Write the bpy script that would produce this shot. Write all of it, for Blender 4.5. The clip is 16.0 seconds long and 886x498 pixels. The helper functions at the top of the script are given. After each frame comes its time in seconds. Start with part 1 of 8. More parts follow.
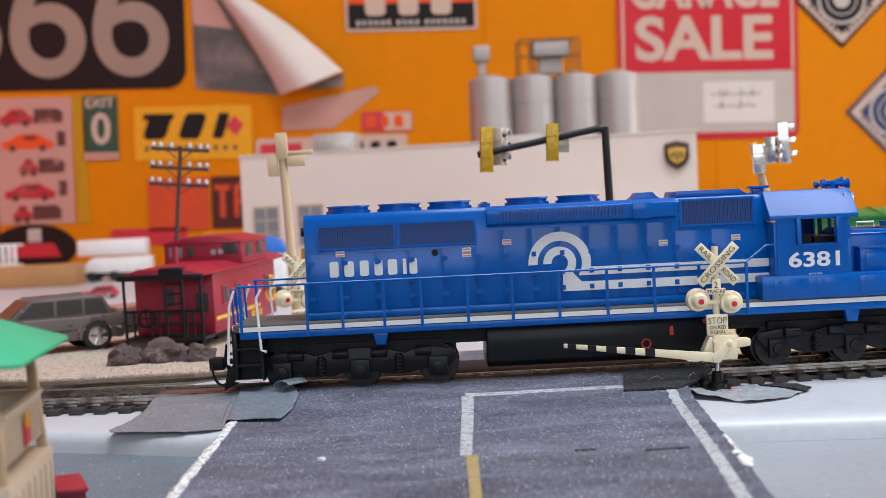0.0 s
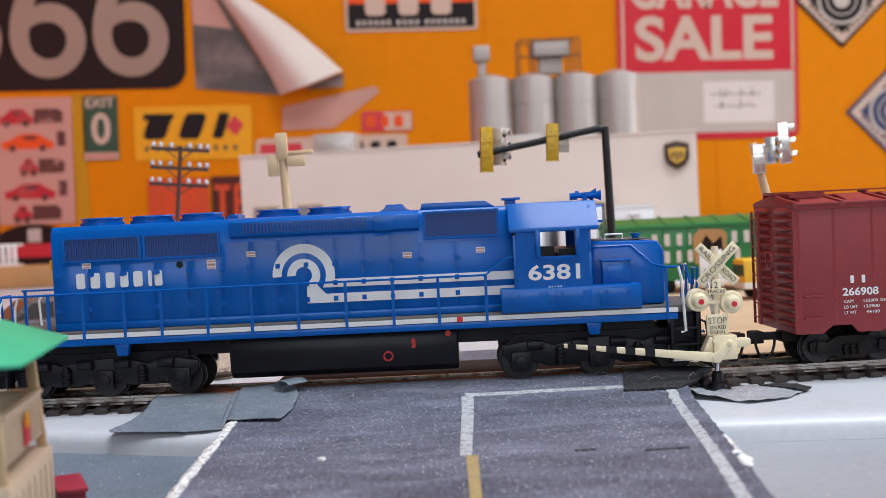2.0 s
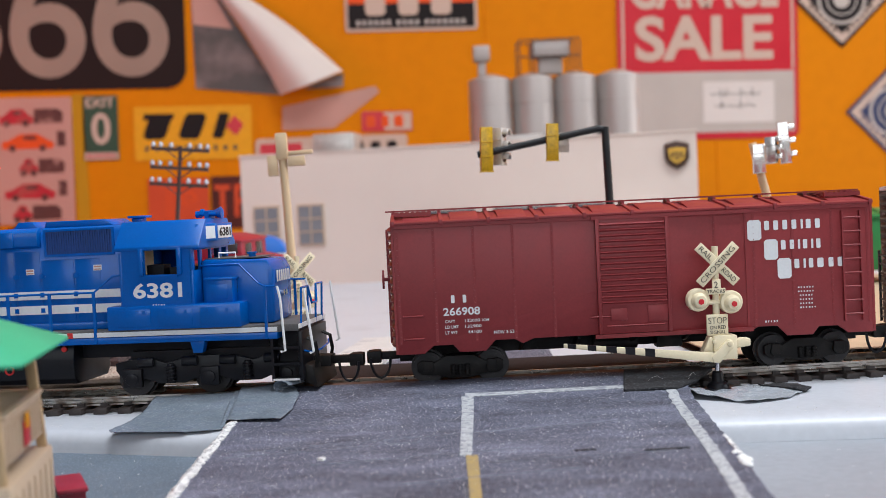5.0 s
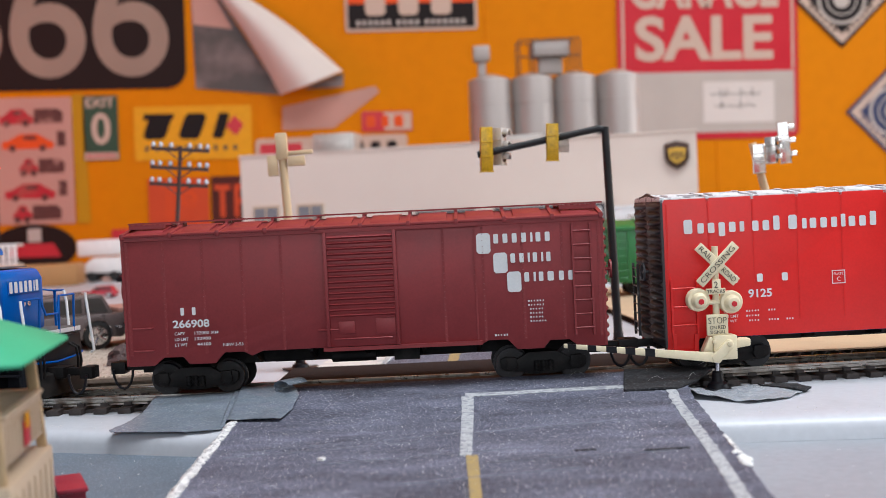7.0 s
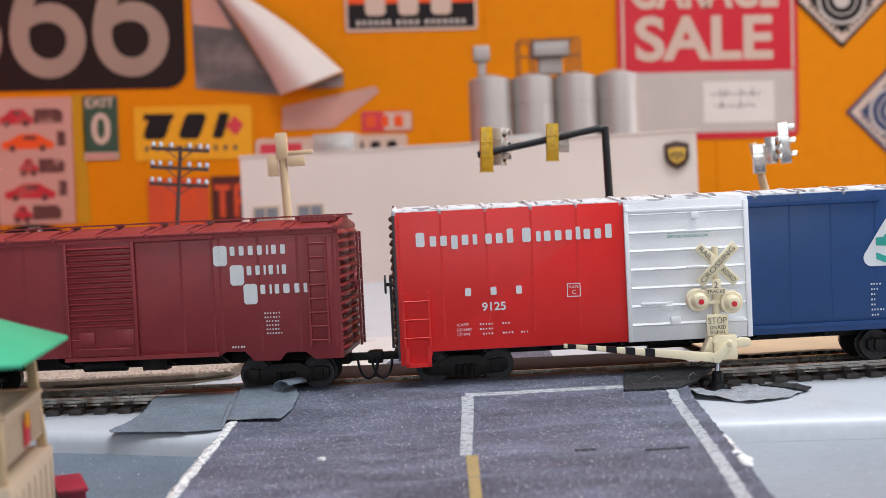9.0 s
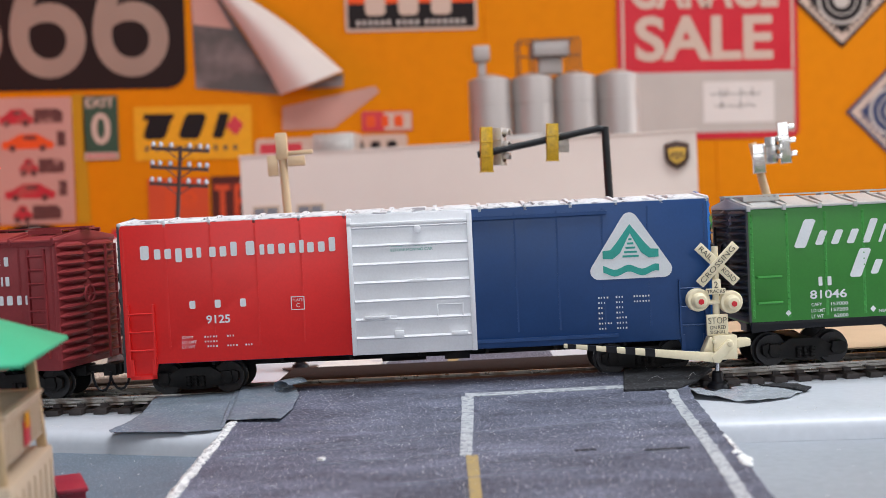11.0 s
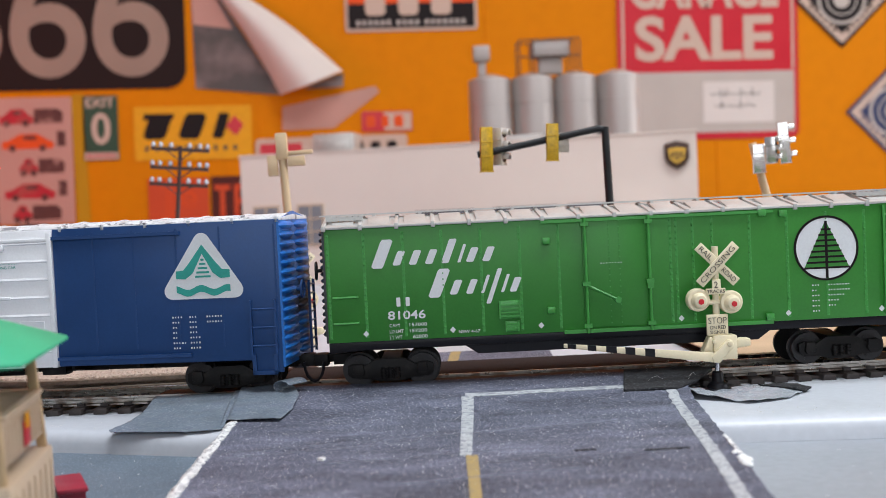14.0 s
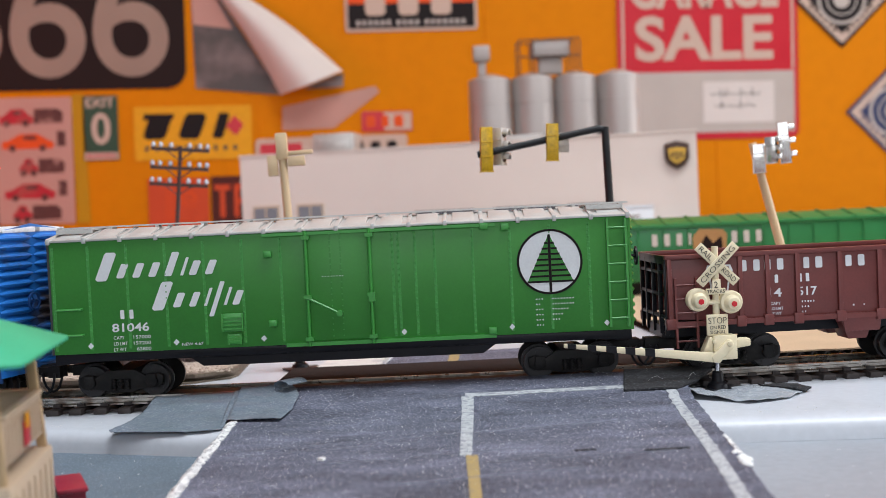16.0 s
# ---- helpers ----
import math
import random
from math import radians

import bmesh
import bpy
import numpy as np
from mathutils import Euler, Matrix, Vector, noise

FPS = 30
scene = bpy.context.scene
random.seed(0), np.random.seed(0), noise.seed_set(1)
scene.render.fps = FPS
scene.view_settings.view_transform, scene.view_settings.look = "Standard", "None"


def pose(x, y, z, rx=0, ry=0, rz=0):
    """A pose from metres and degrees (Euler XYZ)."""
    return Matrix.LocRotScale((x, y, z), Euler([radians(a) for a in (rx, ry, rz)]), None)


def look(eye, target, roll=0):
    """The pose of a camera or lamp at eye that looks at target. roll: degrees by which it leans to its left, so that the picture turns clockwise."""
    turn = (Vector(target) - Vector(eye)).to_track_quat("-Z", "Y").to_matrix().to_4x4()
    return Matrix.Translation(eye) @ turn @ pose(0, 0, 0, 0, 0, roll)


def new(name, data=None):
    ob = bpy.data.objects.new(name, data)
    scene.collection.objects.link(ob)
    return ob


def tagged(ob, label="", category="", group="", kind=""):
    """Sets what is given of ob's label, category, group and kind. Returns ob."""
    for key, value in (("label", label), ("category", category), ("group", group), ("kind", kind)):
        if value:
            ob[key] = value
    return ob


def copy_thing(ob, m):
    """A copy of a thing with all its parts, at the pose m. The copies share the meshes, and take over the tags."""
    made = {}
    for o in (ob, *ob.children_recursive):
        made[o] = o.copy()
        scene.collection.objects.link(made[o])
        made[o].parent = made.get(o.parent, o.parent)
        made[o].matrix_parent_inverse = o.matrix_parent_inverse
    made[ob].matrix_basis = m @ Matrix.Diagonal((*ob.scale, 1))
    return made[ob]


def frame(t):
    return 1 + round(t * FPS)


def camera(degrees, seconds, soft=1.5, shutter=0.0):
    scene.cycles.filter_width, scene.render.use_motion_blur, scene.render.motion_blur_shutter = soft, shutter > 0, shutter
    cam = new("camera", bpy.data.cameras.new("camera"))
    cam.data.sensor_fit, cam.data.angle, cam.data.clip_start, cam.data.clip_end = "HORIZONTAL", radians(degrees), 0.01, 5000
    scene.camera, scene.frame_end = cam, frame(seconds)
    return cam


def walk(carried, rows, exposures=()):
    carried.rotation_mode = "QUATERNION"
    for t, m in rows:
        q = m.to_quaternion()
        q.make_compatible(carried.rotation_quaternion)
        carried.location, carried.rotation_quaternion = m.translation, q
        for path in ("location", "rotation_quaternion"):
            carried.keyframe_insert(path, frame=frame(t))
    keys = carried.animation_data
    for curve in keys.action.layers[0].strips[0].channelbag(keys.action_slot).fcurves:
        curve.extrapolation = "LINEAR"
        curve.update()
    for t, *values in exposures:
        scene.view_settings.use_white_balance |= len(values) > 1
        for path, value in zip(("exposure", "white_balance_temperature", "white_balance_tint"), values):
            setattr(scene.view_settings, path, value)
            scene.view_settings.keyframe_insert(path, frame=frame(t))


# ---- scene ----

# ---------------- camera ----------------
MM = 0.001
EYE = Vector((0.0, -0.3704, 0.0544))


def aim(yaw, pitch, roll):
    """The camera's pose: yaw to the left, pitch down, roll to the left, in degrees."""
    y, p = radians(yaw), radians(pitch)
    way = Vector((-math.sin(y) * math.cos(p), math.cos(y) * math.cos(p), -math.sin(p)))
    return look(EYE, EYE + way, roll)


cam = camera(41.9, 16.0, soft=0.8)
cam.data.dof.use_dof = True
cam.data.dof.focus_distance = 0.36
cam.data.dof.aperture_fstop = 20.0
STAND = aim(-2.823, 1.919, -2.761)
walk(cam, [(0, STAND), (16, STAND)], exposures=[(0, 0.0), (16, 0.0)])

# ---------------- light ----------------
world = bpy.data.worlds.new("daylight")
scene.world = world
world.use_nodes = True
wn = world.node_tree.nodes
sky = wn.new("ShaderNodeTexSky")
sky.sky_type, sky.sun_disc = "NISHITA", False
sky.sun_elevation, sky.sun_rotation = radians(40), radians(120)
world.node_tree.links.new(sky.outputs[0], wn["Background"].inputs[0])
wn["Background"].inputs[1].default_value = 0.1


def window_light(name, at, target, sx, sy, power, colour):
    lamp = bpy.data.lights.new(name, "AREA")
    lamp.shape, lamp.size, lamp.size_y, lamp.energy, lamp.color = "RECTANGLE", sx, sy, power, colour
    ob = new(name, lamp)
    ob.matrix_world = look(at, target)
    return ob


# Overhead lamp added to brighten upward faces; its skylight is assumed, out of view.
window_light("overhead_added_light", (0.55, -0.25, 1.62), (0.55, -0.25, 0.0), 1.5, 0.9, 43, (0.9, 0.95, 1.0))
window_light("garage_door_daylight", (2.38, 0.25, 0.55), (0.0, 0.25, 0.45), 1.7, 1.5, 34, (0.94, 0.97, 1.0))
# Fill lamp added from the front; a window behind the camera is assumed.
window_light("front_fill_light", (-0.3, -2.18, 0.75), (-0.3, 0.0, 0.55), 2.0, 1.0, 15, (0.94, 0.97, 1.0))

window_light("red_lamp_glow", (-1.25, 0.55, 0.3), (-0.1, 1.0, 0.12), 0.25, 0.4, 4.0, (1.0, 0.1, 0.04))

# ---------------- materials ----------------


def mat(name, colour, rough=0.45, metal=0.0, var=0.12, scale=150.0, bump=0.05, fine=1500.0, second=None, mask=(0.5, 0.62), coat=0.0, glow=0.0, spec=0.5, stretch=None, grain=None):
    """Two scales of colour variation, worn gloss and fine relief; second is a colour that shows in patches."""
    m = bpy.data.materials.new(name)
    m.use_nodes = True
    nt = m.node_tree
    n, l = nt.nodes, nt.links
    b = n["Principled BSDF"]
    tc = n.new("ShaderNodeTexCoord")
    big = n.new("ShaderNodeTexNoise")
    big.inputs["Scale"].default_value, big.inputs["Detail"].default_value = scale, 4
    small = n.new("ShaderNodeTexNoise")
    small.inputs["Scale"].default_value, small.inputs["Detail"].default_value = fine, 2
    spot = tc.outputs["Object"]
    if stretch:
        sm = n.new("ShaderNodeMapping")
        sm.inputs["Scale"].default_value = stretch
        l.new(spot, sm.inputs["Vector"])
        spot = sm.outputs[0]
    for t in (big, small):
        l.new(spot, t.inputs["Vector"])
    ramp = n.new("ShaderNodeMapRange")
    ramp.inputs["To Min"].default_value, ramp.inputs["To Max"].default_value = 1 - var, 1 + var
    add = n.new("ShaderNodeMath")
    add.operation = "ADD"
    l.new(big.outputs["Fac"], add.inputs[0])
    l.new(small.outputs["Fac"], add.inputs[1])
    half = n.new("ShaderNodeMath")
    half.operation = "MULTIPLY"
    half.inputs[1].default_value = 0.5
    l.new(add.outputs[0], half.inputs[0])
    l.new(half.outputs[0], ramp.inputs["Value"])
    ramp.inputs["From Min"].default_value, ramp.inputs["From Max"].default_value = 0.3, 0.7
    mul = n.new("ShaderNodeVectorMath")
    mul.operation = "SCALE"
    base = n.new("ShaderNodeRGB")
    base.outputs[0].default_value = (*colour, 1)
    source = base.outputs[0]
    if second:
        mix = n.new("ShaderNodeMix")
        mix.data_type = "RGBA"
        step = n.new("ShaderNodeMapRange")
        step.inputs["From Min"].default_value, step.inputs["From Max"].default_value = mask
        l.new(big.outputs["Fac"], step.inputs["Value"])
        l.new(step.outputs[0], mix.inputs["Factor"])
        l.new(source, mix.inputs["A"])
        mix.inputs["B"].default_value = (*second, 1)
        source = mix.outputs["Result"]
    if grain:
        lo, hi, size, light = grain
        speck = n.new("ShaderNodeTexNoise")
        speck.inputs["Scale"].default_value, speck.inputs["Detail"].default_value = size, 1
        l.new(tc.outputs["Object"], speck.inputs["Vector"])
        cut = n.new("ShaderNodeMapRange")
        cut.inputs["From Min"].default_value, cut.inputs["From Max"].default_value = lo, hi
        l.new(speck.outputs["Fac"], cut.inputs["Value"])
        dot = n.new("ShaderNodeMix")
        dot.data_type = "RGBA"
        l.new(cut.outputs[0], dot.inputs["Factor"])
        l.new(source, dot.inputs["A"])
        dot.inputs["B"].default_value = (*light, 1)
        source = dot.outputs["Result"]
    l.new(source, mul.inputs[0])
    l.new(ramp.outputs[0], mul.inputs["Scale"])
    l.new(mul.outputs[0], b.inputs["Base Color"])
    rr = n.new("ShaderNodeMapRange")
    rr.inputs["To Min"].default_value, rr.inputs["To Max"].default_value = max(rough - 0.08, 0.02), min(rough + 0.1, 1)
    l.new(big.outputs["Fac"], rr.inputs["Value"])
    l.new(rr.outputs[0], b.inputs["Roughness"])
    b.inputs["Metallic"].default_value = metal
    b.inputs["Specular IOR Level"].default_value = spec
    b.inputs["Coat Weight"].default_value = coat
    if glow:
        b.inputs["Emission Color"].default_value = (*colour, 1)
        b.inputs["Emission Strength"].default_value = glow
    if bump:
        bm = n.new("ShaderNodeBump")
        bm.inputs["Strength"].default_value, bm.inputs["Distance"].default_value = bump, 0.0005
        l.new(half.outputs[0], bm.inputs["Height"])
        l.new(bm.outputs[0], b.inputs["Normal"])
    return m


BLUE = mat("blue_loco_plastic", (0.0, 0.096, 0.41), 0.2, var=0.08, spec=0.3)
# Half-strength copy of the blue, putting recess shade into slats and grilles.
BLUE_SHADE = mat("blue_recess_shade", (0.008, 0.05, 0.22), 0.5, var=0.15)
WHITE_PRINT = mat("white_print", (0.72, 0.73, 0.74), 0.5, var=0.06, bump=0)
WHITE_PAINT = mat("white_wire_paint", (0.8, 0.8, 0.8), 0.4, var=0.05)
BLACK = mat("black_plastic", (0.010, 0.010, 0.013), 0.34, var=0.25, spec=0.2)
DULL_BLACK = mat("dusty_black_plastic", (0.008, 0.007, 0.007), 0.55, var=0.3, second=(0.016, 0.014, 0.013), spec=0.2)
WALKWAY = mat("walkway_grey", (0.09, 0.085, 0.085), 0.75, var=0.2)
RED_DOT = mat("red_paint_dot", (0.55, 0.02, 0.02), 0.4)
TUSCAN = mat("oxide_red_plastic", (0.24, 0.03, 0.034), 0.44, spec=0.35, var=0.1)
CAR_RED = mat("bright_red_plastic", (0.7, 0.02, 0.018), 0.36, spec=0.35, var=0.06)
CAR_WHITE = mat("white_door_plastic", (0.82, 0.82, 0.84), 0.42, var=0.05)
CAR_NAVY = mat("navy_blue_plastic", (0.014, 0.055, 0.175), 0.4, spec=0.35, var=0.08)
# Brighter copy of the navy: side light on the end, plus soot patches.
CAR_NAVY_LIT = mat("navy_lit_end_plastic", (0.014, 0.15, 0.5), 0.4, var=0.1, second=(0.05, 0.04, 0.04), mask=(0.52, 0.6), scale=40)
CAR_GREEN = mat("leaf_green_plastic", (0.036, 0.21, 0.03), 0.4, spec=0.35, var=0.08)
# Lighter green for raised trim; on rivets it stands for bright glints.
CAR_GREEN_TRIM_GLINT = mat("light_green_trim_glint", (0.05, 0.29, 0.05), 0.34, var=0.08)
SILVER_ROOF = mat("aluminium_grey_roof_paint", (0.5, 0.49, 0.47), 0.4, metal=0.2, var=0.1)
BLACK_END = mat("flecked_black_end", (0.03, 0.03, 0.035), 0.5, var=0.3, second=(0.3, 0.3, 0.3), mask=(0.62, 0.7))
WALK_WHITE = mat("white_black_roofwalk", (0.65, 0.66, 0.68), 0.5, var=0.2, second=(0.2, 0.2, 0.22), mask=(0.55, 0.62), scale=250)
HOPPER = mat("maroon_hopper_plastic", (0.15, 0.033, 0.029), 0.46, var=0.14)
TEAL = mat("teal_print", (0.02, 0.33, 0.27), 0.5, bump=0)
STEEL = mat("nickel_rail", (0.42, 0.39, 0.35), 0.28, metal=1.0, var=0.2, second=(0.2, 0.15, 0.12))
WHEEL = mat("blackened_metal", (0.028, 0.026, 0.027), 0.4, metal=0.5, var=0.25)
TIE = mat("brown_black_tie_plastic", (0.04, 0.03, 0.028), 0.6, var=0.3)
TABLE = mat("white_board_paint", (0.52, 0.54, 0.585), 0.36, var=0.07, scale=30, second=(0.43, 0.44, 0.47), mask=(0.55, 0.75), bump=0.1, fine=400)
SHELF = mat("grey_white_shelf_paint", (0.3, 0.32, 0.355), 0.42, var=0.12, scale=25, bump=0.1, fine=500)
SLATE = mat("blue_grey_sheet", (0.115, 0.15, 0.19), 0.55, var=0.3, scale=120, bump=0.3, fine=2400, grain=(0.55, 0.8, 1500, (0.3, 0.34, 0.38)))
ROAD = mat("black_sanding_paper_road", (0.043, 0.047, 0.076), 0.7, var=0.45, scale=120, fine=2600, second=(0.088, 0.094, 0.135), mask=(0.38, 0.72), bump=0.8, stretch=(0.4, 1.0, 1.0), grain=(0.5, 0.78, 1900, (0.31, 0.325, 0.4)))
ROAD_EDGE = mat("torn_white_card_edge", (0.76, 0.76, 0.75), 0.8, var=0.2, scale=400, bump=0.5)
# White torn card; grey patches paint in the shadows between its fibres.
TORN = mat("torn_card_gap_shade", (0.72, 0.72, 0.71), 0.85, var=0.25, scale=900, second=(0.3, 0.3, 0.32), mask=(0.52, 0.6), bump=0.6)
ROAD_LINE = mat("worn_white_road_line", (0.44, 0.46, 0.48), 0.7, var=0.35, scale=600, second=(0.2, 0.21, 0.24), mask=(0.46, 0.62), bump=0.3)
SCRATCH = mat("pale_road_scratch", (0.26, 0.27, 0.32), 0.8, var=0.4, scale=800)
ROAD_YELLOW = mat("worn_ochre_road_line", (0.36, 0.26, 0.1), 0.7, var=0.2, scale=700, second=(0.2, 0.17, 0.12), mask=(0.5, 0.65))
FELT = mat("black_felt", (0.012, 0.012, 0.014), 0.95, var=0.5, bump=0.8, grain=(0.58, 0.78, 1500, (0.06, 0.06, 0.068)))
TAPE = mat("grey_translucent_tape", (0.165, 0.2, 0.24), 0.3, var=0.4, scale=90, fine=1600, bump=0.3, second=(0.13, 0.15, 0.19), mask=(0.45, 0.7), grain=(0.56, 0.8, 1700, (0.42, 0.45, 0.48)))
COPPER = mat("brown_card_strip", (0.11, 0.055, 0.04), 0.7, var=0.2)
CREAM = mat("ivory_signal_plastic", (0.78, 0.68, 0.47), 0.38, var=0.05)
SIGN_INK = mat("dark_sign_ink", (0.05, 0.04, 0.03), 0.6, bump=0)
LENS_RED = mat("red_lens", (0.6, 0.02, 0.03), 0.25, var=0.05)
CARD = mat("tan_corrugated_card", (0.5, 0.36, 0.23), 0.85, var=0.12, scale=60)
CARD_DARK = mat("dark_corrugated_card", (0.02, 0.016, 0.015), 0.9, var=0.4, scale=300)
CARD_EDGE = mat("brown_card_edge", (0.16, 0.12, 0.09), 0.9, var=0.35, scale=300)
GRAVEL = mat("tan_ballast", (0.42, 0.34, 0.28), 0.95, var=0.5, scale=500, bump=0.8)
STONE = mat("brown_grey_stone", (0.085, 0.056, 0.055), 0.85, var=0.5, scale=200, bump=0.8, second=(0.24, 0.18, 0.15), mask=(0.6, 0.75))
CABOOSE_RED = mat("caboose_red_plastic", (0.3, 0.011, 0.033), 0.4, var=0.1)
YELLOW = mat("yellow_print", (0.75, 0.45, 0.03), 0.5)
SUV = mat("brown_silver_car_paint", (0.2, 0.165, 0.16), 0.28, metal=0.5, var=0.08)
GLASS_DARK = mat("smoked_window", (0.06, 0.055, 0.052), 0.22, spec=0.3, var=0.2)
CHROME = mat("chrome", (0.75, 0.75, 0.76), 0.12, metal=1.0, var=0.1)
RUBBER = mat("black_tyre_rubber", (0.015, 0.015, 0.015), 0.8)
TAN_KIOSK = mat("tan_kiosk_plastic", (0.5, 0.38, 0.27), 0.45, var=0.06)
OCHRE_POST = mat("ochre_post_plastic", (0.52, 0.36, 0.2), 0.45, var=0.08)
GREEN_ROOF = mat("jade_green_roof_plastic", (0.03, 0.36, 0.19), 0.55, var=0.12, scale=60)
DARK_RED = mat("dark_red_bench_plastic", (0.3, 0.02, 0.04), 0.4)
BEIGE_POLE = mat("beige_pole_plastic", (0.64, 0.46, 0.28), 0.45, var=0.06)
POLE_BROWN = mat("dark_brown_pole", (0.06, 0.03, 0.025), 0.6, var=0.2)
TOY_CHROME = mat("bright_silver_signal_plating", (0.78, 0.76, 0.74), 0.2, metal=0.75, var=0.15, scale=300)
CLEAR = mat("pale_clear_tape", (0.36, 0.39, 0.43), 0.25, var=0.35, scale=160, fine=1800, bump=0.4, second=(0.16, 0.18, 0.21), mask=(0.5, 0.66), grain=(0.58, 0.78, 1700, (0.6, 0.62, 0.64)))
DARK_WOOD = mat("dark_brown_stained_board", (0.035, 0.025, 0.023), 0.95, spec=0.05, var=0.35, scale=60, stretch=(0.2, 1.0, 1.0), bump=0.3)
FILM_WHITE = mat("crumpled_white_film", (0.66, 0.64, 0.62), 0.4, var=0.12, scale=90, bump=0.6, second=(0.4, 0.4, 0.42), mask=(0.55, 0.7))
INSULATOR = mat("clear_white_insulator", (0.42, 0.42, 0.46), 0.15)
MAST = mat("grey_black_mast", (0.012, 0.012, 0.014), 0.45, spec=0.3)
SIG_YELLOW = mat("yellow_signal_housing", (0.58, 0.34, 0.01), 0.35, var=0.35, scale=400)
SIG_SILVER = mat("silver_signal_plastic", (0.52, 0.48, 0.45), 0.35, metal=0.3, var=0.2, scale=400)
BUILDING = mat("cream_white_building", (0.66, 0.56, 0.5), 0.7, spec=0.2, var=0.04, scale=20)
PANE = mat("grey_window_pane", (0.2, 0.2, 0.22), 0.15)
TRIM_TAN = mat("tan_window_trim", (0.5, 0.36, 0.25), 0.6)
EMBLEM_BROWN = mat("brown_emblem", (0.05, 0.02, 0.01), 0.4)
EMBLEM_GOLD = mat("gold_emblem", (0.7, 0.4, 0.03), 0.4)
TRAILER = mat("white_trailer_paint", (0.74, 0.73, 0.74), 0.4, var=0.05)
TRAILER_GREY = mat("light_grey_trailer_paint", (0.55, 0.52, 0.52), 0.45, var=0.05)
DOCK = mat("dock_seal_grey", (0.1, 0.1, 0.11), 0.8)
SILO = mat("aluminium_silo", (0.37, 0.32, 0.3), 0.5, metal=0.35, var=0.06, scale=20)
WALL_ORANGE = mat("orange_wall_paint", (0.575, 0.172, 0.001), 0.6, spec=0.08, var=0.06, scale=4, fine=60, bump=0.05)
ROOM = mat("off_white_room_paint", (0.34, 0.32, 0.31), 0.8, var=0.06, scale=3, fine=50)
FLOOR = mat("grey_concrete", (0.28, 0.27, 0.26), 0.8, var=0.2, scale=6, fine=90)
SIGN_BLACK = mat("dark_brown_sign", (0.013, 0.004, 0.003), 0.6, spec=0.2, var=0.15, scale=20)
SIGN_DARK_CREAM = mat("dark_cream_numeral_paint", (0.27, 0.18, 0.14), 0.6, spec=0.2, var=0.12, scale=14)
SIGN_CREAM = mat("cream_sign_paint", (0.48, 0.34, 0.27), 0.6, spec=0.2, var=0.05, scale=20)
SIGN_RED = mat("red_sign_paint", (0.47, 0.012, 0.024), 0.35, spec=0.4, var=0.08, scale=20)
SIGN_GREY = mat("grey_white_sign", (0.42, 0.35, 0.31), 0.4, var=0.06, scale=20)
SIGN_GREEN = mat("dark_green_sign", (0.03, 0.06, 0.035), 0.5, spec=0.25)
SIGN_NAVY = mat("navy_sign", (0.015, 0.025, 0.08), 0.4)
SIGN_YELLOW = mat("yellow_sticker", (0.64, 0.28, 0.004), 0.5, spec=0.25)
SIGN_INKY = mat("black_sticker_ink", (0.012, 0.008, 0.008), 0.6, spec=0.15)
MUSTARD = mat("mustard_yellow_strip", (0.42, 0.2, 0.004), 0.6, spec=0.2, var=0.1, scale=20)
PRINT_RED = mat("faded_red_print", (0.42, 0.02, 0.03), 0.6, spec=0.2, var=0.35, scale=40, second=(0.3, 0.06, 0.05), mask=(0.5, 0.65))
PRINT_BROWN = mat("brown_black_print", (0.1, 0.035, 0.03), 0.6, spec=0.2, var=0.4, scale=50, second=(0.25, 0.12, 0.1), mask=(0.55, 0.65))
PANEL_BROWN = mat("faded_black_brown_panel", (0.07, 0.014, 0.01), 0.6, spec=0.2, var=0.15, scale=20)
PANEL_RED = mat("faded_red_panel", (0.5, 0.06, 0.018), 0.6, spec=0.2, var=0.12, scale=16)
SIGN_ORANGE = mat("red_orange_sticker", (0.62, 0.07, 0.01), 0.6, spec=0.2)
PAPER = mat("white_poster_paper", (0.58, 0.5, 0.46), 0.6, spec=0.25, var=0.05, scale=20)
PINK = mat("pink_paper", (0.44, 0.22, 0.175), 0.6, var=0.08, scale=20)
PHOTO = mat("grey_brown_photo_print", (0.06, 0.035, 0.03), 0.4, var=0.3, scale=14, second=(0.17, 0.11, 0.1), mask=(0.45, 0.6))
WOOD = mat("orange_brown_wood", (0.4, 0.2, 0.07), 0.55, var=0.2, scale=20)
BN_GREEN = mat("weathered_green_hopper_plastic", (0.016, 0.17, 0.045), 0.4, var=0.08)
PINK_TAG = mat("magenta_tag", (0.75, 0.2, 0.5), 0.5)
TOY_WHITE = mat("white_toy_plastic", (0.75, 0.74, 0.73), 0.35)
TOY_BLUE = mat("blue_toy_plastic", (0.01, 0.13, 0.5), 0.35)
TOY_RED = mat("red_toy_plastic", (0.45, 0.02, 0.04), 0.35)
GLOW_RED = mat("red_glowing_lamp", (1.0, 0.02, 0.01), 0.4, glow=3.0)

# ---------------- mesh helpers (millimetres) ----------------


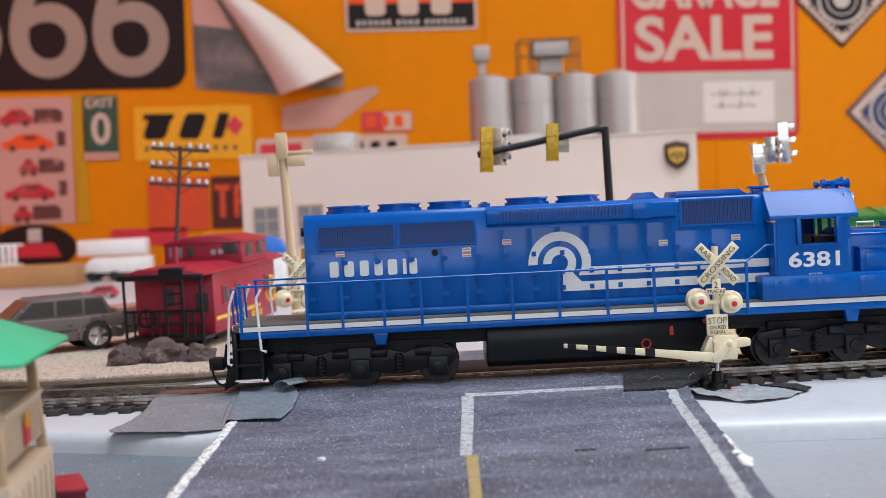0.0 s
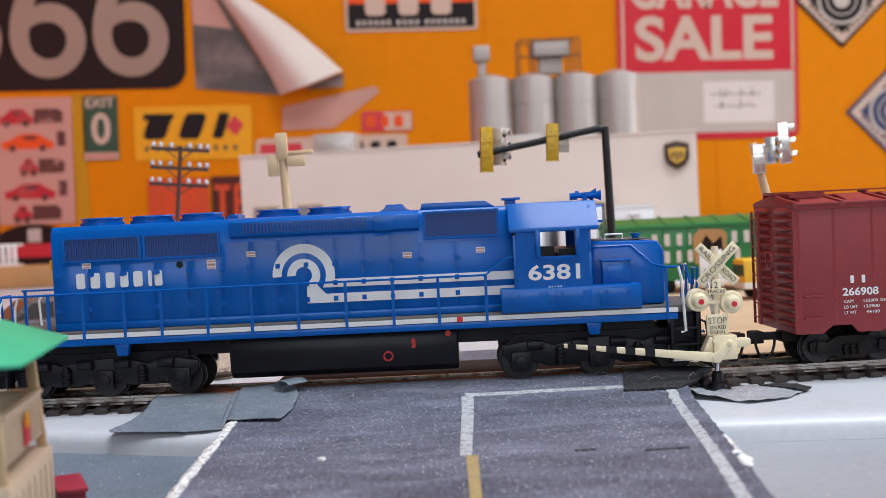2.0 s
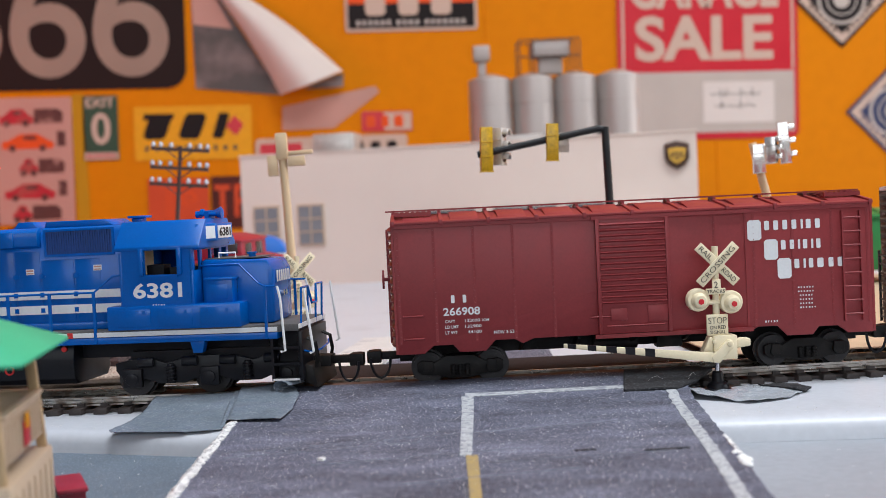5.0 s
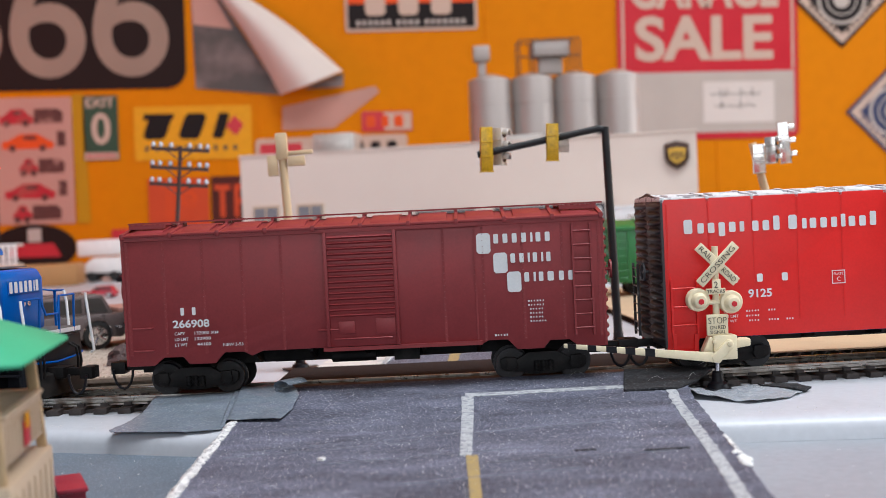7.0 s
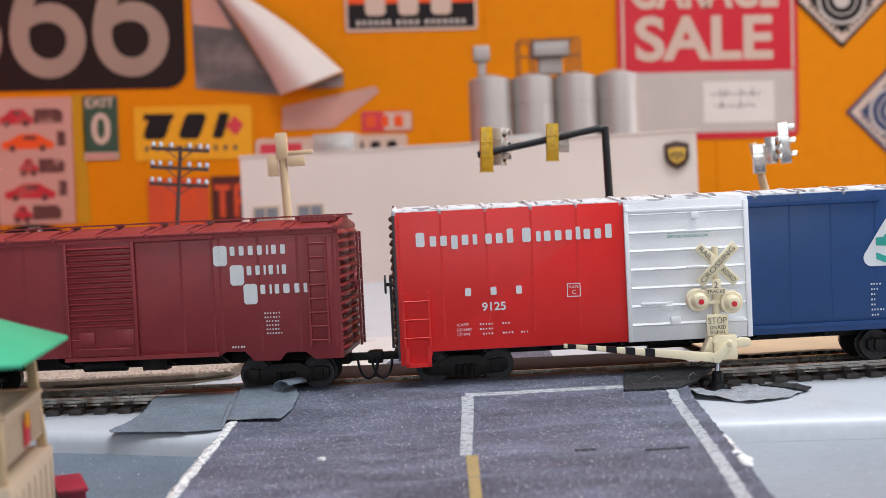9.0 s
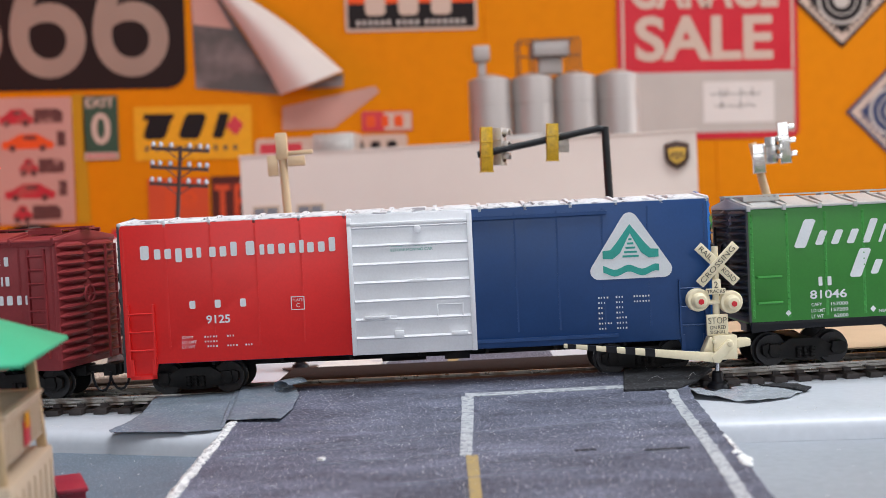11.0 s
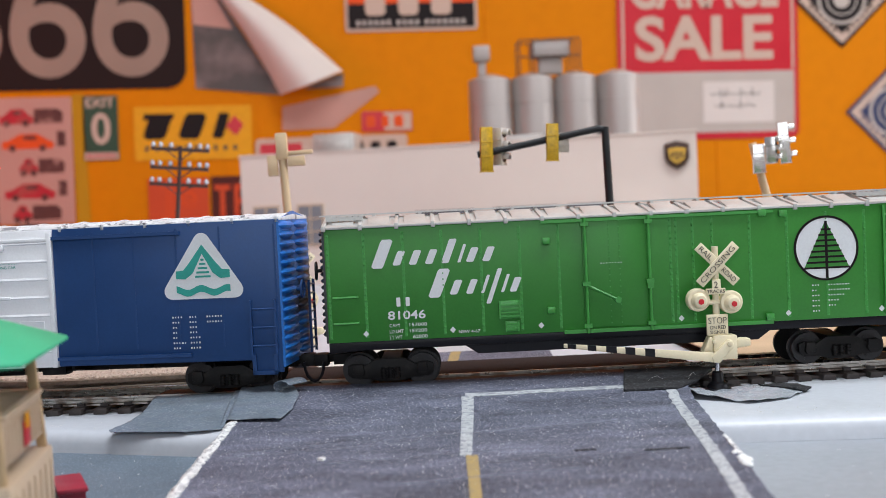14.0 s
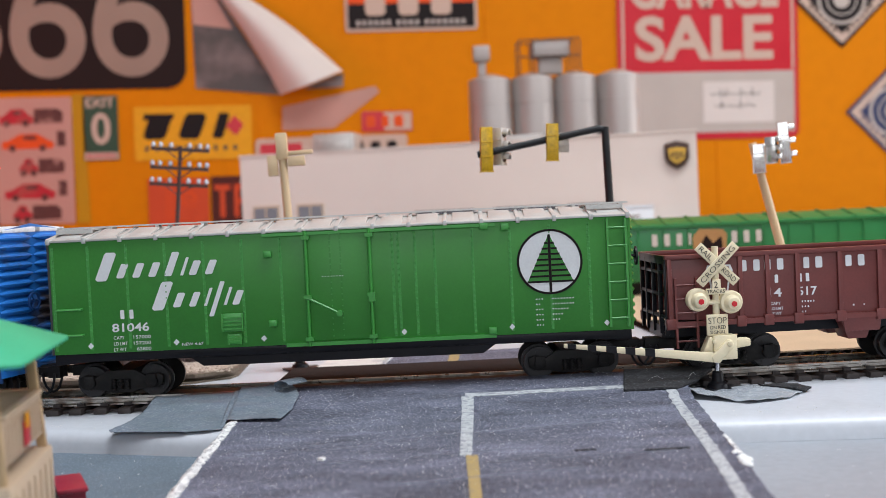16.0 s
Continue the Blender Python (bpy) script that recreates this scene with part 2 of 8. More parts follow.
class Geo:
    """Collects solids in millimetres; dx shifts all of them along x."""

    def __init__(self, dx=0.0):
        self.v, self.f, self.dx = [], [], dx

    def add(self, verts, faces):
        k = len(self.v)
        self.v += [(x + self.dx, y, z) for x, y, z in verts]
        self.f += [tuple(i + k for i in f) for f in faces]
        return self

    def box(self, x0, x1, y0, y1, z0, z1):
        v = [(x, y, z) for x in (x0, x1) for y in (y0, y1) for z in (z0, z1)]
        return self.add(v, [(0, 1, 3, 2), (4, 6, 7, 5), (0, 4, 5, 1), (2, 3, 7, 6), (0, 2, 6, 4), (1, 5, 7, 3)])

    def prism(self, poly, axis, a, b):
        """poly: counter-clockwise outline; axis x: (y, z), axis y: (x, z), axis z: (x, y)."""
        put = {"x": lambda p, t: (t, p[0], p[1]), "y": lambda p, t: (p[0], t, p[1]), "z": lambda p, t: (p[0], p[1], t)}[axis]
        n = len(poly)
        v = [put(p, a) for p in poly] + [put(p, b) for p in poly]
        f = [tuple(range(n)), tuple(range(2 * n - 1, n - 1, -1))] + [(i, i + n, (i + 1) % n + n, (i + 1) % n) for i in range(n)]
        return self.add(v, f)

    def cyl(self, p, q, r, seg=12, r2=None):
        p, q = Vector(p), Vector(q)
        d = (q - p).normalized()
        u = d.orthogonal().normalized()
        w = d.cross(u)
        r2 = r if r2 is None else r2
        ring = [math.cos(2 * math.pi * i / seg) * u + math.sin(2 * math.pi * i / seg) * w for i in range(seg)]
        v = [tuple(p + c * r) for c in ring] + [tuple(q + c * r2) for c in ring]
        f = [tuple(range(seg - 1, -1, -1)), tuple(range(seg, 2 * seg))] + [(i, (i + 1) % seg, (i + 1) % seg + seg, i + seg) for i in range(seg)]
        return self.add(v, f)

    def tube(self, pts, r, seg=6):
        pts = [Vector(p) for p in pts]
        v, f, u = [], [], None
        for i, p in enumerate(pts):
            d = (pts[min(i + 1, len(pts) - 1)] - pts[max(i - 1, 0)]).normalized()
            u = d.orthogonal().normalized() if u is None else (u - d * u.dot(d)).normalized()
            w = d.cross(u)
            v += [tuple(p + r * (math.cos(2 * math.pi * k / seg) * u + math.sin(2 * math.pi * k / seg) * w)) for k in range(seg)]
        for i in range(len(pts) - 1):
            for k in range(seg):
                a, b = i * seg + k, i * seg + (k + 1) % seg
                f.append((a, b, b + seg, a + seg))
        f += [tuple(range(seg - 1, -1, -1)), tuple(range((len(pts) - 1) * seg, len(pts) * seg))]
        return self.add(v, f)

    def ring(self, c, r0, r1, y0, y1, a0=0.0, a1=360.0, seg=28):
        """A flat ring or arc in the x-z plane, between the radii, from y0 to y1."""
        cx, cz = c
        full = abs(a1 - a0) >= 360
        k = seg if full else seg + 1
        v = []
        for i in range(k):
            a = radians(a0 + (a1 - a0) * i / seg)
            for r in (r0, r1):
                for y in (y0, y1):
                    v.append((cx + r * math.cos(a), y, cz + r * math.sin(a)))
        f = []
        for i in range(seg):
            a, b = 4 * i, 4 * ((i + 1) % k)
            f += [(a, b, b + 2, a + 2), (a + 1, a + 3, b + 3, b + 1), (a, a + 1, b + 1, b), (a + 2, b + 2, b + 3, a + 3)]
        if not full:
            e = 4 * (k - 1)
            f += [(0, 2, 3, 1), (e, e + 1, e + 3, e + 2)]
        return self.add(v, f)

    def lathe(self, c, rows, seg=20):
        """A solid of revolution about z: rows of (radius, z)."""
        v, f = [], []
        for r, z in rows:
            for i in range(seg):
                a = 2 * math.pi * i / seg
                v.append((c[0] + r * math.cos(a), c[1] + r * math.sin(a), c[2] + z))
        for j in range(len(rows) - 1):
            for i in range(seg):
                k = (i + 1) % seg
                f.append((j * seg + i, j * seg + k, (j + 1) * seg + k, (j + 1) * seg + i))
        f += [tuple(range(seg - 1, -1, -1)), tuple(range((len(rows) - 1) * seg, len(rows) * seg))]
        return self.add(v, f)

    def turned(self, m, k=0):
        """Turns and moves what was added from vertex k on (m in millimetres)."""
        self.v[k:] = [tuple(m @ Vector(p)) for p in self.v[k:]]
        return self


def turn(x=0, y=0, z=0, rx=0, ry=0, rz=0):
    return pose(x, y, z, rx, ry, rz)


def mesh_of(name, geo, material, bevel=0.0, smooth=35):
    me = bpy.data.meshes.new(name)
    me.from_pydata([(x * MM, y * MM, z * MM) for x, y, z in geo.v], [], geo.f)
    bm = bmesh.new()
    bm.from_mesh(me)
    bmesh.ops.recalc_face_normals(bm, faces=bm.faces)
    if bevel:
        sharp = [e for e in bm.edges if len(e.link_faces) == 2 and e.calc_face_angle(0) > radians(40)]
        bmesh.ops.bevel(bm, geom=sharp, offset=bevel * MM, segments=2, profile=0.5, affect="EDGES", clamp_overlap=True)
    bm.to_mesh(me)
    bm.free()
    me.materials.append(material)
    me.shade_smooth()
    me.set_sharp_from_angle(angle=radians(smooth))
    return me


def part(name, geo, material, parent=None, label="", bevel=0.0, at=None):
    ob = new(name, mesh_of(name, geo, material, bevel))
    if parent is not None:
        ob.parent = parent
    if at is not None:
        ob.matrix_basis = at
    if label:
        ob["label"] = label
    return ob


def pieces(name, geo, material, parent, bevel=0.0):
    """Each separate solid of a collection as a part of its own."""
    root = list(range(len(geo.v)))

    def top(i):
        while root[i] != i:
            i = root[i]
        return i

    for f in geo.f:
        for i in f[1:]:
            root[top(i)] = top(f[0])
    groups = {}
    for f in geo.f:
        groups.setdefault(top(f[0]), []).append(f)
    for faces in groups.values():
        used = sorted({i for f in faces for i in f})
        at = {v: k for k, v in enumerate(used)}
        part(name, Geo().add([geo.v[i] for i in used], [tuple(at[i] for i in f) for f in faces]), material, parent, bevel=bevel)


def thing(name, label, category, at=None, group="", kind=""):
    ob = new(name)
    ob.empty_display_size = 0.01
    if at is not None:
        ob.matrix_world = at
    return tagged(ob, label, category, group, kind)


def lettering(text, x, z, y, height, material, parent, width=None, bold=0.0, name="lettering", depth=0.12, at=None):
    """Raised print that faces -y; x, z: its lower left corner; fitted to height and width (millimetres)."""
    cu = bpy.data.curves.new("type", "FONT")
    cu.body, cu.size, cu.offset, cu.resolution_u = text, 1.0, bold, (6 if height > 20 else 3)
    tmp = bpy.data.objects.new("type", cu)
    scene.collection.objects.link(tmp)
    me = bpy.data.meshes.new_from_object(tmp.evaluated_get(bpy.context.evaluated_depsgraph_get()))
    bpy.data.objects.remove(tmp)
    bpy.data.curves.remove(cu)
    co = np.empty(len(me.vertices) * 3)
    me.vertices.foreach_get("co", co)
    co = co.reshape(-1, 3)
    lo, hi = co.min(0), co.max(0)
    sz = height / (hi[1] - lo[1])
    sx = width / (hi[0] - lo[0]) if width else sz
    out = np.zeros_like(co)
    out[:, 0] = (x + (co[:, 0] - lo[0]) * sx) * MM
    out[:, 2] = (z + (co[:, 1] - lo[1]) * sz) * MM
    out[:, 1] = y * MM
    me.vertices.foreach_set("co", out.ravel())
    bm = bmesh.new()
    bm.from_mesh(me)
    made = bmesh.ops.extrude_face_region(bm, geom=bm.faces[:])
    bmesh.ops.translate(bm, verts=[g for g in made["geom"] if isinstance(g, bmesh.types.BMVert)], vec=(0, -depth * MM, 0))
    bmesh.ops.recalc_face_normals(bm, faces=bm.faces)
    bm.to_mesh(me)
    bm.free()
    me.materials.clear()
    me.materials.append(material)
    me.shade_flat()
    ob = new(name, me)
    ob.parent = parent
    if at is not None:
        ob.matrix_basis = at
    return ob


def bars(widths, x, z, y, height, material, parent, gap=0.5, slant=0.0, width=None, name="print_bar", depth=0.12, at=None, tops=None, lows=None, fill=0.74):
    """A word as plain upright bars, a bar a sign; widths relative, a negative one is a space; tops, lows: ends as shares of height."""
    total = sum(abs(w) for w in widths) + gap * (len(widths) - 1)
    k = width / total if width else 1.0
    cx = x
    for i, w in enumerate(widths):
        a = abs(w) * k * fill
        if w > 0:
            z0, z1 = z + height * (lows[i] if lows else 0.0), z + height * (tops[i] if tops else 1.0)
            p, q = cx + slant * (z0 - z), cx + slant * (z1 - z)
            c = min(a, z1 - z0) * 0.16
            g = Geo().prism([(p + c, z0), (p + a - c, z0), (p + a, z0 + c), (q + a, z1 - c), (q + a - c, z1), (q + c, z1), (q, z1 - c), (p, z0 + c)], "y", y, y - depth)
            part(name, g, material, parent, at=at)
        cx += abs(w) * k + gap * k


def small_lines(lines, x, z, y, step, height, material, parent):
    """Readable small print: rows of (offset, text, width) runs, the first row at z."""
    for i, row in enumerate(lines):
        for off, text, width in row:
            lettering(text, x + off, z - i * step, y, height, material, parent, width, bold=0.004, name="small_print", depth=0.06)


def fine_print(x, z, y, rows, material, parent, step=2.0, h=0.9):
    """Rows of unreadable small print: runs of (offset, length)."""
    g = Geo()
    for i, row in enumerate(rows):
        for off, n in row:
            for j in range(int(n / 0.9)):
                g.box(x + off + j * 0.9, x + off + j * 0.9 + 0.34 + 0.14 * ((j * 7 + i * 3) % 3 == 0), y - 0.06, y, z - i * step, z - i * step + h * 0.66)
    return tagged(part("small_print", g, material, parent), kind="stuff")


# ---------------- rolling stock helpers ----------------
TRAIN = []
BEND, TURN = (133.0, 2031.0), (-98.0, 501.0)


def wheelset(radius, parent, x):
    g = Geo()
    for s in (-1, 1):
        g.cyl((0, s * 6.6, 0), (0, s * 9.2, 0), radius, 24)
        g.cyl((0, s * 6.0, 0), (0, s * 6.6, 0), radius + 0.7, 24)
        g.cyl((0, s * 9.2, 0), (0, s * 9.5, 0), radius * 0.45, 12)
        for k in range(5):
            a = 2 * math.pi * k / 5
            g.cyl((radius * 0.68 * math.cos(a), s * 9.2, radius * 0.68 * math.sin(a)), (radius * 0.68 * math.cos(a), s * 9.4, radius * 0.68 * math.sin(a)), radius * 0.1, 6)
    g.cyl((0, -6.6, 0), (0, 6.6, 0), 1.1, 10)
    ob = part("wheelset", g, WHEEL, parent)
    ob.matrix_basis = turn(x * MM, 0, radius * MM)
    return ob


def freight_truck(parent, x, wheels):
    tr = new("truck")
    tr.parent = parent
    tr.matrix_basis = turn(x * MM, 0, 0)
    r = 4.9
    for s in (-1, 1):
        g = Geo()
        g.prism([(-13.5, 4.0), (-12, 2.9), (-7, 2.6), (-3.5, 1.6), (3.5, 1.6), (7, 2.6), (12, 2.9), (13.5, 4.0), (13.5, 6.6), (11.5, 7.4), (8, 6.6), (4.5, 8.6), (-4.5, 8.6), (-8, 6.6), (-11.5, 7.4), (-13.5, 6.6)], "y", s * 10.2, s * 11.8)
        for k in (-10, 10):
            g.cyl((k, s * 10, 4.9), (k, s * 12.9, 4.9), 1.9, 10)
            g.box(k - 1.5, k + 1.5, min(s * 11, s * 13), max(s * 11, s * 13), 4.2, 7.2)
        for k in (-2.2, 0, 2.2):
            for j in range(4):
                g.cyl((k, s * 12.2, 2.6 + j * 0.9), (k, s * 12.2, 3.1 + j * 0.9), 1.0, 8)
            g.cyl((k, s * 12.2, 2.4), (k, s * 12.2, 6.0), 0.7, 8)
        part("side_frame", g, DULL_BLACK, tr, bevel=0.15)
    part("bolster", Geo().box(-3, 3, -11, 11, 4.5, 8.5), DULL_BLACK, tr)
    for k in (-10, 10):
        wheels.append((wheelset(r, tr, k), r, k))
    return tr


def coupler(parent, x, s):
    """A knuckle coupler with its draft gear and hanging air hose at the end x, pointing along s."""
    g = Geo()
    g.box(min(x - s * 9, x), max(x - s * 9, x), -3.2, 3.2, 6.5, 10)
    g.box(min(x, x + s * 7), max(x, x + s * 7), -1.3, 1.3, 7.2, 9.6)
    g.prism([(x + s * 6, -3), (x + s * 10.5, -3.2), (x + s * 10.5, -1), (x + s * 8.5, 0), (x + s * 10.2, 1.6), (x + s * 8.5, 3), (x + s * 6, 2.4)], "z", 6.4, 10.2)
    part("coupler", g, DULL_BLACK, parent, bevel=0.15)
    h = Geo()
    pts = []
    for i in range(9):
        a = math.pi * i / 8
        pts.append((x + s * (3 + 3.2 - 3.2 * math.cos(a)), -4.5, 8 - 6.2 * math.sin(a)))
    h.tube(pts, 0.45, 6)
    part("air_hose", h, BLACK, parent)


def ladder(parent, x0, x1, z0, z1, n, y, material, s=-1):
    g = Geo()
    for x in (x0, x1):
        g.box(x - 0.35, x + 0.35, min(y, y + s * 1.2), max(y, y + s * 1.2), z0, z1)
    lad = part("ladder", g, material, parent)
    for i in range(n):
        z = z0 + (z1 - z0) * (i + 0.5) / n
        part("rung", Geo().cyl((x0, y + s * 1.0, z), (x1, y + s * 1.0, z), 0.3, 6), material, lad)


def rivets(parent, xs, z0, z1, y, material, step=1.75, r=0.28):
    g = Geo()
    for x in xs:
        n = int((z1 - z0) / step)
        for i in range(n + 1):
            z = z0 + i * (z1 - z0) / n
            for k in (y, -y):
                s = -1 if k < 0 else 1
                g.cyl((x, k, z), (x, k + s * 0.36, z), r, 6, r * 0.55)
        for k in (y, -y):
            s = -1 if k < 0 else 1
            g.box(x - 0.45, x + 0.45, min(k, k + s * 0.08), max(k, k + s * 0.08), z0 - 0.5, z1 + 0.5)
    tagged(part("rivet_seams", g, material, parent), kind="stuff")


def corrugated_end(parent, x, s, hw, z0, z1, material, ribs=9, label=""):
    """An end wall with rounded horizontal ribs and a peaked top, facing along s."""
    g = Geo()
    g.prism([(-hw, z0), (hw, z0), (hw, z1), (0, z1 + 2.4), (-hw, z1)], "x", x, x + s * 0.7)
    step = (z1 - z0 - 2) / ribs
    wall = part("end_wall", g, material, parent, label)
    for i in range(ribs):
        z = z0 + 1.4 + (i + 0.5) * step
        for a, b in ((-hw + 0.3, -0.5), (0.5, hw - 0.3)):
            v, f = [], []
            for j in range(9):
                u = j / 8
                t = min(1.0, min(u, 1 - u) * 5)
                hh, d = step * (0.12 + 0.34 * t), 0.35 + 1.05 * t
                y = a + (b - a) * u
                v += [(x + s * 0.6, y, z - hh), (x + s * (0.6 + d * 0.8), y, z - hh * 0.5), (x + s * (0.6 + d), y, z), (x + s * (0.6 + d * 0.8), y, z + hh * 0.5), (x + s * 0.6, y, z + hh)]
            for j in range(8):
                for k in range(5):
                    p, q = j * 5 + k, j * 5 + (k + 1) % 5
                    f.append((p, q, q + 5, p + 5))
            f += [(0, 1, 2, 3, 4), (40, 41, 42, 43, 44)]
            part("rib", Geo().add(v, f), material, wall)


def end_fittings(parent, x, s, material, z0, z1):
    """Ladder rungs, a brake wheel and rods on a car's end."""
    g = Geo()
    for y in (9, 15.5):
        g.box(min(x + s * 2.2, x + s * 3), max(x + s * 2.2, x + s * 3), y - 0.3, y + 0.3, z0, z1)
    n = 8
    lad = part("ladder", g, material, parent)
    for i in range(n):
        z = z0 + (z1 - z0) * (i + 0.5) / n
        part("rung", Geo().cyl((x + s * 2.7, 9, z), (x + s * 2.7, 15.5, z), 0.3, 6), material, lad)
    w = Geo()
    w.ring((0, 0), 2.4, 3.0, -0.3, 0.3, seg=18)
    w.cyl((0, -0.2, 0), (0, 2, 0), 0.6, 8)
    for k in range(3):
        a = 2 * math.pi * k / 3
        w.tube([(0, 0, 0), (2.6 * math.cos(a), 0, 2.6 * math.sin(a))], 0.25)
    w.turned(turn(x + s * 4, -5, z0 + 22, 0, 0, 90 * s))
    part("brake_wheel", w, material, parent)


def roof_ribbed(parent, L, ze, hw, material, n, rise=2.6, lip=0.8):
    g = Geo()
    g.prism([(-hw - lip, ze - 0.4), (hw + lip, ze - 0.4), (hw + lip, ze + 0.3), (0, ze + rise), (-hw - lip, ze + 0.3)], "x", -L / 2 - 0.8, L / 2 + 0.8)
    for i in range(n + 1):
        x = -L / 2 + L * i / n
        g.prism([(-hw - lip - 0.2, ze - 1.0), (hw + lip + 0.2, ze - 1.0), (hw + lip + 0.2, ze + 0.8), (0, ze + rise + 0.7), (-hw - lip - 0.2, ze + 0.8)], "x", x - 0.6, x + 0.6)
        if i < n:
            c = x + L / n / 2
            w = L / n * 0.3
            for s in (-1, 1):
                g.prism([(s * 3, ze + rise - 0.2), (s * (hw - 2), ze + 0.5), (s * (hw - 4), ze + 1.3), (s * 5, ze + rise + 0.35)][::s], "x", c - w, c + w)
    part("roof", g, material, parent, bevel=0.12)


def running_board(parent, L, z, material, hw=3.0, plain=False):
    g = Geo()
    for k in (-1, 0, 1):
        g.box(-L / 2 - 2.5, L / 2 + 2.5, k * hw * 0.7 - hw * 0.3, k * hw * 0.7 + hw * 0.3, z, z + 0.5)
    n = int(L / 14)
    for i in range(n + 1):
        x = -L / 2 + L * i / n
        g.box(x - 0.5, x + 0.5, -hw, hw, z - 1.2, z)
    for s in (-1, 1):
        for k in range(7):
            x = s * (L / 2 - 1.2 - k * 1.7)
            g.box(x - 0.55, x + 0.55, -12.5, 12.5, z - 0.5, z - 0.05)
        for y in (-12.2, 12.2):
            g.box(min(s * (L / 2 - 12), s * (L / 2 - 0.6)), max(s * (L / 2 - 12), s * (L / 2 - 0.6)), y - 0.4, y + 0.4, z - 1.5, z - 0.3)
    part("running_board", g, material, parent)


def underframe(parent, L, z0, z1, material, hw=15):
    g = Geo()
    g.box(-L / 2, L / 2, -3, 3, z0 + 1, z1)
    n = 8
    for i in range(n + 1):
        x = -L / 2 + 2 + (L - 4) * i / n
        g.prism([(-hw, z1 - 1.2), (-3, z0 + 1), (3, z0 + 1), (hw, z1 - 1.2), (hw, z1), (-hw, z1)], "x", x - 0.5, x + 0.5)
    g.cyl((-12, -6, z0 + 2.5), (2, -6, z0 + 2.5), 2.2, 12)
    g.box(8, 16, -9, -4, z0 + 0.5, z1)
    g.tube([(-30, -7.5, z0 + 1.8), (30, -7.5, z0 + 1.8)], 0.35)
    part("underframe", g, material, parent)


def run_on_track(car, s0, bolster, trucks, wheels):
    TRAIN.append((car, s0, bolster, trucks, wheels))

# ---------------- room ----------------


def structure(name, geo, material, label, category, bevel=0.0):
    return tagged(part(name, geo, material, bevel=bevel), label, category, kind="structure")


structure("floor", Geo().box(-2600, 2600, -2400, 1320, -1000, -900), FLOOR, "grey concrete garage floor under the layout", "floor")
structure("ceiling", Geo().box(-2600, -250, -2400, 1320, 1600, 1700).box(1350, 2600, -2400, 1320, 1600, 1700).box(-250, 1350, -2400, -750, 1600, 1700).box(-250, 1350, 250, 1320, 1600, 1700), ROOM, "unseen plain garage ceiling, opening assumed for the overhead lamp", "ceiling")
structure("wall_north", Geo().box(-2600, 2600, 1200, 1320, -900, 1600), WALL_ORANGE, "orange painted wall hung with signs and stickers", "wall")
structure("wall_west", Geo().box(-2600, -2500, -2300, 1200, -900, 1600), ROOM, "plain off-white garage side wall", "wall")
g = Geo()
g.box(2400, 2500, -2300, -640, -900, 1600).box(2400, 2500, 1130, 1200, -900, 1600)
g.box(2400, 2500, -640, 1130, -900, -250).box(2400, 2500, -640, 1130, 1350, 1600)
structure("wall_east", g, ROOM, "off-white wall with a wide daylight opening", "wall")
g = Geo()
g.box(-2600, -1400, -2300, -2200, -900, 1600).box(800, 2600, -2300, -2200, -900, 1600)
g.box(-1400, 800, -2300, -2200, -900, 200).box(-1400, 800, -2300, -2200, 1300, 1600)
structure("wall_south", g, ROOM, "unseen off-white wall, opening assumed for the front lamp", "wall")
g = Geo()
for x in (-470, -160, 150, 460, 770):
    g.prism([(x - 1.2, 1200), (x - 0.4, 1199), (x + 0.4, 1199), (x + 1.2, 1200)], "z", -100, 600)
structure("trim", g, WALL_ORANGE, "orange batten strips over the wall panel joints", "trim")

# layout board: raised white top with a rounded front edge, lower shelf before it
EDGE = [(-900, -8), (-165, -8), (-130, -15), (-99, -27), (-58, -44), (0, -55), (90, -68), (130, -73), (400, -85), (1150, -85)]
g = Geo()
drop = [(7, -4.7), (3, -4.85), (0.8, -5.5), (-0.6, -6.6), (-1.4, -8.2), (-1.75, -10.2), (-1.95, -10.95)]
v, f = [], []
for x, e in EDGE:
    v += [(x, 1150, -10.95), (x, 1150, -4.7)] + [(x, e + dy, z) for dy, z in drop]
k = len(drop) + 2
for i in range(len(EDGE) - 1):
    for j in range(k):
        f.append((i * k + j, i * k + (j + 1) % k, (i + 1) * k + (j + 1) % k, (i + 1) * k + j))
f += [tuple(range(k)), tuple(range((len(EDGE) - 1) * k, len(EDGE) * k))]
structure("layout_board", g.add(v, f), TABLE, "white painted layout board with a rounded front edge", "table top")
structure("front_shelf", Geo().box(-900, 1150, -420, 1150, -40, -11), SHELF, "grey-white painted shelf carrying the layout board", "shelf")
g = Geo()
for x in (-850, 1100):
    for y in (-380, 1100):
        g.box(x - 40, x + 40, y - 40, y + 40, -900, -40)
g.box(-880, 1130, -400, 1140, -60, -40.2)
structure("layout_legs", g, WOOD, "wooden frame and legs carrying the layout", "table frame")
tagged(part("blue_grey_sheet", Geo().prism([(-400, -300), (-50, -300), (-50, -49.6), (-58, -47.4), (-99, -30.4), (-130, -18.6), (-165, -11.4), (-400, -11.4)], "z", -10.98, -10.6), SLATE), "blue-grey card sheet lying on the front shelf", "sheet")

# ---------------- track ----------------


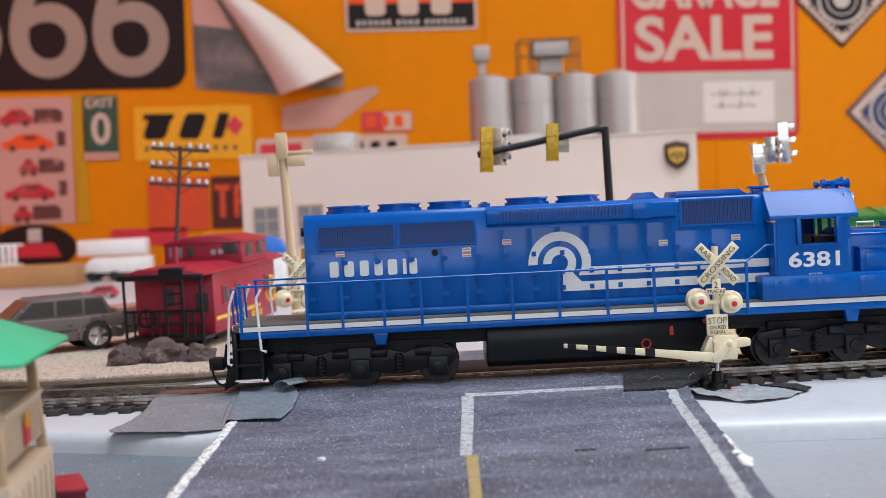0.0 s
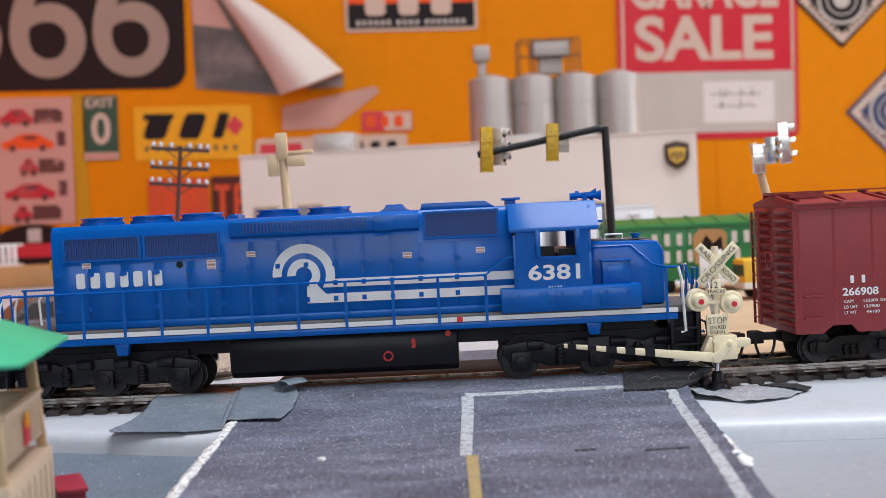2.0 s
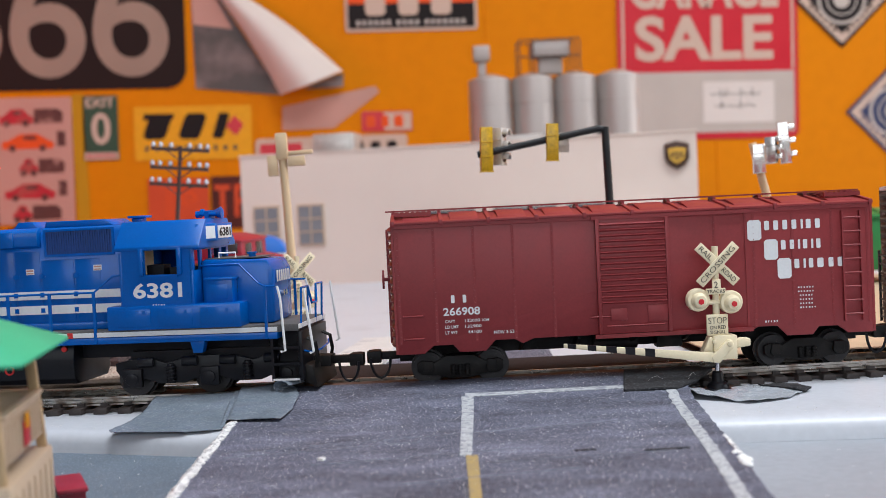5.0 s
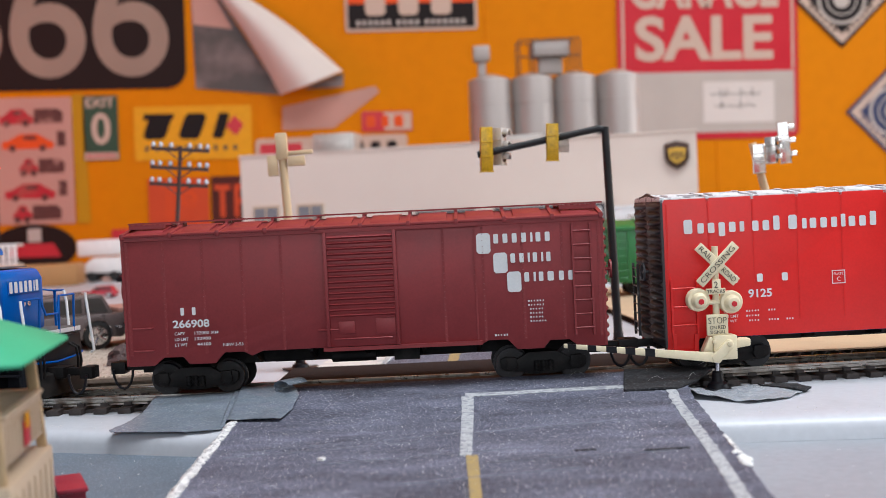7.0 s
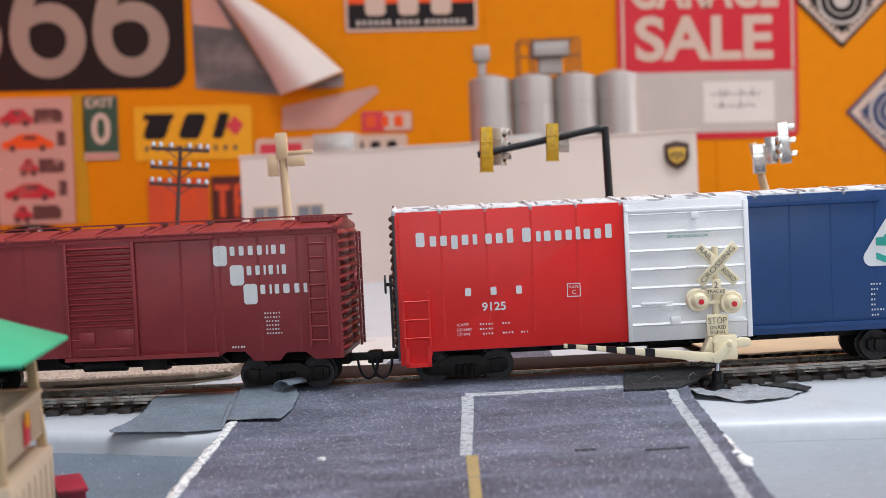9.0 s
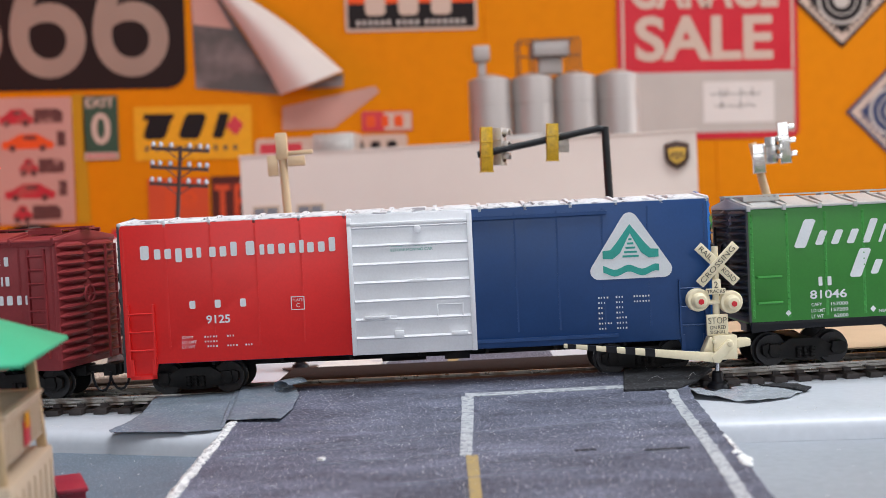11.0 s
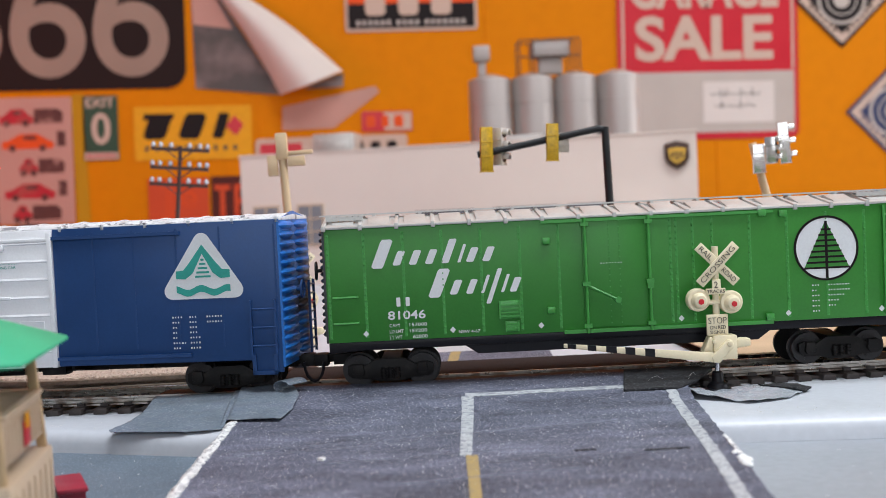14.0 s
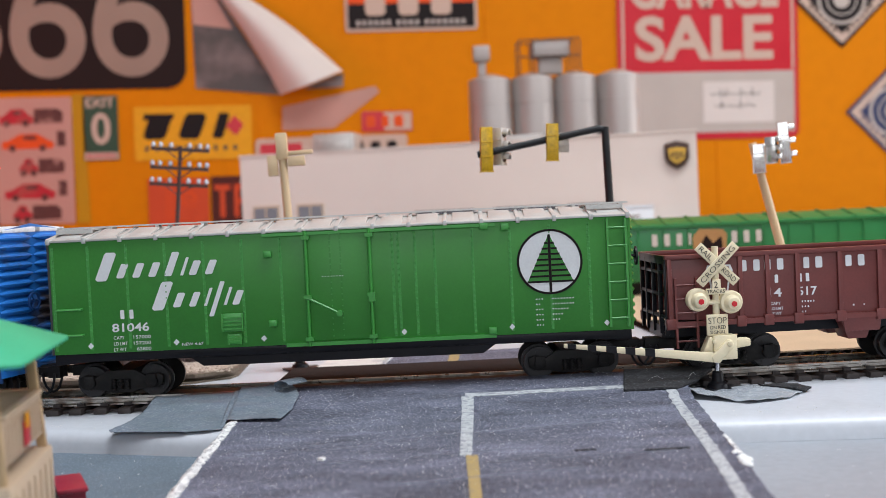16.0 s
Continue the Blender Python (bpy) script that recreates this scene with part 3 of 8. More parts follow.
def along(s):
    """Place and heading of the track's middle at the length s: straight, an easy bend, then a tighter curve away."""
    if s >= BEND[0]:
        return s, 0.0, 0.0
    a = (BEND[0] - max(s, TURN[0])) / BEND[1]
    x, y = BEND[0] - BEND[1] * math.sin(a), BEND[1] * (1 - math.cos(a))
    if s < TURN[0]:
        b = a + (TURN[0] - s) / TURN[1]
        x -= TURN[1] * (math.sin(b) - math.sin(a))
        y += TURN[1] * (math.cos(a) - math.cos(b))
        a = b
    return x, y, -a


def sweep(geo, prof, s0, s1, step, off=0.0, flat=None):
    """Sweeps a (y, z) outline along the track from s0 to s1."""
    n = max(1, int(abs(s1 - s0) / step))
    k = len(prof)
    v, f = [], []
    for i in range(n + 1):
        s = s0 + (s1 - s0) * i / n
        x, y, a = (s, flat, 0.0) if flat is not None else along(s)
        for py, pz in prof:
            q = py + off
            v.append((x - math.sin(a) * q, y + math.cos(a) * q, pz))
    for i in range(n):
        for j in range(k):
            a, b = i * k + j, i * k + (j + 1) % k
            f.append((a, b, b + k, a + k))
    f += [tuple(range(k)), tuple(range(n * k, n * k + k))]
    return geo.add(v, f)


RAIL = [(-1.3, -2.6), (1.3, -2.6), (1.3, -2.1), (0.35, -1.8), (0.35, -0.9), (0.55, -0.7), (0.55, 0), (-0.55, 0), (-0.55, -0.7), (-0.35, -0.9), (-0.35, -1.8), (-1.3, -2.1)]


def track(name, label, s0, s1, flat=None, step=7.6):
    t = thing(name, label, "railway track", kind="structure")
    for off in (-8.8, 8.8):
        part("rail", sweep(Geo(), RAIL, s0, s1, 12.0, off, flat), STEEL, t, "worn nickel-silver rail")
    g = Geo()
    s = s0
    tie = mesh_of("tie", Geo().prism([(-2.2, -4.6), (2.2, -4.6), (1.9, -2.7), (-1.9, -2.7)], "y", -15.5, 15.5), TIE, 0.25)
    clip = Geo()
    while s < s1:
        x, y, a = (s, flat, 0.0) if flat is not None else along(s)
        if flat is None and -190 < s < 240:
            ob = new("tie", tie)
            ob.parent = t
            ob.matrix_basis = pose(x * MM, y * MM, 0, random.uniform(-1, 1), 0, math.degrees(a) + random.uniform(-1, 1))
        else:
            k = len(g.v)
            g.prism([(-2.2, -4.6), (2.2, -4.6), (1.9, -2.7), (-1.9, -2.7)], "y", -15.5, 15.5).turned(pose(x, y, 0, 0, 0, math.degrees(a)), k)
        k = len(clip.v)
        for o in (-10.6, -7.0, 7.0, 10.6):
            clip.box(-1.2, 1.2, o - 0.6, o + 0.6, -2.7, -1.7)
        clip.turned(pose(x, y, 0, 0, 0, math.degrees(a)), k)
        s += step
    tagged(part("far_ties", g, TIE, t), kind="stuff")
    tagged(part("rail_clips", clip, TIE, t), kind="stuff")
    strip = Geo()
    for o in (-11, 11):
        sweep(strip, [(o - 1, -4.5), (o + 1, -4.5), (o + 1, -3.6), (o - 1, -3.6)], s0, s1, 12.0, 0.0, flat)
    part("tie_web", strip, TIE, t)
    return t


track("main_track", "model railway track with dark plastic ties curving away", -760, 1100)
# corrugated cardboard with a dark torn edge behind the main track
sheet = thing("card_sheet", "tan corrugated cardboard sheet with a dark ragged edge beside the track", "cardboard")
front = [(116 + i * 4, 32 + 1.6 * noise.noise((i * 0.2, 2, 0)) + random.uniform(-0.5, 0.5)) for i in range(201)]
g = Geo().prism(front + [(916, 380), (116, 380)], "z", -1.95, -1.4)
part("top_layer", g, CARD, sheet)
g = Geo()
wave = []
for i in range(1600):
    x = 116 + i * 0.5
    wave.append((x, -3.1 + 0.95 * math.sin(x * 1.35) + 0.2 * noise.noise((x * 0.3, 0, 0))))
for (xa, za), (xb, zb) in zip(wave, wave[1:]):
    g.prism([(xa, za - 0.2), (xb, zb - 0.2), (xb, zb + 0.2), (xa, za + 0.2)], "y", 31.0, 60)
part("corrugation", g, CARD_DARK, sheet, "dark corrugated core")
part("bottom_layer", Geo().prism([(116, 30), (916, 30), (916, 380), (116, 380)], "z", -4.66, -4.1), CARD_DARK, sheet)

# ---------------- road and crossing ----------------
road = thing("road", "black paper road with worn white lines over the crossing", "road", kind="structure")
left_edge = [(-46, -9.6), (-46, -42), (-47.5, -122), (-49, -260)]
right_edge = [(96, -9.6), (88, -30), (77, -115), (71, -156), (60, -260)]


def road_z(y):
    return 0.75 if y > -10 else (0.75 + (y + 10) * 0.107 if y > -45 else -3.0)


def edge_x(edge, y):
    for (xa, ya), (xb, yb) in zip(edge, edge[1:]):
        if ya >= y >= yb:
            return xa + (xb - xa) * (y - ya) / (yb - ya)
    return edge[-1][0]


def road_sheet(x_of, y0, y1, lift, thick, n, cross=1):
    """A strip that lies on the road between two edges given as functions of y."""
    g = Geo()
    v, f = [], []
    for i in range(n + 1):
        y = y0 + (y1 - y0) * i / n
        a, b = x_of(y)
        for j in range(cross + 1):
            x = a + (b - a) * j / cross
            lie = along(x)[1] * max(0.0, 1 + (y + 9.6) / 34)
            v.append((x, y + lie, road_z(y) + lift + 0.12 * noise.noise((x * 0.06, y * 0.06, 3))))
    m = cross + 1
    top = len(v)
    v += [(x, y, z - thick) for x, y, z in v]
    for i in range(n):
        for j in range(cross):
            a = i * m + j
            f.append((a, a + 1, a + m + 1, a + m))
            f.append((a + top, a + m + top, a + m + 1 + top, a + 1 + top))
    rim = [j for j in range(m)] + [i * m + cross for i in range(1, n + 1)] + [n * m + j for j in range(cross - 1, -1, -1)] + [i * m for i in range(n - 1, 0, -1)]
    for p, q in zip(rim, rim[1:] + rim[:1]):
        f.append((p, q, q + top, p + top))
    return g.add(v, f)


part("surface", road_sheet(lambda y: (edge_x(left_edge, y) + 0.8 * noise.noise((0, y * 0.2, 0)), edge_x(right_edge, y) + 0.9 * noise.noise((5, y * 0.25, 0))), -9.6, -260, 0, 1.0, 90, 40), ROAD, road, "worn black sandpaper-like road surface")
# torn white card showing along both edges
def torn_edge(edge, s, y0, y1, wide, seed):
    """A ragged band of torn card that hangs out under the road's edge, in small crumpled facets."""
    v, f = [], []
    n = int((y0 - y1) / 0.55)
    for i in range(n + 1):
        y = y0 + (y1 - y0) * i / n
        x, z = edge_x(edge, y), road_z(y)
        k = wide * (1 + 0.7 * noise.noise((y * 0.11, seed, 0)) + 0.65 * noise.noise((y * 0.6, seed, 5)) + 0.25 * noise.noise((y * 2.1, seed, 9)))
        k = max(k, 0.25)
        for j, (u, dz) in enumerate(((-0.7, 0.25), (0.15, 0.3), (0.55, -0.35), (1.0, -1.5), (0.9, -3.3), (-0.7, -3.3))):
            rough = 0.9 * noise.noise((y * 0.9, j * 3.7 + seed, 2)) if 0 < j < 4 else 0.0
            v.append((x + s * (k * u + rough * 0.6), y + (rough if 0 < j < 4 else 0), z + dz + rough * 0.7))
    for i in range(n):
        for j in range(6):
            p, q = i * 6 + j, i * 6 + (j + 1) % 6
            f.append((p, q, q + 6, p + 6))
    f += [tuple(range(6)), tuple(range(n * 6, n * 6 + 6))]
    return Geo().add(v, f)


part("torn_edge", torn_edge(left_edge, -1, -40, -250, 2.0, 1.0), TORN, road, "torn white card edge")
part("torn_edge", torn_edge(right_edge, 1, -97, -119, 0.8, 7.0), TORN, road, "torn white card edge")
part("stop_line", road_sheet(lambda y: (21.5 + (y + 28) * 0.1, 84), -26.5, -29.8, 0.16, 0.2, 3, 40), ROAD_LINE, road)
part("centre_line", road_sheet(lambda y: (20.4 + (y + 28) * 0.075 + 0.3 * noise.noise((1, y * 0.3, 0)), 24 + (y + 28) * 0.085 + 0.3 * noise.noise((9, y * 0.3, 0))), -29.6, -103, 0.16, 0.2, 40, 2), ROAD_LINE, road)
part("ochre_line", road_sheet(lambda y: (16.2 + (y + 103) * 0.05, 19.0 + (y + 103) * 0.06), -103.2, -150, 0.16, 0.2, 12, 2), ROAD_YELLOW, road)
part("edge_line", road_sheet(lambda y: (edge_x(right_edge, y) - 7.0 + 0.8 * noise.noise((2, y * 0.25, 0)), edge_x(right_edge, y) - 4.0 + 0.7 * noise.noise((7, y * 0.3, 0))), -30, -255, 0.16, 0.2, 80, 2), ROAD_LINE, road)
for k, (xa, ya, xb, yb) in enumerate(((-42, -84, 66, -70), (-42, -90, 6, -84), (-20, -104, 30, -98), (0, -128, 40, -122), (20, -112, 64, -110))):
    g = Geo()
    for i in range(24):
        xs = [xa + (xb - xa) * (i + d) / 24 for d in (0, 0.9)]
        ys = [ya + (yb - ya) * (i + d) / 24 for d in (0, 0.9)]
        w = 0.07 + 0.06 * noise.noise((i * 0.7, k * 5, 0))
        g.prism([(xs[0], ys[0] - w), (xs[1] + 0.4, ys[1] - w), (xs[1] + 0.4, ys[1] + w), (xs[0], ys[0] + w)], "z", -3.1, -2.76 - 0.01 * (i % 2))
    part("scratch", g, SCRATCH, road, "long pale scratch in the road surface")
for xa, xb, y in ((41.4, 46.6, -104.6), (57.0, 67.5, -108.4)):
    g = Geo()
    n = 14
    edge = [(xa + (xb - xa) * i / n, y + 0.3 * noise.noise((i * 0.9, y, 0)) + 0.35 * math.sin(math.pi * i / n) + 0.1) for i in range(n + 1)]
    back = [(p, 2 * y - q - 0.25 + 0.2 * noise.noise((i * 0.8, y, 3))) for i, (p, q) in enumerate(edge)]
    part("gouge", g.prism(back + edge[::-1], "z", -3.1, -2.8), FELT, road, "dark torn gouge in the road surface")
for x, y, r in ((75.8, -116, 0.7), (75.6, -121, 0.9), (75.2, -125, 1.3), (75.4, -128.5, 1.0)):
    g = Geo()
    for i in range(3):
        g.lathe((x + random.uniform(-0.8, 0.8), y + random.uniform(-0.8, 0.8), -3.2), [(r * 0.9, 0), (r, r * 0.4), (r * 0.6, r * 0.8), (0.1, r)], 7)
    part("torn_lump", g, ROAD_EDGE, road, "crumpled white lump of torn card")
# card infill between and behind the rails
part("crossing_infill", sweep(Geo(), [(-7.0, -2.6), (6.6, -2.6), (6.6, -0.9), (-7.0, -0.9)], -76, 98, 8.0), COPPER, road, "reddish-brown card strip between the rails")
part("far_infill", sweep(Geo(), [(10.4, -3.0), (46, -3.0), (46, -0.6), (10.4, -0.6)], -40, 100, 8.0), DARK_WOOD, road, "dark brown board behind the rails")
part("far_asphalt", Geo().prism([(-4, 53.9), (60, 48.5), (63, 92), (2, 92)], "z", -4.6, -2.5), ROAD, road, "dark road surface beyond the tracks")
g = Geo().prism([(-30, 56.5), (-5, 54), (5, 160), (-12, 160)], "z", -4.6, -2.4)
part("far_road", g, FILM_WHITE, road, "crumpled white road beyond the tracks")
part("far_line", Geo().prism([(20, 53), (24, 53), (28, 91), (24, 91)], "z", -2.5, -2.3), ROAD_YELLOW, road)
# specks and fluff on the road
g = Geo()
for i in range(4200):
    y = random.uniform(-150, -12)
    x = random.uniform(-44, 70)
    r = random.choice((0.03, 0.035, 0.04, 0.05, 0.05, 0.07, 0.12))
    k = len(g.v)
    g.box(-r, r, -r * 0.7, r * 0.7, 0, r).turned(pose(x, y, road_z(y) + 0.1, 0, 0, random.uniform(0, 180)), k)
g.prism([(-18.6, -99), (-17.2, -100), (-16.6, -98.6), (-17.8, -98)], "z", -2.9, -2.3)
tagged(part("road_dust", g, ROAD_EDGE), "white dust specks and crumbs on the road", "dust", kind="stuff")
g = Geo()
for i in range(17):
    cx, cy = (random.uniform(75, 98), random.uniform(-30, -6)) if i < 6 else (random.uniform(-40, 70), random.uniform(-60, -10))
    z, a = 1.6, random.uniform(0, 6.28)
    pts = []
    for j in range(6):
        pts.append((cx, cy, road_z(cy) + 0.6 + 1.6 * math.sin(j * 0.62) * random.uniform(0.5, 1)))
        a += random.uniform(-0.6, 0.6)
        cx += 1.1 * math.cos(a)
        cy += 1.1 * math.sin(a)
    g.tube(pts, 0.022, 4)
tagged(part("fluff_hairs", g, ROAD_EDGE), "fine pale hairs and fluff on the road", "fluff", kind="stuff")


def wavy_sheet(name, outline, z, amp, material, label, thick=0.25, seed=0.0, n=34, parent=None, rise=None):
    """A thin creased sheet cut to a many-sided outline, draped over a base height."""
    xs, ys = [p[0] for p in outline], [p[1] for p in outline]
    x0, x1, y0, y1 = min(xs), max(xs), min(ys), max(ys)
    bm = bmesh.new()
    vs = [bm.verts.new((x, y, 0)) for x, y in outline]
    bm.faces.new(vs)
    for i in range(1, n):
        for co, no in (((x0 + (x1 - x0) * i / n, 0, 0), (1, 0, 0)), ((0, y0 + (y1 - y0) * i / n, 0), (0, 1, 0))):
            bmesh.ops.bisect_plane(bm, geom=bm.verts[:] + bm.edges[:] + bm.faces[:], plane_co=co, plane_no=no)
    for v in bm.verts:
        x, y, _ = v.co
        h = z(x, y) if callable(z) else z
        v.co.z = h + amp * abs(noise.noise((x * 0.07 + seed, y * 0.09, seed))) + 0.25 * amp * noise.noise((x * 0.4, y * 0.4, seed))
        if rise:
            v.co.z += rise(x, y)
    made = bmesh.ops.extrude_face_region(bm, geom=bm.faces[:])
    bmesh.ops.translate(bm, verts=[e for e in made["geom"] if isinstance(e, bmesh.types.BMVert)], vec=(0, 0, -thick))
    bmesh.ops.recalc_face_normals(bm, faces=bm.faces)
    for v in bm.verts:
        v.co *= MM
    me = bpy.data.meshes.new(name)
    bm.to_mesh(me)
    bm.free()
    me.materials.append(material)
    me.shade_smooth()
    return tagged(new(name, me), label, "tape" if "tape" in name else "felt")


def base_left(x, y):
    d = min(max((2 - y - 0.1 * (x + 85)) / 40, 0.0), 1.0)
    return max(0.6 - 5.0 * d, road_z(y - along(x)[1]) + 0.75 if x > -48 else -9)


wavy_sheet("tape_patch", [(-74.5, -4.0), (-75.5, -20), (-78, -29), (-82, -35.5), (-81, -37.5), (-73, -39.5), (-66, -41), (-60, -43), (-53.5, -43.5), (-50, -43.2), (-47, -41.5), (-46.5, -20), (-47, -3.6)], base_left, 0.7, TAPE, "wrinkled grey tape patch holding the road edge", thick=0.12, seed=2.0)
wavy_sheet("tape_patch", [(-49.5, -4.0), (-50, -20), (-49.5, -41.5), (-40, -43), (-32, -45), (-29.5, -32), (-28.6, -18), (-30, -10), (-37, -4.2)], lambda x, y: base_left(x, y) + 0.35, 0.7, TAPE, "wrinkled grey tape strip lapping onto the road", thick=0.12, seed=4.0)
g = Geo()
for i in range(10):
    a = radians(20 + i * 24)
    b = radians(20 + (i + 1) * 24)
    g.prism([(-33 + 4.6 * math.cos(a), 4.6 + 3.6 * math.sin(a)), (-33 + 4.6 * math.cos(b), 4.6 + 3.6 * math.sin(b)), (-33 + 4.3 * math.cos(b), 4.6 + 3.3 * math.sin(b)), (-33 + 4.3 * math.cos(a), 4.6 + 3.3 * math.sin(a))], "y", -13, -9.5)
g.turned(pose(-31.6, -10, 2.4, 0, 0, -38) @ Matrix.Diagonal((0.75, 2.4, 0.55, 1)) @ pose(33, 11.2, -4.6))
tagged(part("tape_curl", g, TAPE), "curled-up end of grey tape", "tape")
wavy_sheet("felt_patch", [(68, -33), (73, -9.8), (97, -9.6), (100, -14), (92, -26), (84, -34)], lambda x, y: road_z(y) + 0.6, 0.7, FELT, "black felt patch at the road corner", seed=5.0, thick=0.9)
wavy_sheet("clear_tape", [(87.5, -27), (92, -22), (100, -22), (106, -21), (113, -20), (122, -26), (121.8, -34.5), (114, -44), (107, -47), (101, -48.5), (95, -42), (89, -37)], lambda x, y: -4.2 + max(0.0, 96 - x) * 0.2, 1.3, CLEAR, "crumpled grey tape round the signal foot", thick=0.1, seed=8.0)
wavy_sheet("felt_corner", [(112, -22), (121, -22.5), (124.5, -33), (121, -36.5), (117, -31)], -3.6, 1.3, FELT, "black felt corner under the signal foot", seed=11.0, thick=0.5)
g = Geo()
for i in range(150):
    x = random.choice((random.uniform(-130, -50), random.uniform(85, 150)))
    y = random.uniform(-78, -20)
    z = -4.68
    e = np.interp(x, [q[0] for q in EDGE], [q[1] for q in EDGE])
    y = e + random.uniform(3, 16)
    if random.random() < 0.4:
        y, z = e - random.uniform(6, 70), -11.0 if x > 0 else -10.6
    r = random.uniform(0.08, 0.3)
    k = len(g.v)
    g.box(-r, r, -r * 0.5, r * 0.5, 0, r * 0.4).turned(pose(x, y, z, 0, 0, random.uniform(0, 180)), k)
tagged(part("board_crumbs", g, ROAD_EDGE), "white paint crumbs and scratches on the board", "dust", kind="stuff")

# ---------------- near crossing signal ----------------


def crossing_signal(at, label):
    """Local x along the crossbuck, z up from the board, facing -y."""
    t = thing("crossing_signal", label, "railway signal", at, group="crossing signals")
    g = Geo()
    g.box(-6, 8, -4, 4, 0, 0.9)
    part("base_plate", g, BLACK, t, "black base plate", bevel=0.2)
    part("foot", Geo().lathe((0, 0, 0.9), [(3.4, 0), (3.0, 1.2), (1.9, 2.0), (1.6, 4.6), (1.2, 5.0)], 14), BLACK, t, "black foot")
    part("steel_pin", Geo().cyl((0, 0, 5), (0.2, 0, 13.5), 0.75, 10), CHROME, t, "bare metal pin")
    part("mast", Geo().cyl((0.2, 0, 12), (0.6, 0, 44), 1.05, 12), CREAM, t)
    g = Geo().box(-1.6, 5.6, -3.2, 2.4, 9.6, 17).prism([(-4.8, 12.2), (-1.6, 10.8), (-1.6, 16.5), (-2.6, 16.8)], "y", -2.5, 1.5)
    g.prism([(5.6, 12.8), (10, 13.4), (10, 15.6), (7.6, 15.8), (5.6, 15.4)], "y", -2.4, 1.2)
    part("mechanism", g, CREAM, t, bevel=0.35)
    k = Geo()
    k.prism([(-2.2, 9.2), (-0.4, 8.8), (4.2, 14.0), (3.8, 15.6), (2.4, 15.8), (-2.8, 10.8)], "y", -4.6, -3.2)
    k.cyl((2.9, -5.2, 14.6), (2.9, -3.2, 14.6), 0.9, 12).cyl((-1.6, -4.0, 15.2), (-1.6, -2.4, 15.2), 0.6, 10)
    part("lever", k, CREAM, t, bevel=0.2)
    a = Geo()
    a.prism([(-47.5, 17.2), (-47.5, 16.0), (-1.2, 9.0), (-1.2, 12.0)], "y", -4.4, -3.4)
    part("gate_arm", a, CREAM, t, "ivory gate arm, lowered", bevel=0.12)
    b = Geo()
    for x0, x1 in ((-46.4, -43.8), (-40.4, -37.8), (-34.8, -31.6), (-29.0, -26.0), (-23.0, -20.0)):
        z0 = [17.2 - (x + 47.5) * 5.2 / 46.3 for x in (x0, x1)]
        z1 = [16.0 - (x + 47.5) * 7.0 / 46.3 for x in (x0, x1)]
        b.prism([(x0, z1[0] - 0.05), (x1, z1[1] - 0.05), (x1, z0[1] + 0.05), (x0, z0[0] + 0.05)], "y", -4.48, -3.3)
    part("black_stripes", b, BLACK, t, "black painted stripes")
    s = part("stop_plate", Geo().box(-3.2, 3.4, -1.9, -1.0, 17.0, 23.4), CREAM, t, bevel=0.25)
    lettering("STOP", -2.7, 20.6, -1.92, 1.9, SIGN_INK, s, 5.6, bold=-0.012)
    lettering("ON RED", -2.3, 18.9, -1.92, 1.1, SIGN_INK, s, 4.9, bold=-0.006)
    lettering("SIGNAL", -2.3, 17.5, -1.92, 1.0, SIGN_INK, s, 4.9, bold=-0.006)
    bar = Geo().cyl((-6.6, -0.4, 27.4), (6.6, -0.4, 26.6), 0.8, 10)
    part("lamp_bar", bar, CREAM, t)
    for x, z in ((-5.2, 28.0), (4.9, 26.9)):
        h = Geo()
        h.cyl((x - 0.6, 1.2, z), (x, -1.0, z), 3.4, 22, 3.6)
        h.cyl((x, -1.0, z), (x, -1.6, z), 3.6, 22, 3.2)
        h.cyl((x, -1.6, z - 0.2), (x + 0.1, -3.6, z - 0.3), 2.6, 20, 1.8)
        lamp = part("lamp", h, CREAM, t, bevel=0.2)
        part("lens", Geo().cyl((x + 0.1, -3.5, z - 0.4), (x + 0.1, -3.85, z - 0.4), 0.85, 14), LENS_RED, lamp, "small red lens")
    p = part("track_plate", Geo().prism([(-3.0, 29.5), (3.0, 29.5), (3.0, 31.3), (1.6, 31.3), (1.6, 34), (-1.0, 34), (-1.0, 31.3), (-3.0, 31.3)], "y", -1.9, -1.1), CREAM, t, bevel=0.15)
    lettering("2", -0.5, 31.5, -1.92, 1.9, SIGN_INK, p)
    lettering("TRACKS", -2.7, 29.9, -1.92, 1.05, SIGN_INK, p, 5.4, bold=-0.004)
    for ang, words in ((-45, ("RAIL", "ROAD")), (45, ("CROSSING",))):
        m = turn(0.9 * MM, 0, 38.6 * MM) @ turn(0, 0, 0, 0, -ang, 0)
        y = -1.4 if ang < 0 else -1.95
        blade = part("crossbuck_blade", Geo().box(-8.2, 8.2, y, y + 0.55, -1.5, 1.5), CREAM, t, bevel=0.2, at=m)
        if len(words) == 2:
            lettering("RAIL", -7.3, -0.75, y - 0.02, 1.6, SIGN_INK, blade, 4.9, bold=-0.008)
            lettering("ROAD", 2.2, -0.75, y - 0.02, 1.6, SIGN_INK, blade, 5.2, bold=-0.008)
        else:
            lettering("CROSSING", -7.3, -0.75, y - 0.02, 1.6, SIGN_INK, blade, 14.4, bold=-0.008)
    return t


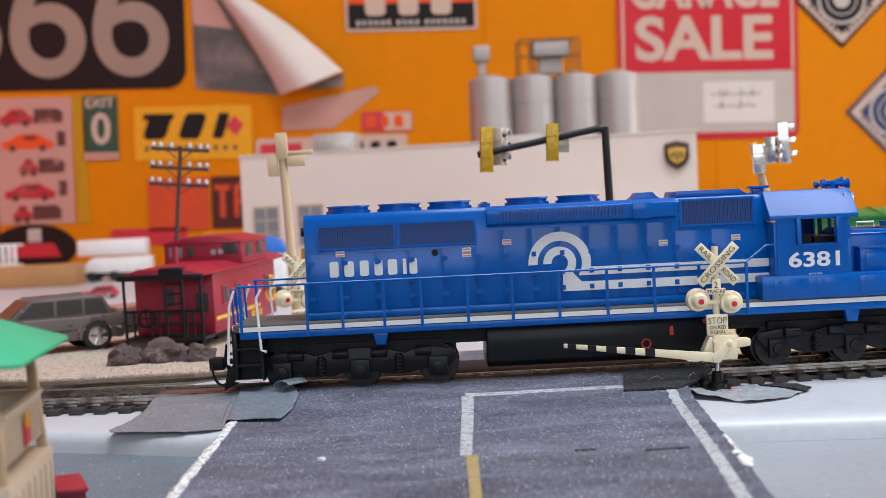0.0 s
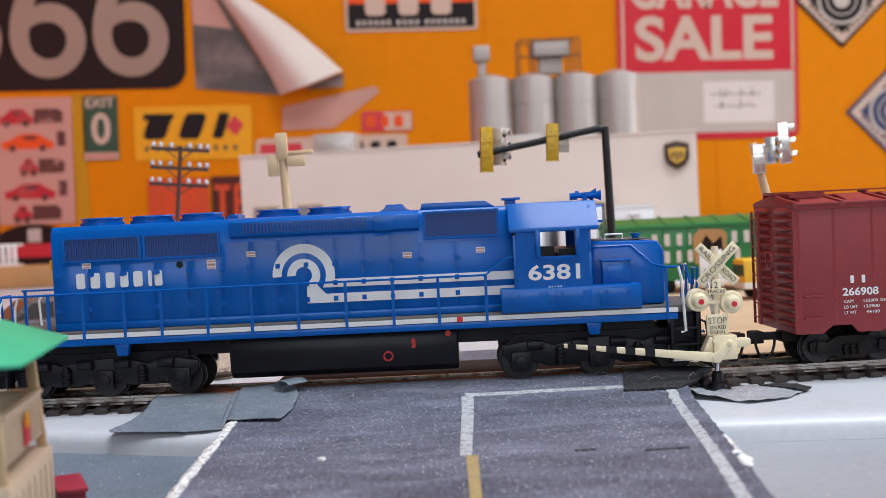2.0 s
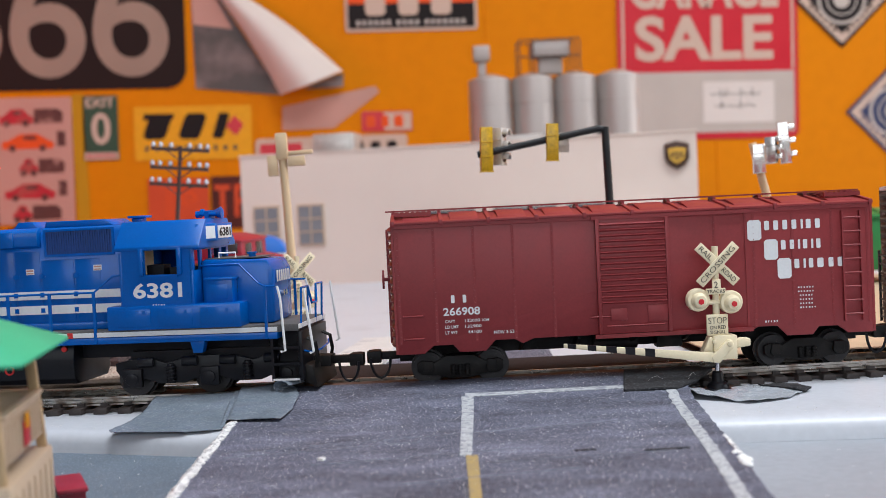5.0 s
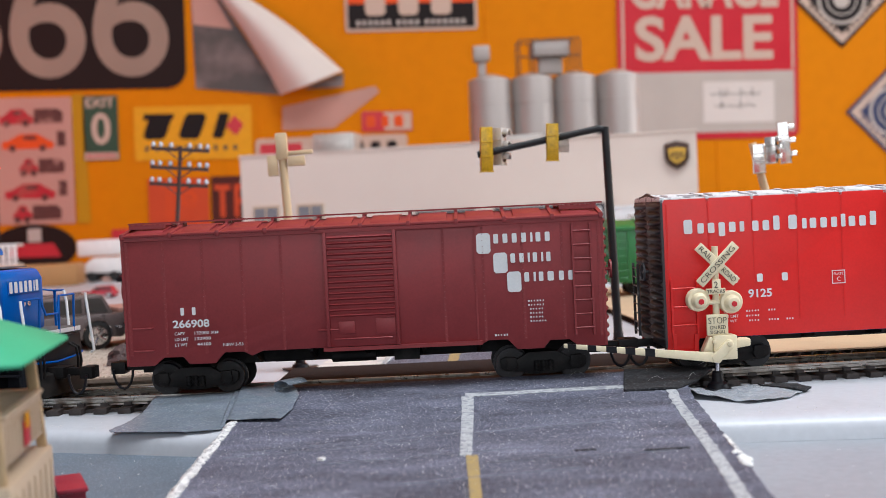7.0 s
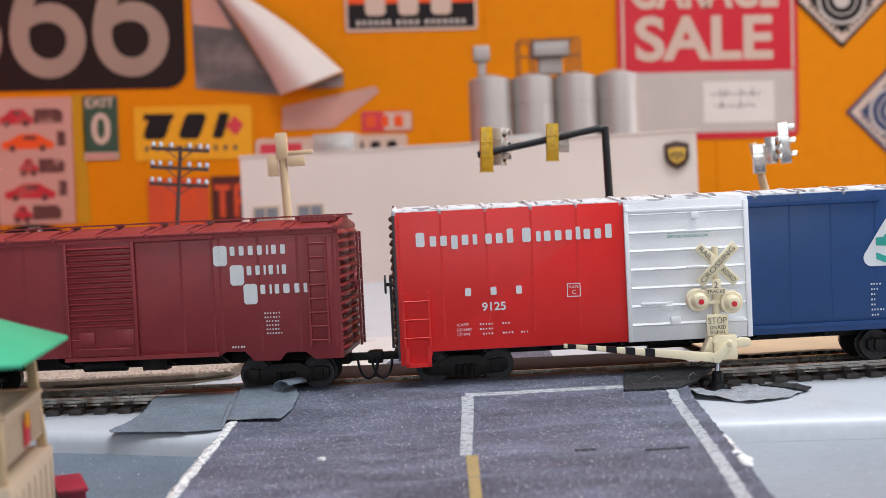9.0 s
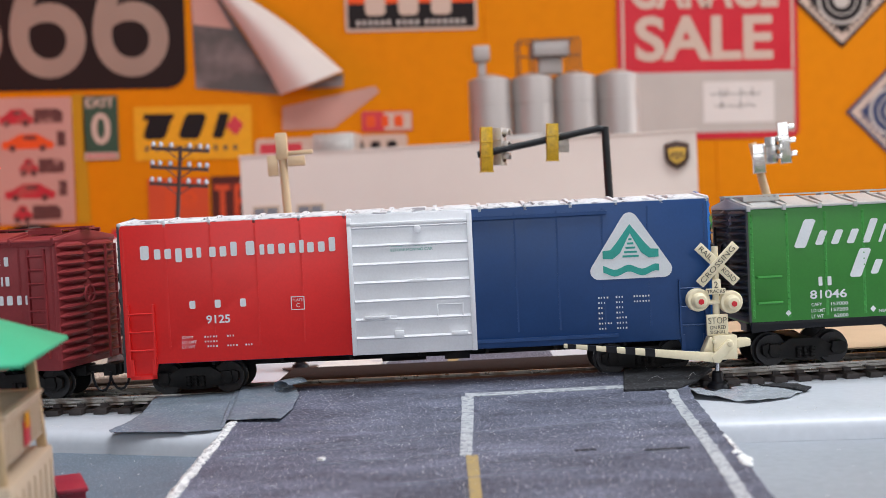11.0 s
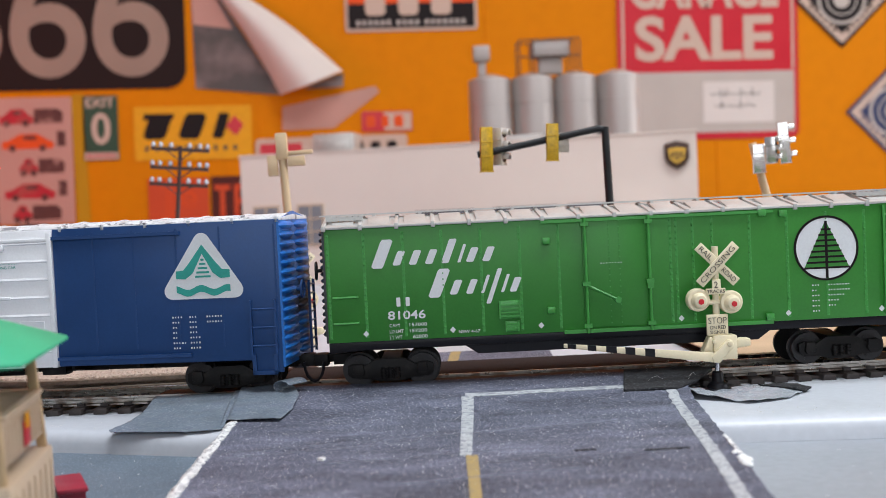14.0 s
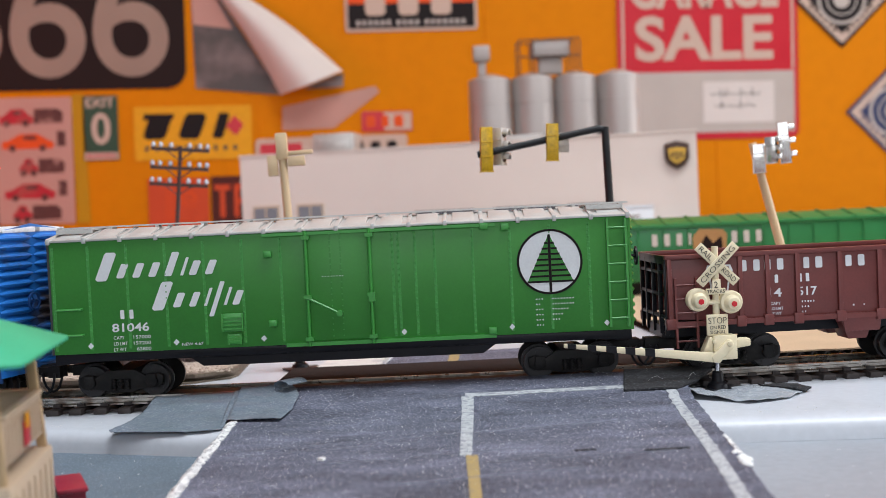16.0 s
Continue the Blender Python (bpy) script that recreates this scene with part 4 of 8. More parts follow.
near = crossing_signal(pose(0.0993, -0.0225, -0.0046, 0, 0, 0), "ivory plastic crossing signal with lowered striped gate")
far = copy_thing(near, pose(-0.0352, 0.078, -0.0046, 0, 0, 25))
for ob in list(far.children):
    if ob.name.startswith(("gate_arm", "black_stripes")):
        bpy.data.objects.remove(ob)
far["label"] = "ivory plastic crossing signal beyond the tracks"

# ---------------- locomotive ----------------


def loco_truck(parent, x, wheels):
    tr = new("truck")
    tr.parent = parent
    tr.matrix_basis = turn(x * MM, 0, 0)
    for s in (-1, 1):
        g = Geo()
        g.prism([(-30, 8.5), (-28, 6), (-20, 5.5), (-16, 4), (-8, 4), (-4, 5.5), (4, 5.5), (8, 4), (16, 4), (20, 5.5), (28, 6), (30, 8.5), (30, 11), (20, 12.5), (14, 10.5), (6, 12.5), (-6, 12.5), (-14, 10.5), (-20, 12.5), (-30, 11)], "y", s * 11.0, s * 12.8)
        for k in (-24.5, 0, 24.5):
            g.box(k - 3, k + 3, min(s * 12, s * 14.4), max(s * 12, s * 14.4), 3.2, 9.0)
            g.cyl((k, s * 12, 5.8), (k, s * 15.2, 5.8), 2.0, 12)
        for k in (-12.2, 12.2):
            for j in range(5):
                g.cyl((k, s * 13.8, 4.6 + j * 1.1), (k, s * 13.8, 5.2 + j * 1.1), 1.6, 10)
            g.cyl((k, s * 13.8, 4.4), (k, s * 13.8, 10.4), 1.1, 10)
        for k in (-20, -6, 6, 20):
            g.cyl((k - 2.5, s * 14.0, 11.0), (k + 2.5, s * 14.0, 11.0), 1.5, 10)
        part("side_frame", g, BLACK, tr, bevel=0.2)
    part("bolster", Geo().box(-26, 26, -9.5, 9.5, 8, 14), BLACK, tr)
    for k in (-24.5, 0, 24.5):
        wheels.append((wheelset(5.8, tr, k), 5.8, k))
    return tr


def slat_panel(x0, x1, z0, z1, y, parent, n, o, s=-1):
    """A framed louvre panel with upright slats on a side at y."""
    f = Geo(o)
    for a, b, c, d in ((x0, x1, z1 - 0.7, z1), (x0, x1, z0, z0 + 0.7), (x0, x0 + 0.7, z0 + 0.7, z1 - 0.7), (x1 - 0.7, x1, z0 + 0.7, z1 - 0.7)):
        f.box(a, b, min(y, y + s * 0.7), max(y, y + s * 0.7), c, d)
    frame_ob = part("louvre_frame", f, BLUE, parent)
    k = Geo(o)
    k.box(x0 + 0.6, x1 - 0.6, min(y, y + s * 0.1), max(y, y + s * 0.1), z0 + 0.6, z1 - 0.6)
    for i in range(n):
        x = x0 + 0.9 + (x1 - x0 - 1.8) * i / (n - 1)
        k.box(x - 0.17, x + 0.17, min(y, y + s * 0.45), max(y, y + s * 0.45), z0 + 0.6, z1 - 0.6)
    part("slats", k, BLUE_SHADE, frame_ob)


def locomotive():
    t = thing("diesel_locomotive", "blue model diesel locomotive with white wordmark and stripes", "locomotive")
    o = -68.5
    wheels = []
    # frame and walkway
    part("frame", Geo(o).box(-46, 171, -17.2, 17.2, 17.3, 19.4), BLUE, t, bevel=0.2)
    for s in (-1, 1):
        part("sill_stripe", Geo(o).box(-46, 171, min(s * 16.8, s * 17.35), max(s * 16.8, s * 17.35), 19.6, 21.0), WHITE_PRINT, t, "white sill stripe")
    part("walkway", Geo(o).box(-47, 172, -16.7, 16.7, 19.4, 21.6), WALKWAY, t, "grey walkway deck", bevel=0.15)
    part("centre_sill", Geo(o).box(-40, 165, -7, 7, 12, 17.3), BLACK, t)
    # long hood
    hp = [(-10.5, 21.6), (10.5, 21.6), (10.5, 52.6), (8.8, 54.8), (-8.8, 54.8), (-10.5, 52.6)]
    part("long_hood", Geo(o).prism(hp, "x", -25.3, 121), BLUE, t, bevel=0.35)
    for s in (-1, 1):
        y = s * 10.5
        slat_panel(-21.4, 3.6, 43.3, 51.2, y, t, 30, o, s)
        slat_panel(4.2, 28.8, 43.3, 51.2, y, t, 30, o, s)
        slat_panel(93.2, 117.0, 45.5, 54.2, y, t, 28, o, s)
        # access doors, each with latch and hinges
        xs = [-24, -13.5, -3, 7.5, 18, 28.5, 37.5, 46.5, 55.5, 64.5, 73.5, 82.5, 91.5, 103, 112]
        for a, b in zip(xs, xs[1:]):
            top = 42.3 if b < 30 else (47.4 if b < 93 else 44.4)
            d = part("hood_door", Geo(o).box(a + 0.25, b - 0.25, min(y, y + s * 0.22), max(y, y + s * 0.22), 24.4, top), BLUE, t, bevel=0.1)
            k = 0.62 if b > 44 else 0.8
            for z in (27.5, 32.5, 38.5):
                h = Geo(o).box(a - 0.5, a + 0.9, min(y, y + s * k), max(y, y + s * k), z, z + 1.5)
                h.box(a + 0.9, a + 1.6, min(y, y + s * k * 0.6), max(y, y + s * k * 0.6), z + 0.2, z + 1.3)
                part("hinge", h, BLUE, d)
        part("lower_ledge", Geo(o).box(-25, 118, min(y, y + s * 0.6), max(y, y + s * 0.6), 21.7, 24.0), BLUE, t, bevel=0.2)
        # blister with its grille
        b = part("brake_blister", Geo(o).prism([(y, 48.4), (y + s * 2.6, 49.2), (y + s * 2.6, 53.6), (y + s * 0.6, 54.9), (y - s * 2, 54.9)][::-s], "x", 32.2, 92), BLUE, t, bevel=0.2)
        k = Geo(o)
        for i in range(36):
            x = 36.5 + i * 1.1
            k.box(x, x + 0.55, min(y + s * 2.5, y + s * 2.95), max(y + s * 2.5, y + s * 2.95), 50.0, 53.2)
        part("intake_grille", k, BLUE_SHADE, b, "intake grille in a blue darkened for its shade")
        part("blister_box", Geo(o).box(78, 84, min(y + s * 2.6, y + s * 3.2), max(y + s * 2.6, y + s * 3.2), 48.9, 53.8), BLUE, b, bevel=0.15)
    # roof fittings
    for x in (-11.6, 4.9, 21.1, 46.2, 62.7):
        f = part("roof_fan", Geo(o).lathe((x, 0, 54.8), [(7.2, 0), (7.2, 0.9), (6.5, 1.0), (6.5, 1.9), (7.1, 2.0), (7.0, 2.4), (5.6, 2.5), (5.5, 1.8), (1.2, 1.7), (1.1, 2.3), (0.2, 2.4)], 28), BLUE, t)
        g = Geo(o)
        for k in range(8):
            a = math.pi * k / 8
            g.tube([(x - 5.6 * math.cos(a), -5.6 * math.sin(a), 57.0), (x + 5.6 * math.cos(a), 5.6 * math.sin(a), 57.0)], 0.16, 4)
        part("fan_guard", g, BLUE, f)
    part("exhaust_stack", Geo(o).prism([(79, 54.8), (89, 54.8), (87.5, 55.6), (86.4, 57.0), (81.6, 57.0), (80.5, 55.6)], "y", -5, 5), BLUE, t, bevel=0.2)
    part("radiator_hump", Geo(o).prism([(92.4, 54.8), (116.2, 54.8), (113, 56.8), (93, 56.8)], "y", -8.5, 8.5), BLUE, t, bevel=0.3)
    part("lifting_eye", Geo(o).box(30.5, 34, -6, 6, 54.8, 55.9).box(31.4, 33, -6.2, 6.2, 55.5, 56.4), BLUE, t)
    part("antenna_base", Geo(o).box(118.5, 124.5, -3, 3, 56.6, 57.4).box(119.5, 123, -2, 2, 55, 56.6), BLUE, t, bevel=0.15)
    # cab with real window openings
    cab = part("cab", Geo(o).box(121, 121.9, -17.3, 17.3, 21.6, 45.6).box(144.2, 145.1, -17.3, 17.3, 21.6, 39.5)
               .box(144.2, 145.1, -17.3, -15.2, 39.5, 46).box(144.2, 145.1, -10.4, -8.2, 39.5, 46).box(144.2, 145.1, 8.2, 10.4, 39.5, 46).box(144.2, 145.1, 15.2, 17.3, 39.5, 46).box(144.2, 145.1, -0.7, 0.7, 39.5, 46).box(144.2, 145.1, -17.3, 17.3, 45.6, 46.4)
               .box(122, 144.1, -16, 16, 21.6, 22.6), BLUE, t, bevel=0.15)
    for s in (-1, 1):
        a, b = sorted((s * 16.5, s * 17.4))
        w = Geo(o).box(121.9, 144.2, a, b, 21.6, 38.6).box(121.9, 144.2, a, b, 46.8, 47.4).box(121.9, 129.4, a, b, 38.6, 46.8).box(140.2, 144.2, a, b, 38.6, 46.8)
        part("side_wall", w, BLUE, cab)
        for x in (128.6, 141.0):
            part("window_vane", Geo(o).box(x - 0.7, x + 0.7, min(s * 17.4, s * 18.6), max(s * 17.4, s * 18.6), 38.4, 46.8), BLUE, cab, bevel=0.15)
        part("window_ledge", Geo(o).box(129.3, 140.3, min(s * 17.4, s * 18.0), max(s * 17.4, s * 18.0), 37.7, 38.3), BLUE, cab)
    rp = [(-17.8, 46.2), (17.8, 46.2), (17.8, 47.4), (10.5, 55.4), (-10.5, 55.4), (-17.8, 47.4)]
    part("cab_roof", Geo(o).prism(rp, "x", 119.8, 147.6), BLUE, cab, bevel=0.3)
    part("seat_and_desk", Geo(o).box(135.5, 143.8, -12, 12, 22.6, 40.5).box(128.5, 134, -13, -7, 22.6, 41.5), BLACK, cab)
    part("cab_lamp", Geo(o).box(122.2, 123, -6, 6, 38, 46), CREAM, cab)
    lettering("6381", 125.3, 31.3, -17.42, 4.8, WHITE_PRINT, t, 16.0, bold=0.024).matrix_basis = turn(o * MM, 0, 0)
    fine_print(131.5 + o, 28.8, -17.45, [[(0, 4.6)]], WHITE_PRINT, t)
    bx = part("battery_box", Geo(o).box(116.5, 160, -18.3, 18.3, 21.5, 29.0), BLUE, t, bevel=0.5)
    for s in (-1, 1):
        a, b = sorted((s * 18.3, s * 18.55))
        for x in (120, 133.5, 147):
            lid = part("box_lid", Geo(o).box(x, x + 11, a, b, 22.6, 28.0), BLUE, bx, bevel=0.1)
            part("latch", Geo(o).box(x + 1.6, x + 2.6, min(a, b + (s - 1) * 0.2), max(b, b + (s + 1) * 0.2), 26.4, 27.5).box(x + 8.4, x + 9.4, min(a, b + (s - 1) * 0.2), max(b, b + (s + 1) * 0.2), 26.4, 27.5), BLUE, lid)
    rv = Geo(o)
    for s in (-1, 1):
        for x in (122.6, 124.2, 143.2):
            for z in (30.2, 32.4, 34.6, 36.8, 39, 41.2, 43.4, 45.4):
                rv.box(x - 0.16, x + 0.16, min(s * 17.4, s * 17.6), max(s * 17.4, s * 17.6), z - 0.16, z + 0.16)
    part("cab_rivets", rv, BLUE, cab)
    nb = part("number_board", Geo(o).prism([(145, -13), (150.0, -8), (150.0, 8), (145, 13)], "z", 48.2, 53.8), BLUE, t, bevel=0.2)
    part("board_face", Geo(o).box(150.0, 150.2, -6.4, 6.4, 49.0, 53.0).prism([(146, -12.25), (149.8, -8.4), (149.8, -8.1), (146, -11.95)], "z", 49, 53), WHITE_PRINT, nb, "white number board face")
    lettering("6381", -5.4, 49.6, 0, 2.8, SIGN_INKY, nb, 10.8, bold=0.02).matrix_basis = turn((150.22 + o) * MM, 0, 0, 0, 0, 90)
    # horn
    g = Geo(o)
    for y, a, b, z in ((-2.2, 142.8, 150.4, 56.8), (0, 143.6, 149.2, 57.4), (2.2, 142.0, 148.4, 56.8)):
        g.cyl((a, y, z), (b - 2, y, z), 0.5, 8, 0.7).cyl((b - 2, y, z), (b, y, z), 0.7, 10, 1.8).cyl((a - 1.2, y, z), (a, y, z), 1.1, 8)
    g.box(144.6, 146, -3, 3, 55.4, 57.4)
    part("air_horn", g, BLUE, t)
    # short hood (nose)
    part("nose", Geo(o).prism([(145.1, 21.6), (168.6, 21.6), (168.6, 38.6), (166.8, 41.8), (145.1, 42.4)], "y", -10.5, 10.5), BLUE, t, bevel=1.3)
    part("nose_top", Geo(o).box(146, 164, -8.5, 8.5, 42.3, 42.6), WALKWAY, t)
    part("nose_hatch", Geo(o).box(148.4, 157.0, -15.8, -10.4, 28.8, 36.0).box(148.0, 157.4, -16.2, -10.4, 36.0, 36.8).box(150, 155.4, -16.1, -15.8, 30.2, 34.8), BLUE, t, bevel=0.2)
    part("nose_plate", Geo(o).box(168.6, 168.85, -8.2, 8.2, 34.0, 38.4), BLUE, t)
    bars([1.1, 1.1, 1.1, 1, 1.1, 0.4, 0.9], -7.5, 34.4, 0, 3.6, WHITE_PRINT, t, gap=0.2, width=15, fill=0.7, at=turn((168.9 + o) * MM, 0, 0, 0, 0, 90))
    part("headlight", Geo(o).cyl((168, -1.4, 30.6), (169.4, -1.4, 30.6), 0.9, 12).cyl((168, 1.4, 30.6), (169.4, 1.4, 30.6), 0.9, 12), CHROME, t, "twin headlight")
    part("sand_filler", Geo(o).cyl((160.5, -5, 42.4), (160.5, -5, 44), 1.2, 12).cyl((160.5, -5, 43.6), (160.5, -5, 44.2), 1.6, 12), BLUE, t)
    g = Geo(o)
    g.tube([(150.5, -8, 42.4), (150.5, -8, 44.2), (156, -8, 44.2), (156, -8, 42.4)], 0.3)
    part("nose_grab_iron", g, WHITE_PAINT, t, "white grab iron")
    # rear end face
    part("rear_light", Geo(o).cyl((-25.3, -2, 49.5), (-27, -2, 49.5), 1.5, 12).cyl((-25.3, 2, 49.5), (-27, 2, 49.5), 1.5, 12), BLACK, t)
    part("rear_number_board", Geo(o).box(-26.6, -25.3, -9, -5.4, 41.2, 44.4), SIGN_YELLOW, t, "yellow lit rear number board")
    # handrails
    posts = [-45.2, -24.8, -13.9, -1.0, 10.6, 25.0, 38.9, 53.4, 68.4, 83.1, 97.2, 112]
    for s in (-1, 1):
        y = s * 16.9
        for x in posts:
            p = Geo(o).box(x - 0.45, x + 0.45, min(y, y + s * 0.7), max(y, y + s * 0.7), 17.6, 33.6)
            part("stanchion", p, BLUE, t)
        r = Geo(o)
        r.tube([(-46.2, y, 33.6), (-24.8, y, 33.7), (112, y, 33.7), (118.5, y, 38.6), (120.8, y, 38.8)], 0.36)
        part("handrail", r, BLUE, t)
        r = Geo(o)
        r.tube([(145.4, s * 11.6, 40.6), (158, s * 11.6, 40.6), (164.5, s * 13, 34.4), (167.6, y, 33.6), (171.6, y, 33.6)], 0.36)
        part("handrail", r, BLUE, t)
        part("stanchion", Geo(o).box(167.3, 168.1, min(y, y + s * 0.7), max(y, y + s * 0.7), 17.6, 33.6), BLUE, t)
        for pts in ([(171.6, y, 33.6), (172.4, y, 30), (173.2, y, 13.5), (171.8, y, 13.2)], [(180.0, y, 32.6), (180.2, y, 30), (182.2, y, 13.0), (181, y, 12.6)],
                    [(-38.8, y, 32.8), (-40.4, y, 30), (-39.6, y, 13.8), (-38, y, 13.2)], [(-47.2, y, 32.6), (-48.8, y, 28), (-50, y, 10), (-48.8, y, 9.6)]):
            part("white_grab_rail", Geo(o).tube(pts, 0.45), WHITE_PAINT, t, "white painted step rail")
    for x, d in ((-48, -1), (177.5, 1)):
        # end platform, steps, pilot
        part("end_platform", Geo(o).box(min(x, x - d * 8), max(x, x - d * 8), -16.6, 16.6, 19.5, 21.7), WALKWAY, t, bevel=0.2)
        part("platform_edge", Geo(o).box(min(x, x + d * 0.35), max(x, x + d * 0.35), -16.2, 16.2, 20.2, 21.6), WHITE_PAINT, t, "white platform edge")
        part("lift_bar", Geo(o).tube([(x + d * 1.4, -15, 13.2), (x + d * 2.2, -12, 12.4), (x + d * 2.4, 0, 11.6), (x + d * 2.2, 12, 12.4), (x + d * 1.4, 15, 13.2)], 0.35), BLUE, t)
        for y in (-10.5, -8.8, 8.8, 10.5):
            part("brake_hose", Geo(o).tube([(x + d * 0.8, y, 16.5), (x + d * 3.4, y, 15.2), (x + d * 4.0, y, 11), (x + d * 3.2, y + 0.6, 7.2)], 0.4), DULL_BLACK, t)
        part("pilot", Geo(o).box(x - 0.8, x + 0.8, -15.5, 15.5, 4, 19.4), BLACK, t, bevel=0.3)
        part("plow", Geo(o).prism([(x, 3.2), (x + d * 4.5, 1.2), (x + d * 3.0, 8), (x, 9)][::d], "y", -13, 13), DULL_BLACK, t, bevel=0.3)
        for s in (-1, 1):
            st = Geo(o)
            a, b = sorted((s * 11, s * 17))
            for z in (4.2, 9.0, 14.0):
                part("step", Geo(o).box(min(x - d * 8.5, x), max(x - d * 8.5, x), a, b, z, z + 0.7), BLACK, t)
            st.box(x - d * 8.5 - 0.4, x - d * 8.5 + 0.4, a, b, 4.2, 19)
            st.box(min(x - d * 8.5, x), max(x - d * 8.5, x), min(s * 11, s * 11.6), max(s * 11, s * 11.6), 4.2, 19)
            part("step_well", st, BLACK, t)
            ed = Geo(o)
            ed.box(min(x - d * 8.5, x), max(x - d * 8.5, x), min(s * 16.8, s * 17.2), max(s * 16.8, s * 17.2), 4.3, 4.9)
            part("step_edge", ed, WHITE_PAINT, t, "white step edge")
        er = Geo(o)
        for y in (-13, -5, 5, 13):
            er.tube([(x, y, 20), (x + d * 0.6, y, 32.5)], 0.4)
        er.tube([(x + d * 0.6, -13, 32.5), (x + d * 0.6, -5, 32.5), (x + d * 1.2, -3, 27), (x + d * 1.2, 3, 27), (x + d * 0.6, 5, 32.5), (x + d * 0.6, 13, 32.5)], 0.4)
        part("end_rail", er, BLUE, t)
        coupler(t, x + o + (6.5 if d > 0 else 0), d)
    # tank and running gear
    tp = [(-13.2, 6.2), (-11, 4.2), (11, 4.2), (13.2, 6.2), (14, 12), (13, 17), (-13, 17), (-14, 12)]
    part("fuel_tank", Geo(o).prism(tp, "x", 30.5, 102.5), BLACK, t, "glossy black fuel tank", bevel=0.6)
    g = Geo(o)
    part("red_ring", g.ring((80.5, 9.5), 1.1, 1.6, -14.3, -13.8), RED_DOT, t, "small red painted ring")
    part("red_gauge", Geo(o).box(88, 89.2, -14.1, -13.6, 11.8, 14.6), RED_DOT, t)
    part("red_valve", Geo(o).cyl((99.5, -13.0, 15.8), (99.5, -14.0, 15.8), 0.95, 10), RED_DOT, t)
    part("red_plate", Geo(o).box(102.6, 104.4, -17.6, -17.3, 19.5, 21.2), RED_DOT, t)
    for x in (-2.5, 145):
        for s in (-1, 1):
            part("jacking_lug", Geo(o).prism([(x - 2.4, 17.4), (x + 2.4, 17.4), (x + 1.5, 13.6), (x - 1.5, 13.6)], "y", s * 13, s * 16.6), BLUE, t, bevel=0.2)
    # wordmark bars and emblem
    y = -10.75
    bars([5, 5.4, 5, 4.6, 5.2, 2.0, 4.4], -17.7 + o, 34.9, y, 4.9, WHITE_PRINT, t, gap=0.36, width=28.8, fill=0.66)
    e = Geo(o)
    c = (54.8, 36.0)
    e.ring(c, 7.0, 9.9, y - 0.18, y, -18, 182, 40)
    e.ring(c, 2.6, 5.2, y - 0.18, y, -60, 182, 36)
    e.prism([(61.9, 34.4), (121, 34.4), (121, 31.8), (60.6, 31.8)], "y", y - 0.24, y - 0.02)
    e.prism([(55.6, 27.0), (121, 27.0), (121, 29.8), (61.6, 29.8), (58.6, 33.0), (55.6, 33.0)], "y", y - 0.21, y - 0.01)
    part("emblem", e, WHITE_PRINT, t, "white wheel emblem with two stripes")
    for x, z in ((-15.6, 42.3), (24.2, 41.6), (24.2, 40.4), (86.4, 41.0), (109.5, 41.6), (37, 43.6)):
        lab = part("warning_label", Geo(o).box(x, x + 2.8, y - 0.08, y, z - 1.1, z + 0.7), WHITE_PRINT, t, "small white label with red bars")
        part("label_bars", Geo(o).box(x + 0.2, x + 2.6, y - 0.12, y - 0.08, z - 0.1, z + 0.4).box(x + 0.2, x + 2.6, y - 0.12, y - 0.08, z - 0.9, z - 0.5), PINK, lab)
    part("round_port", Geo(o).cyl((15.6, -10.5, 41.2), (15.6, -11.0, 41.2), 1.1, 14), BLACK, t)
    trucks = [loco_truck(t, -77.5, wheels), loco_truck(t, 77.5, wheels)]
    run_on_track(t, 68.5, 77.5, trucks, wheels)


locomotive()

# ---------------- freight cars ----------------
HW = 18.3


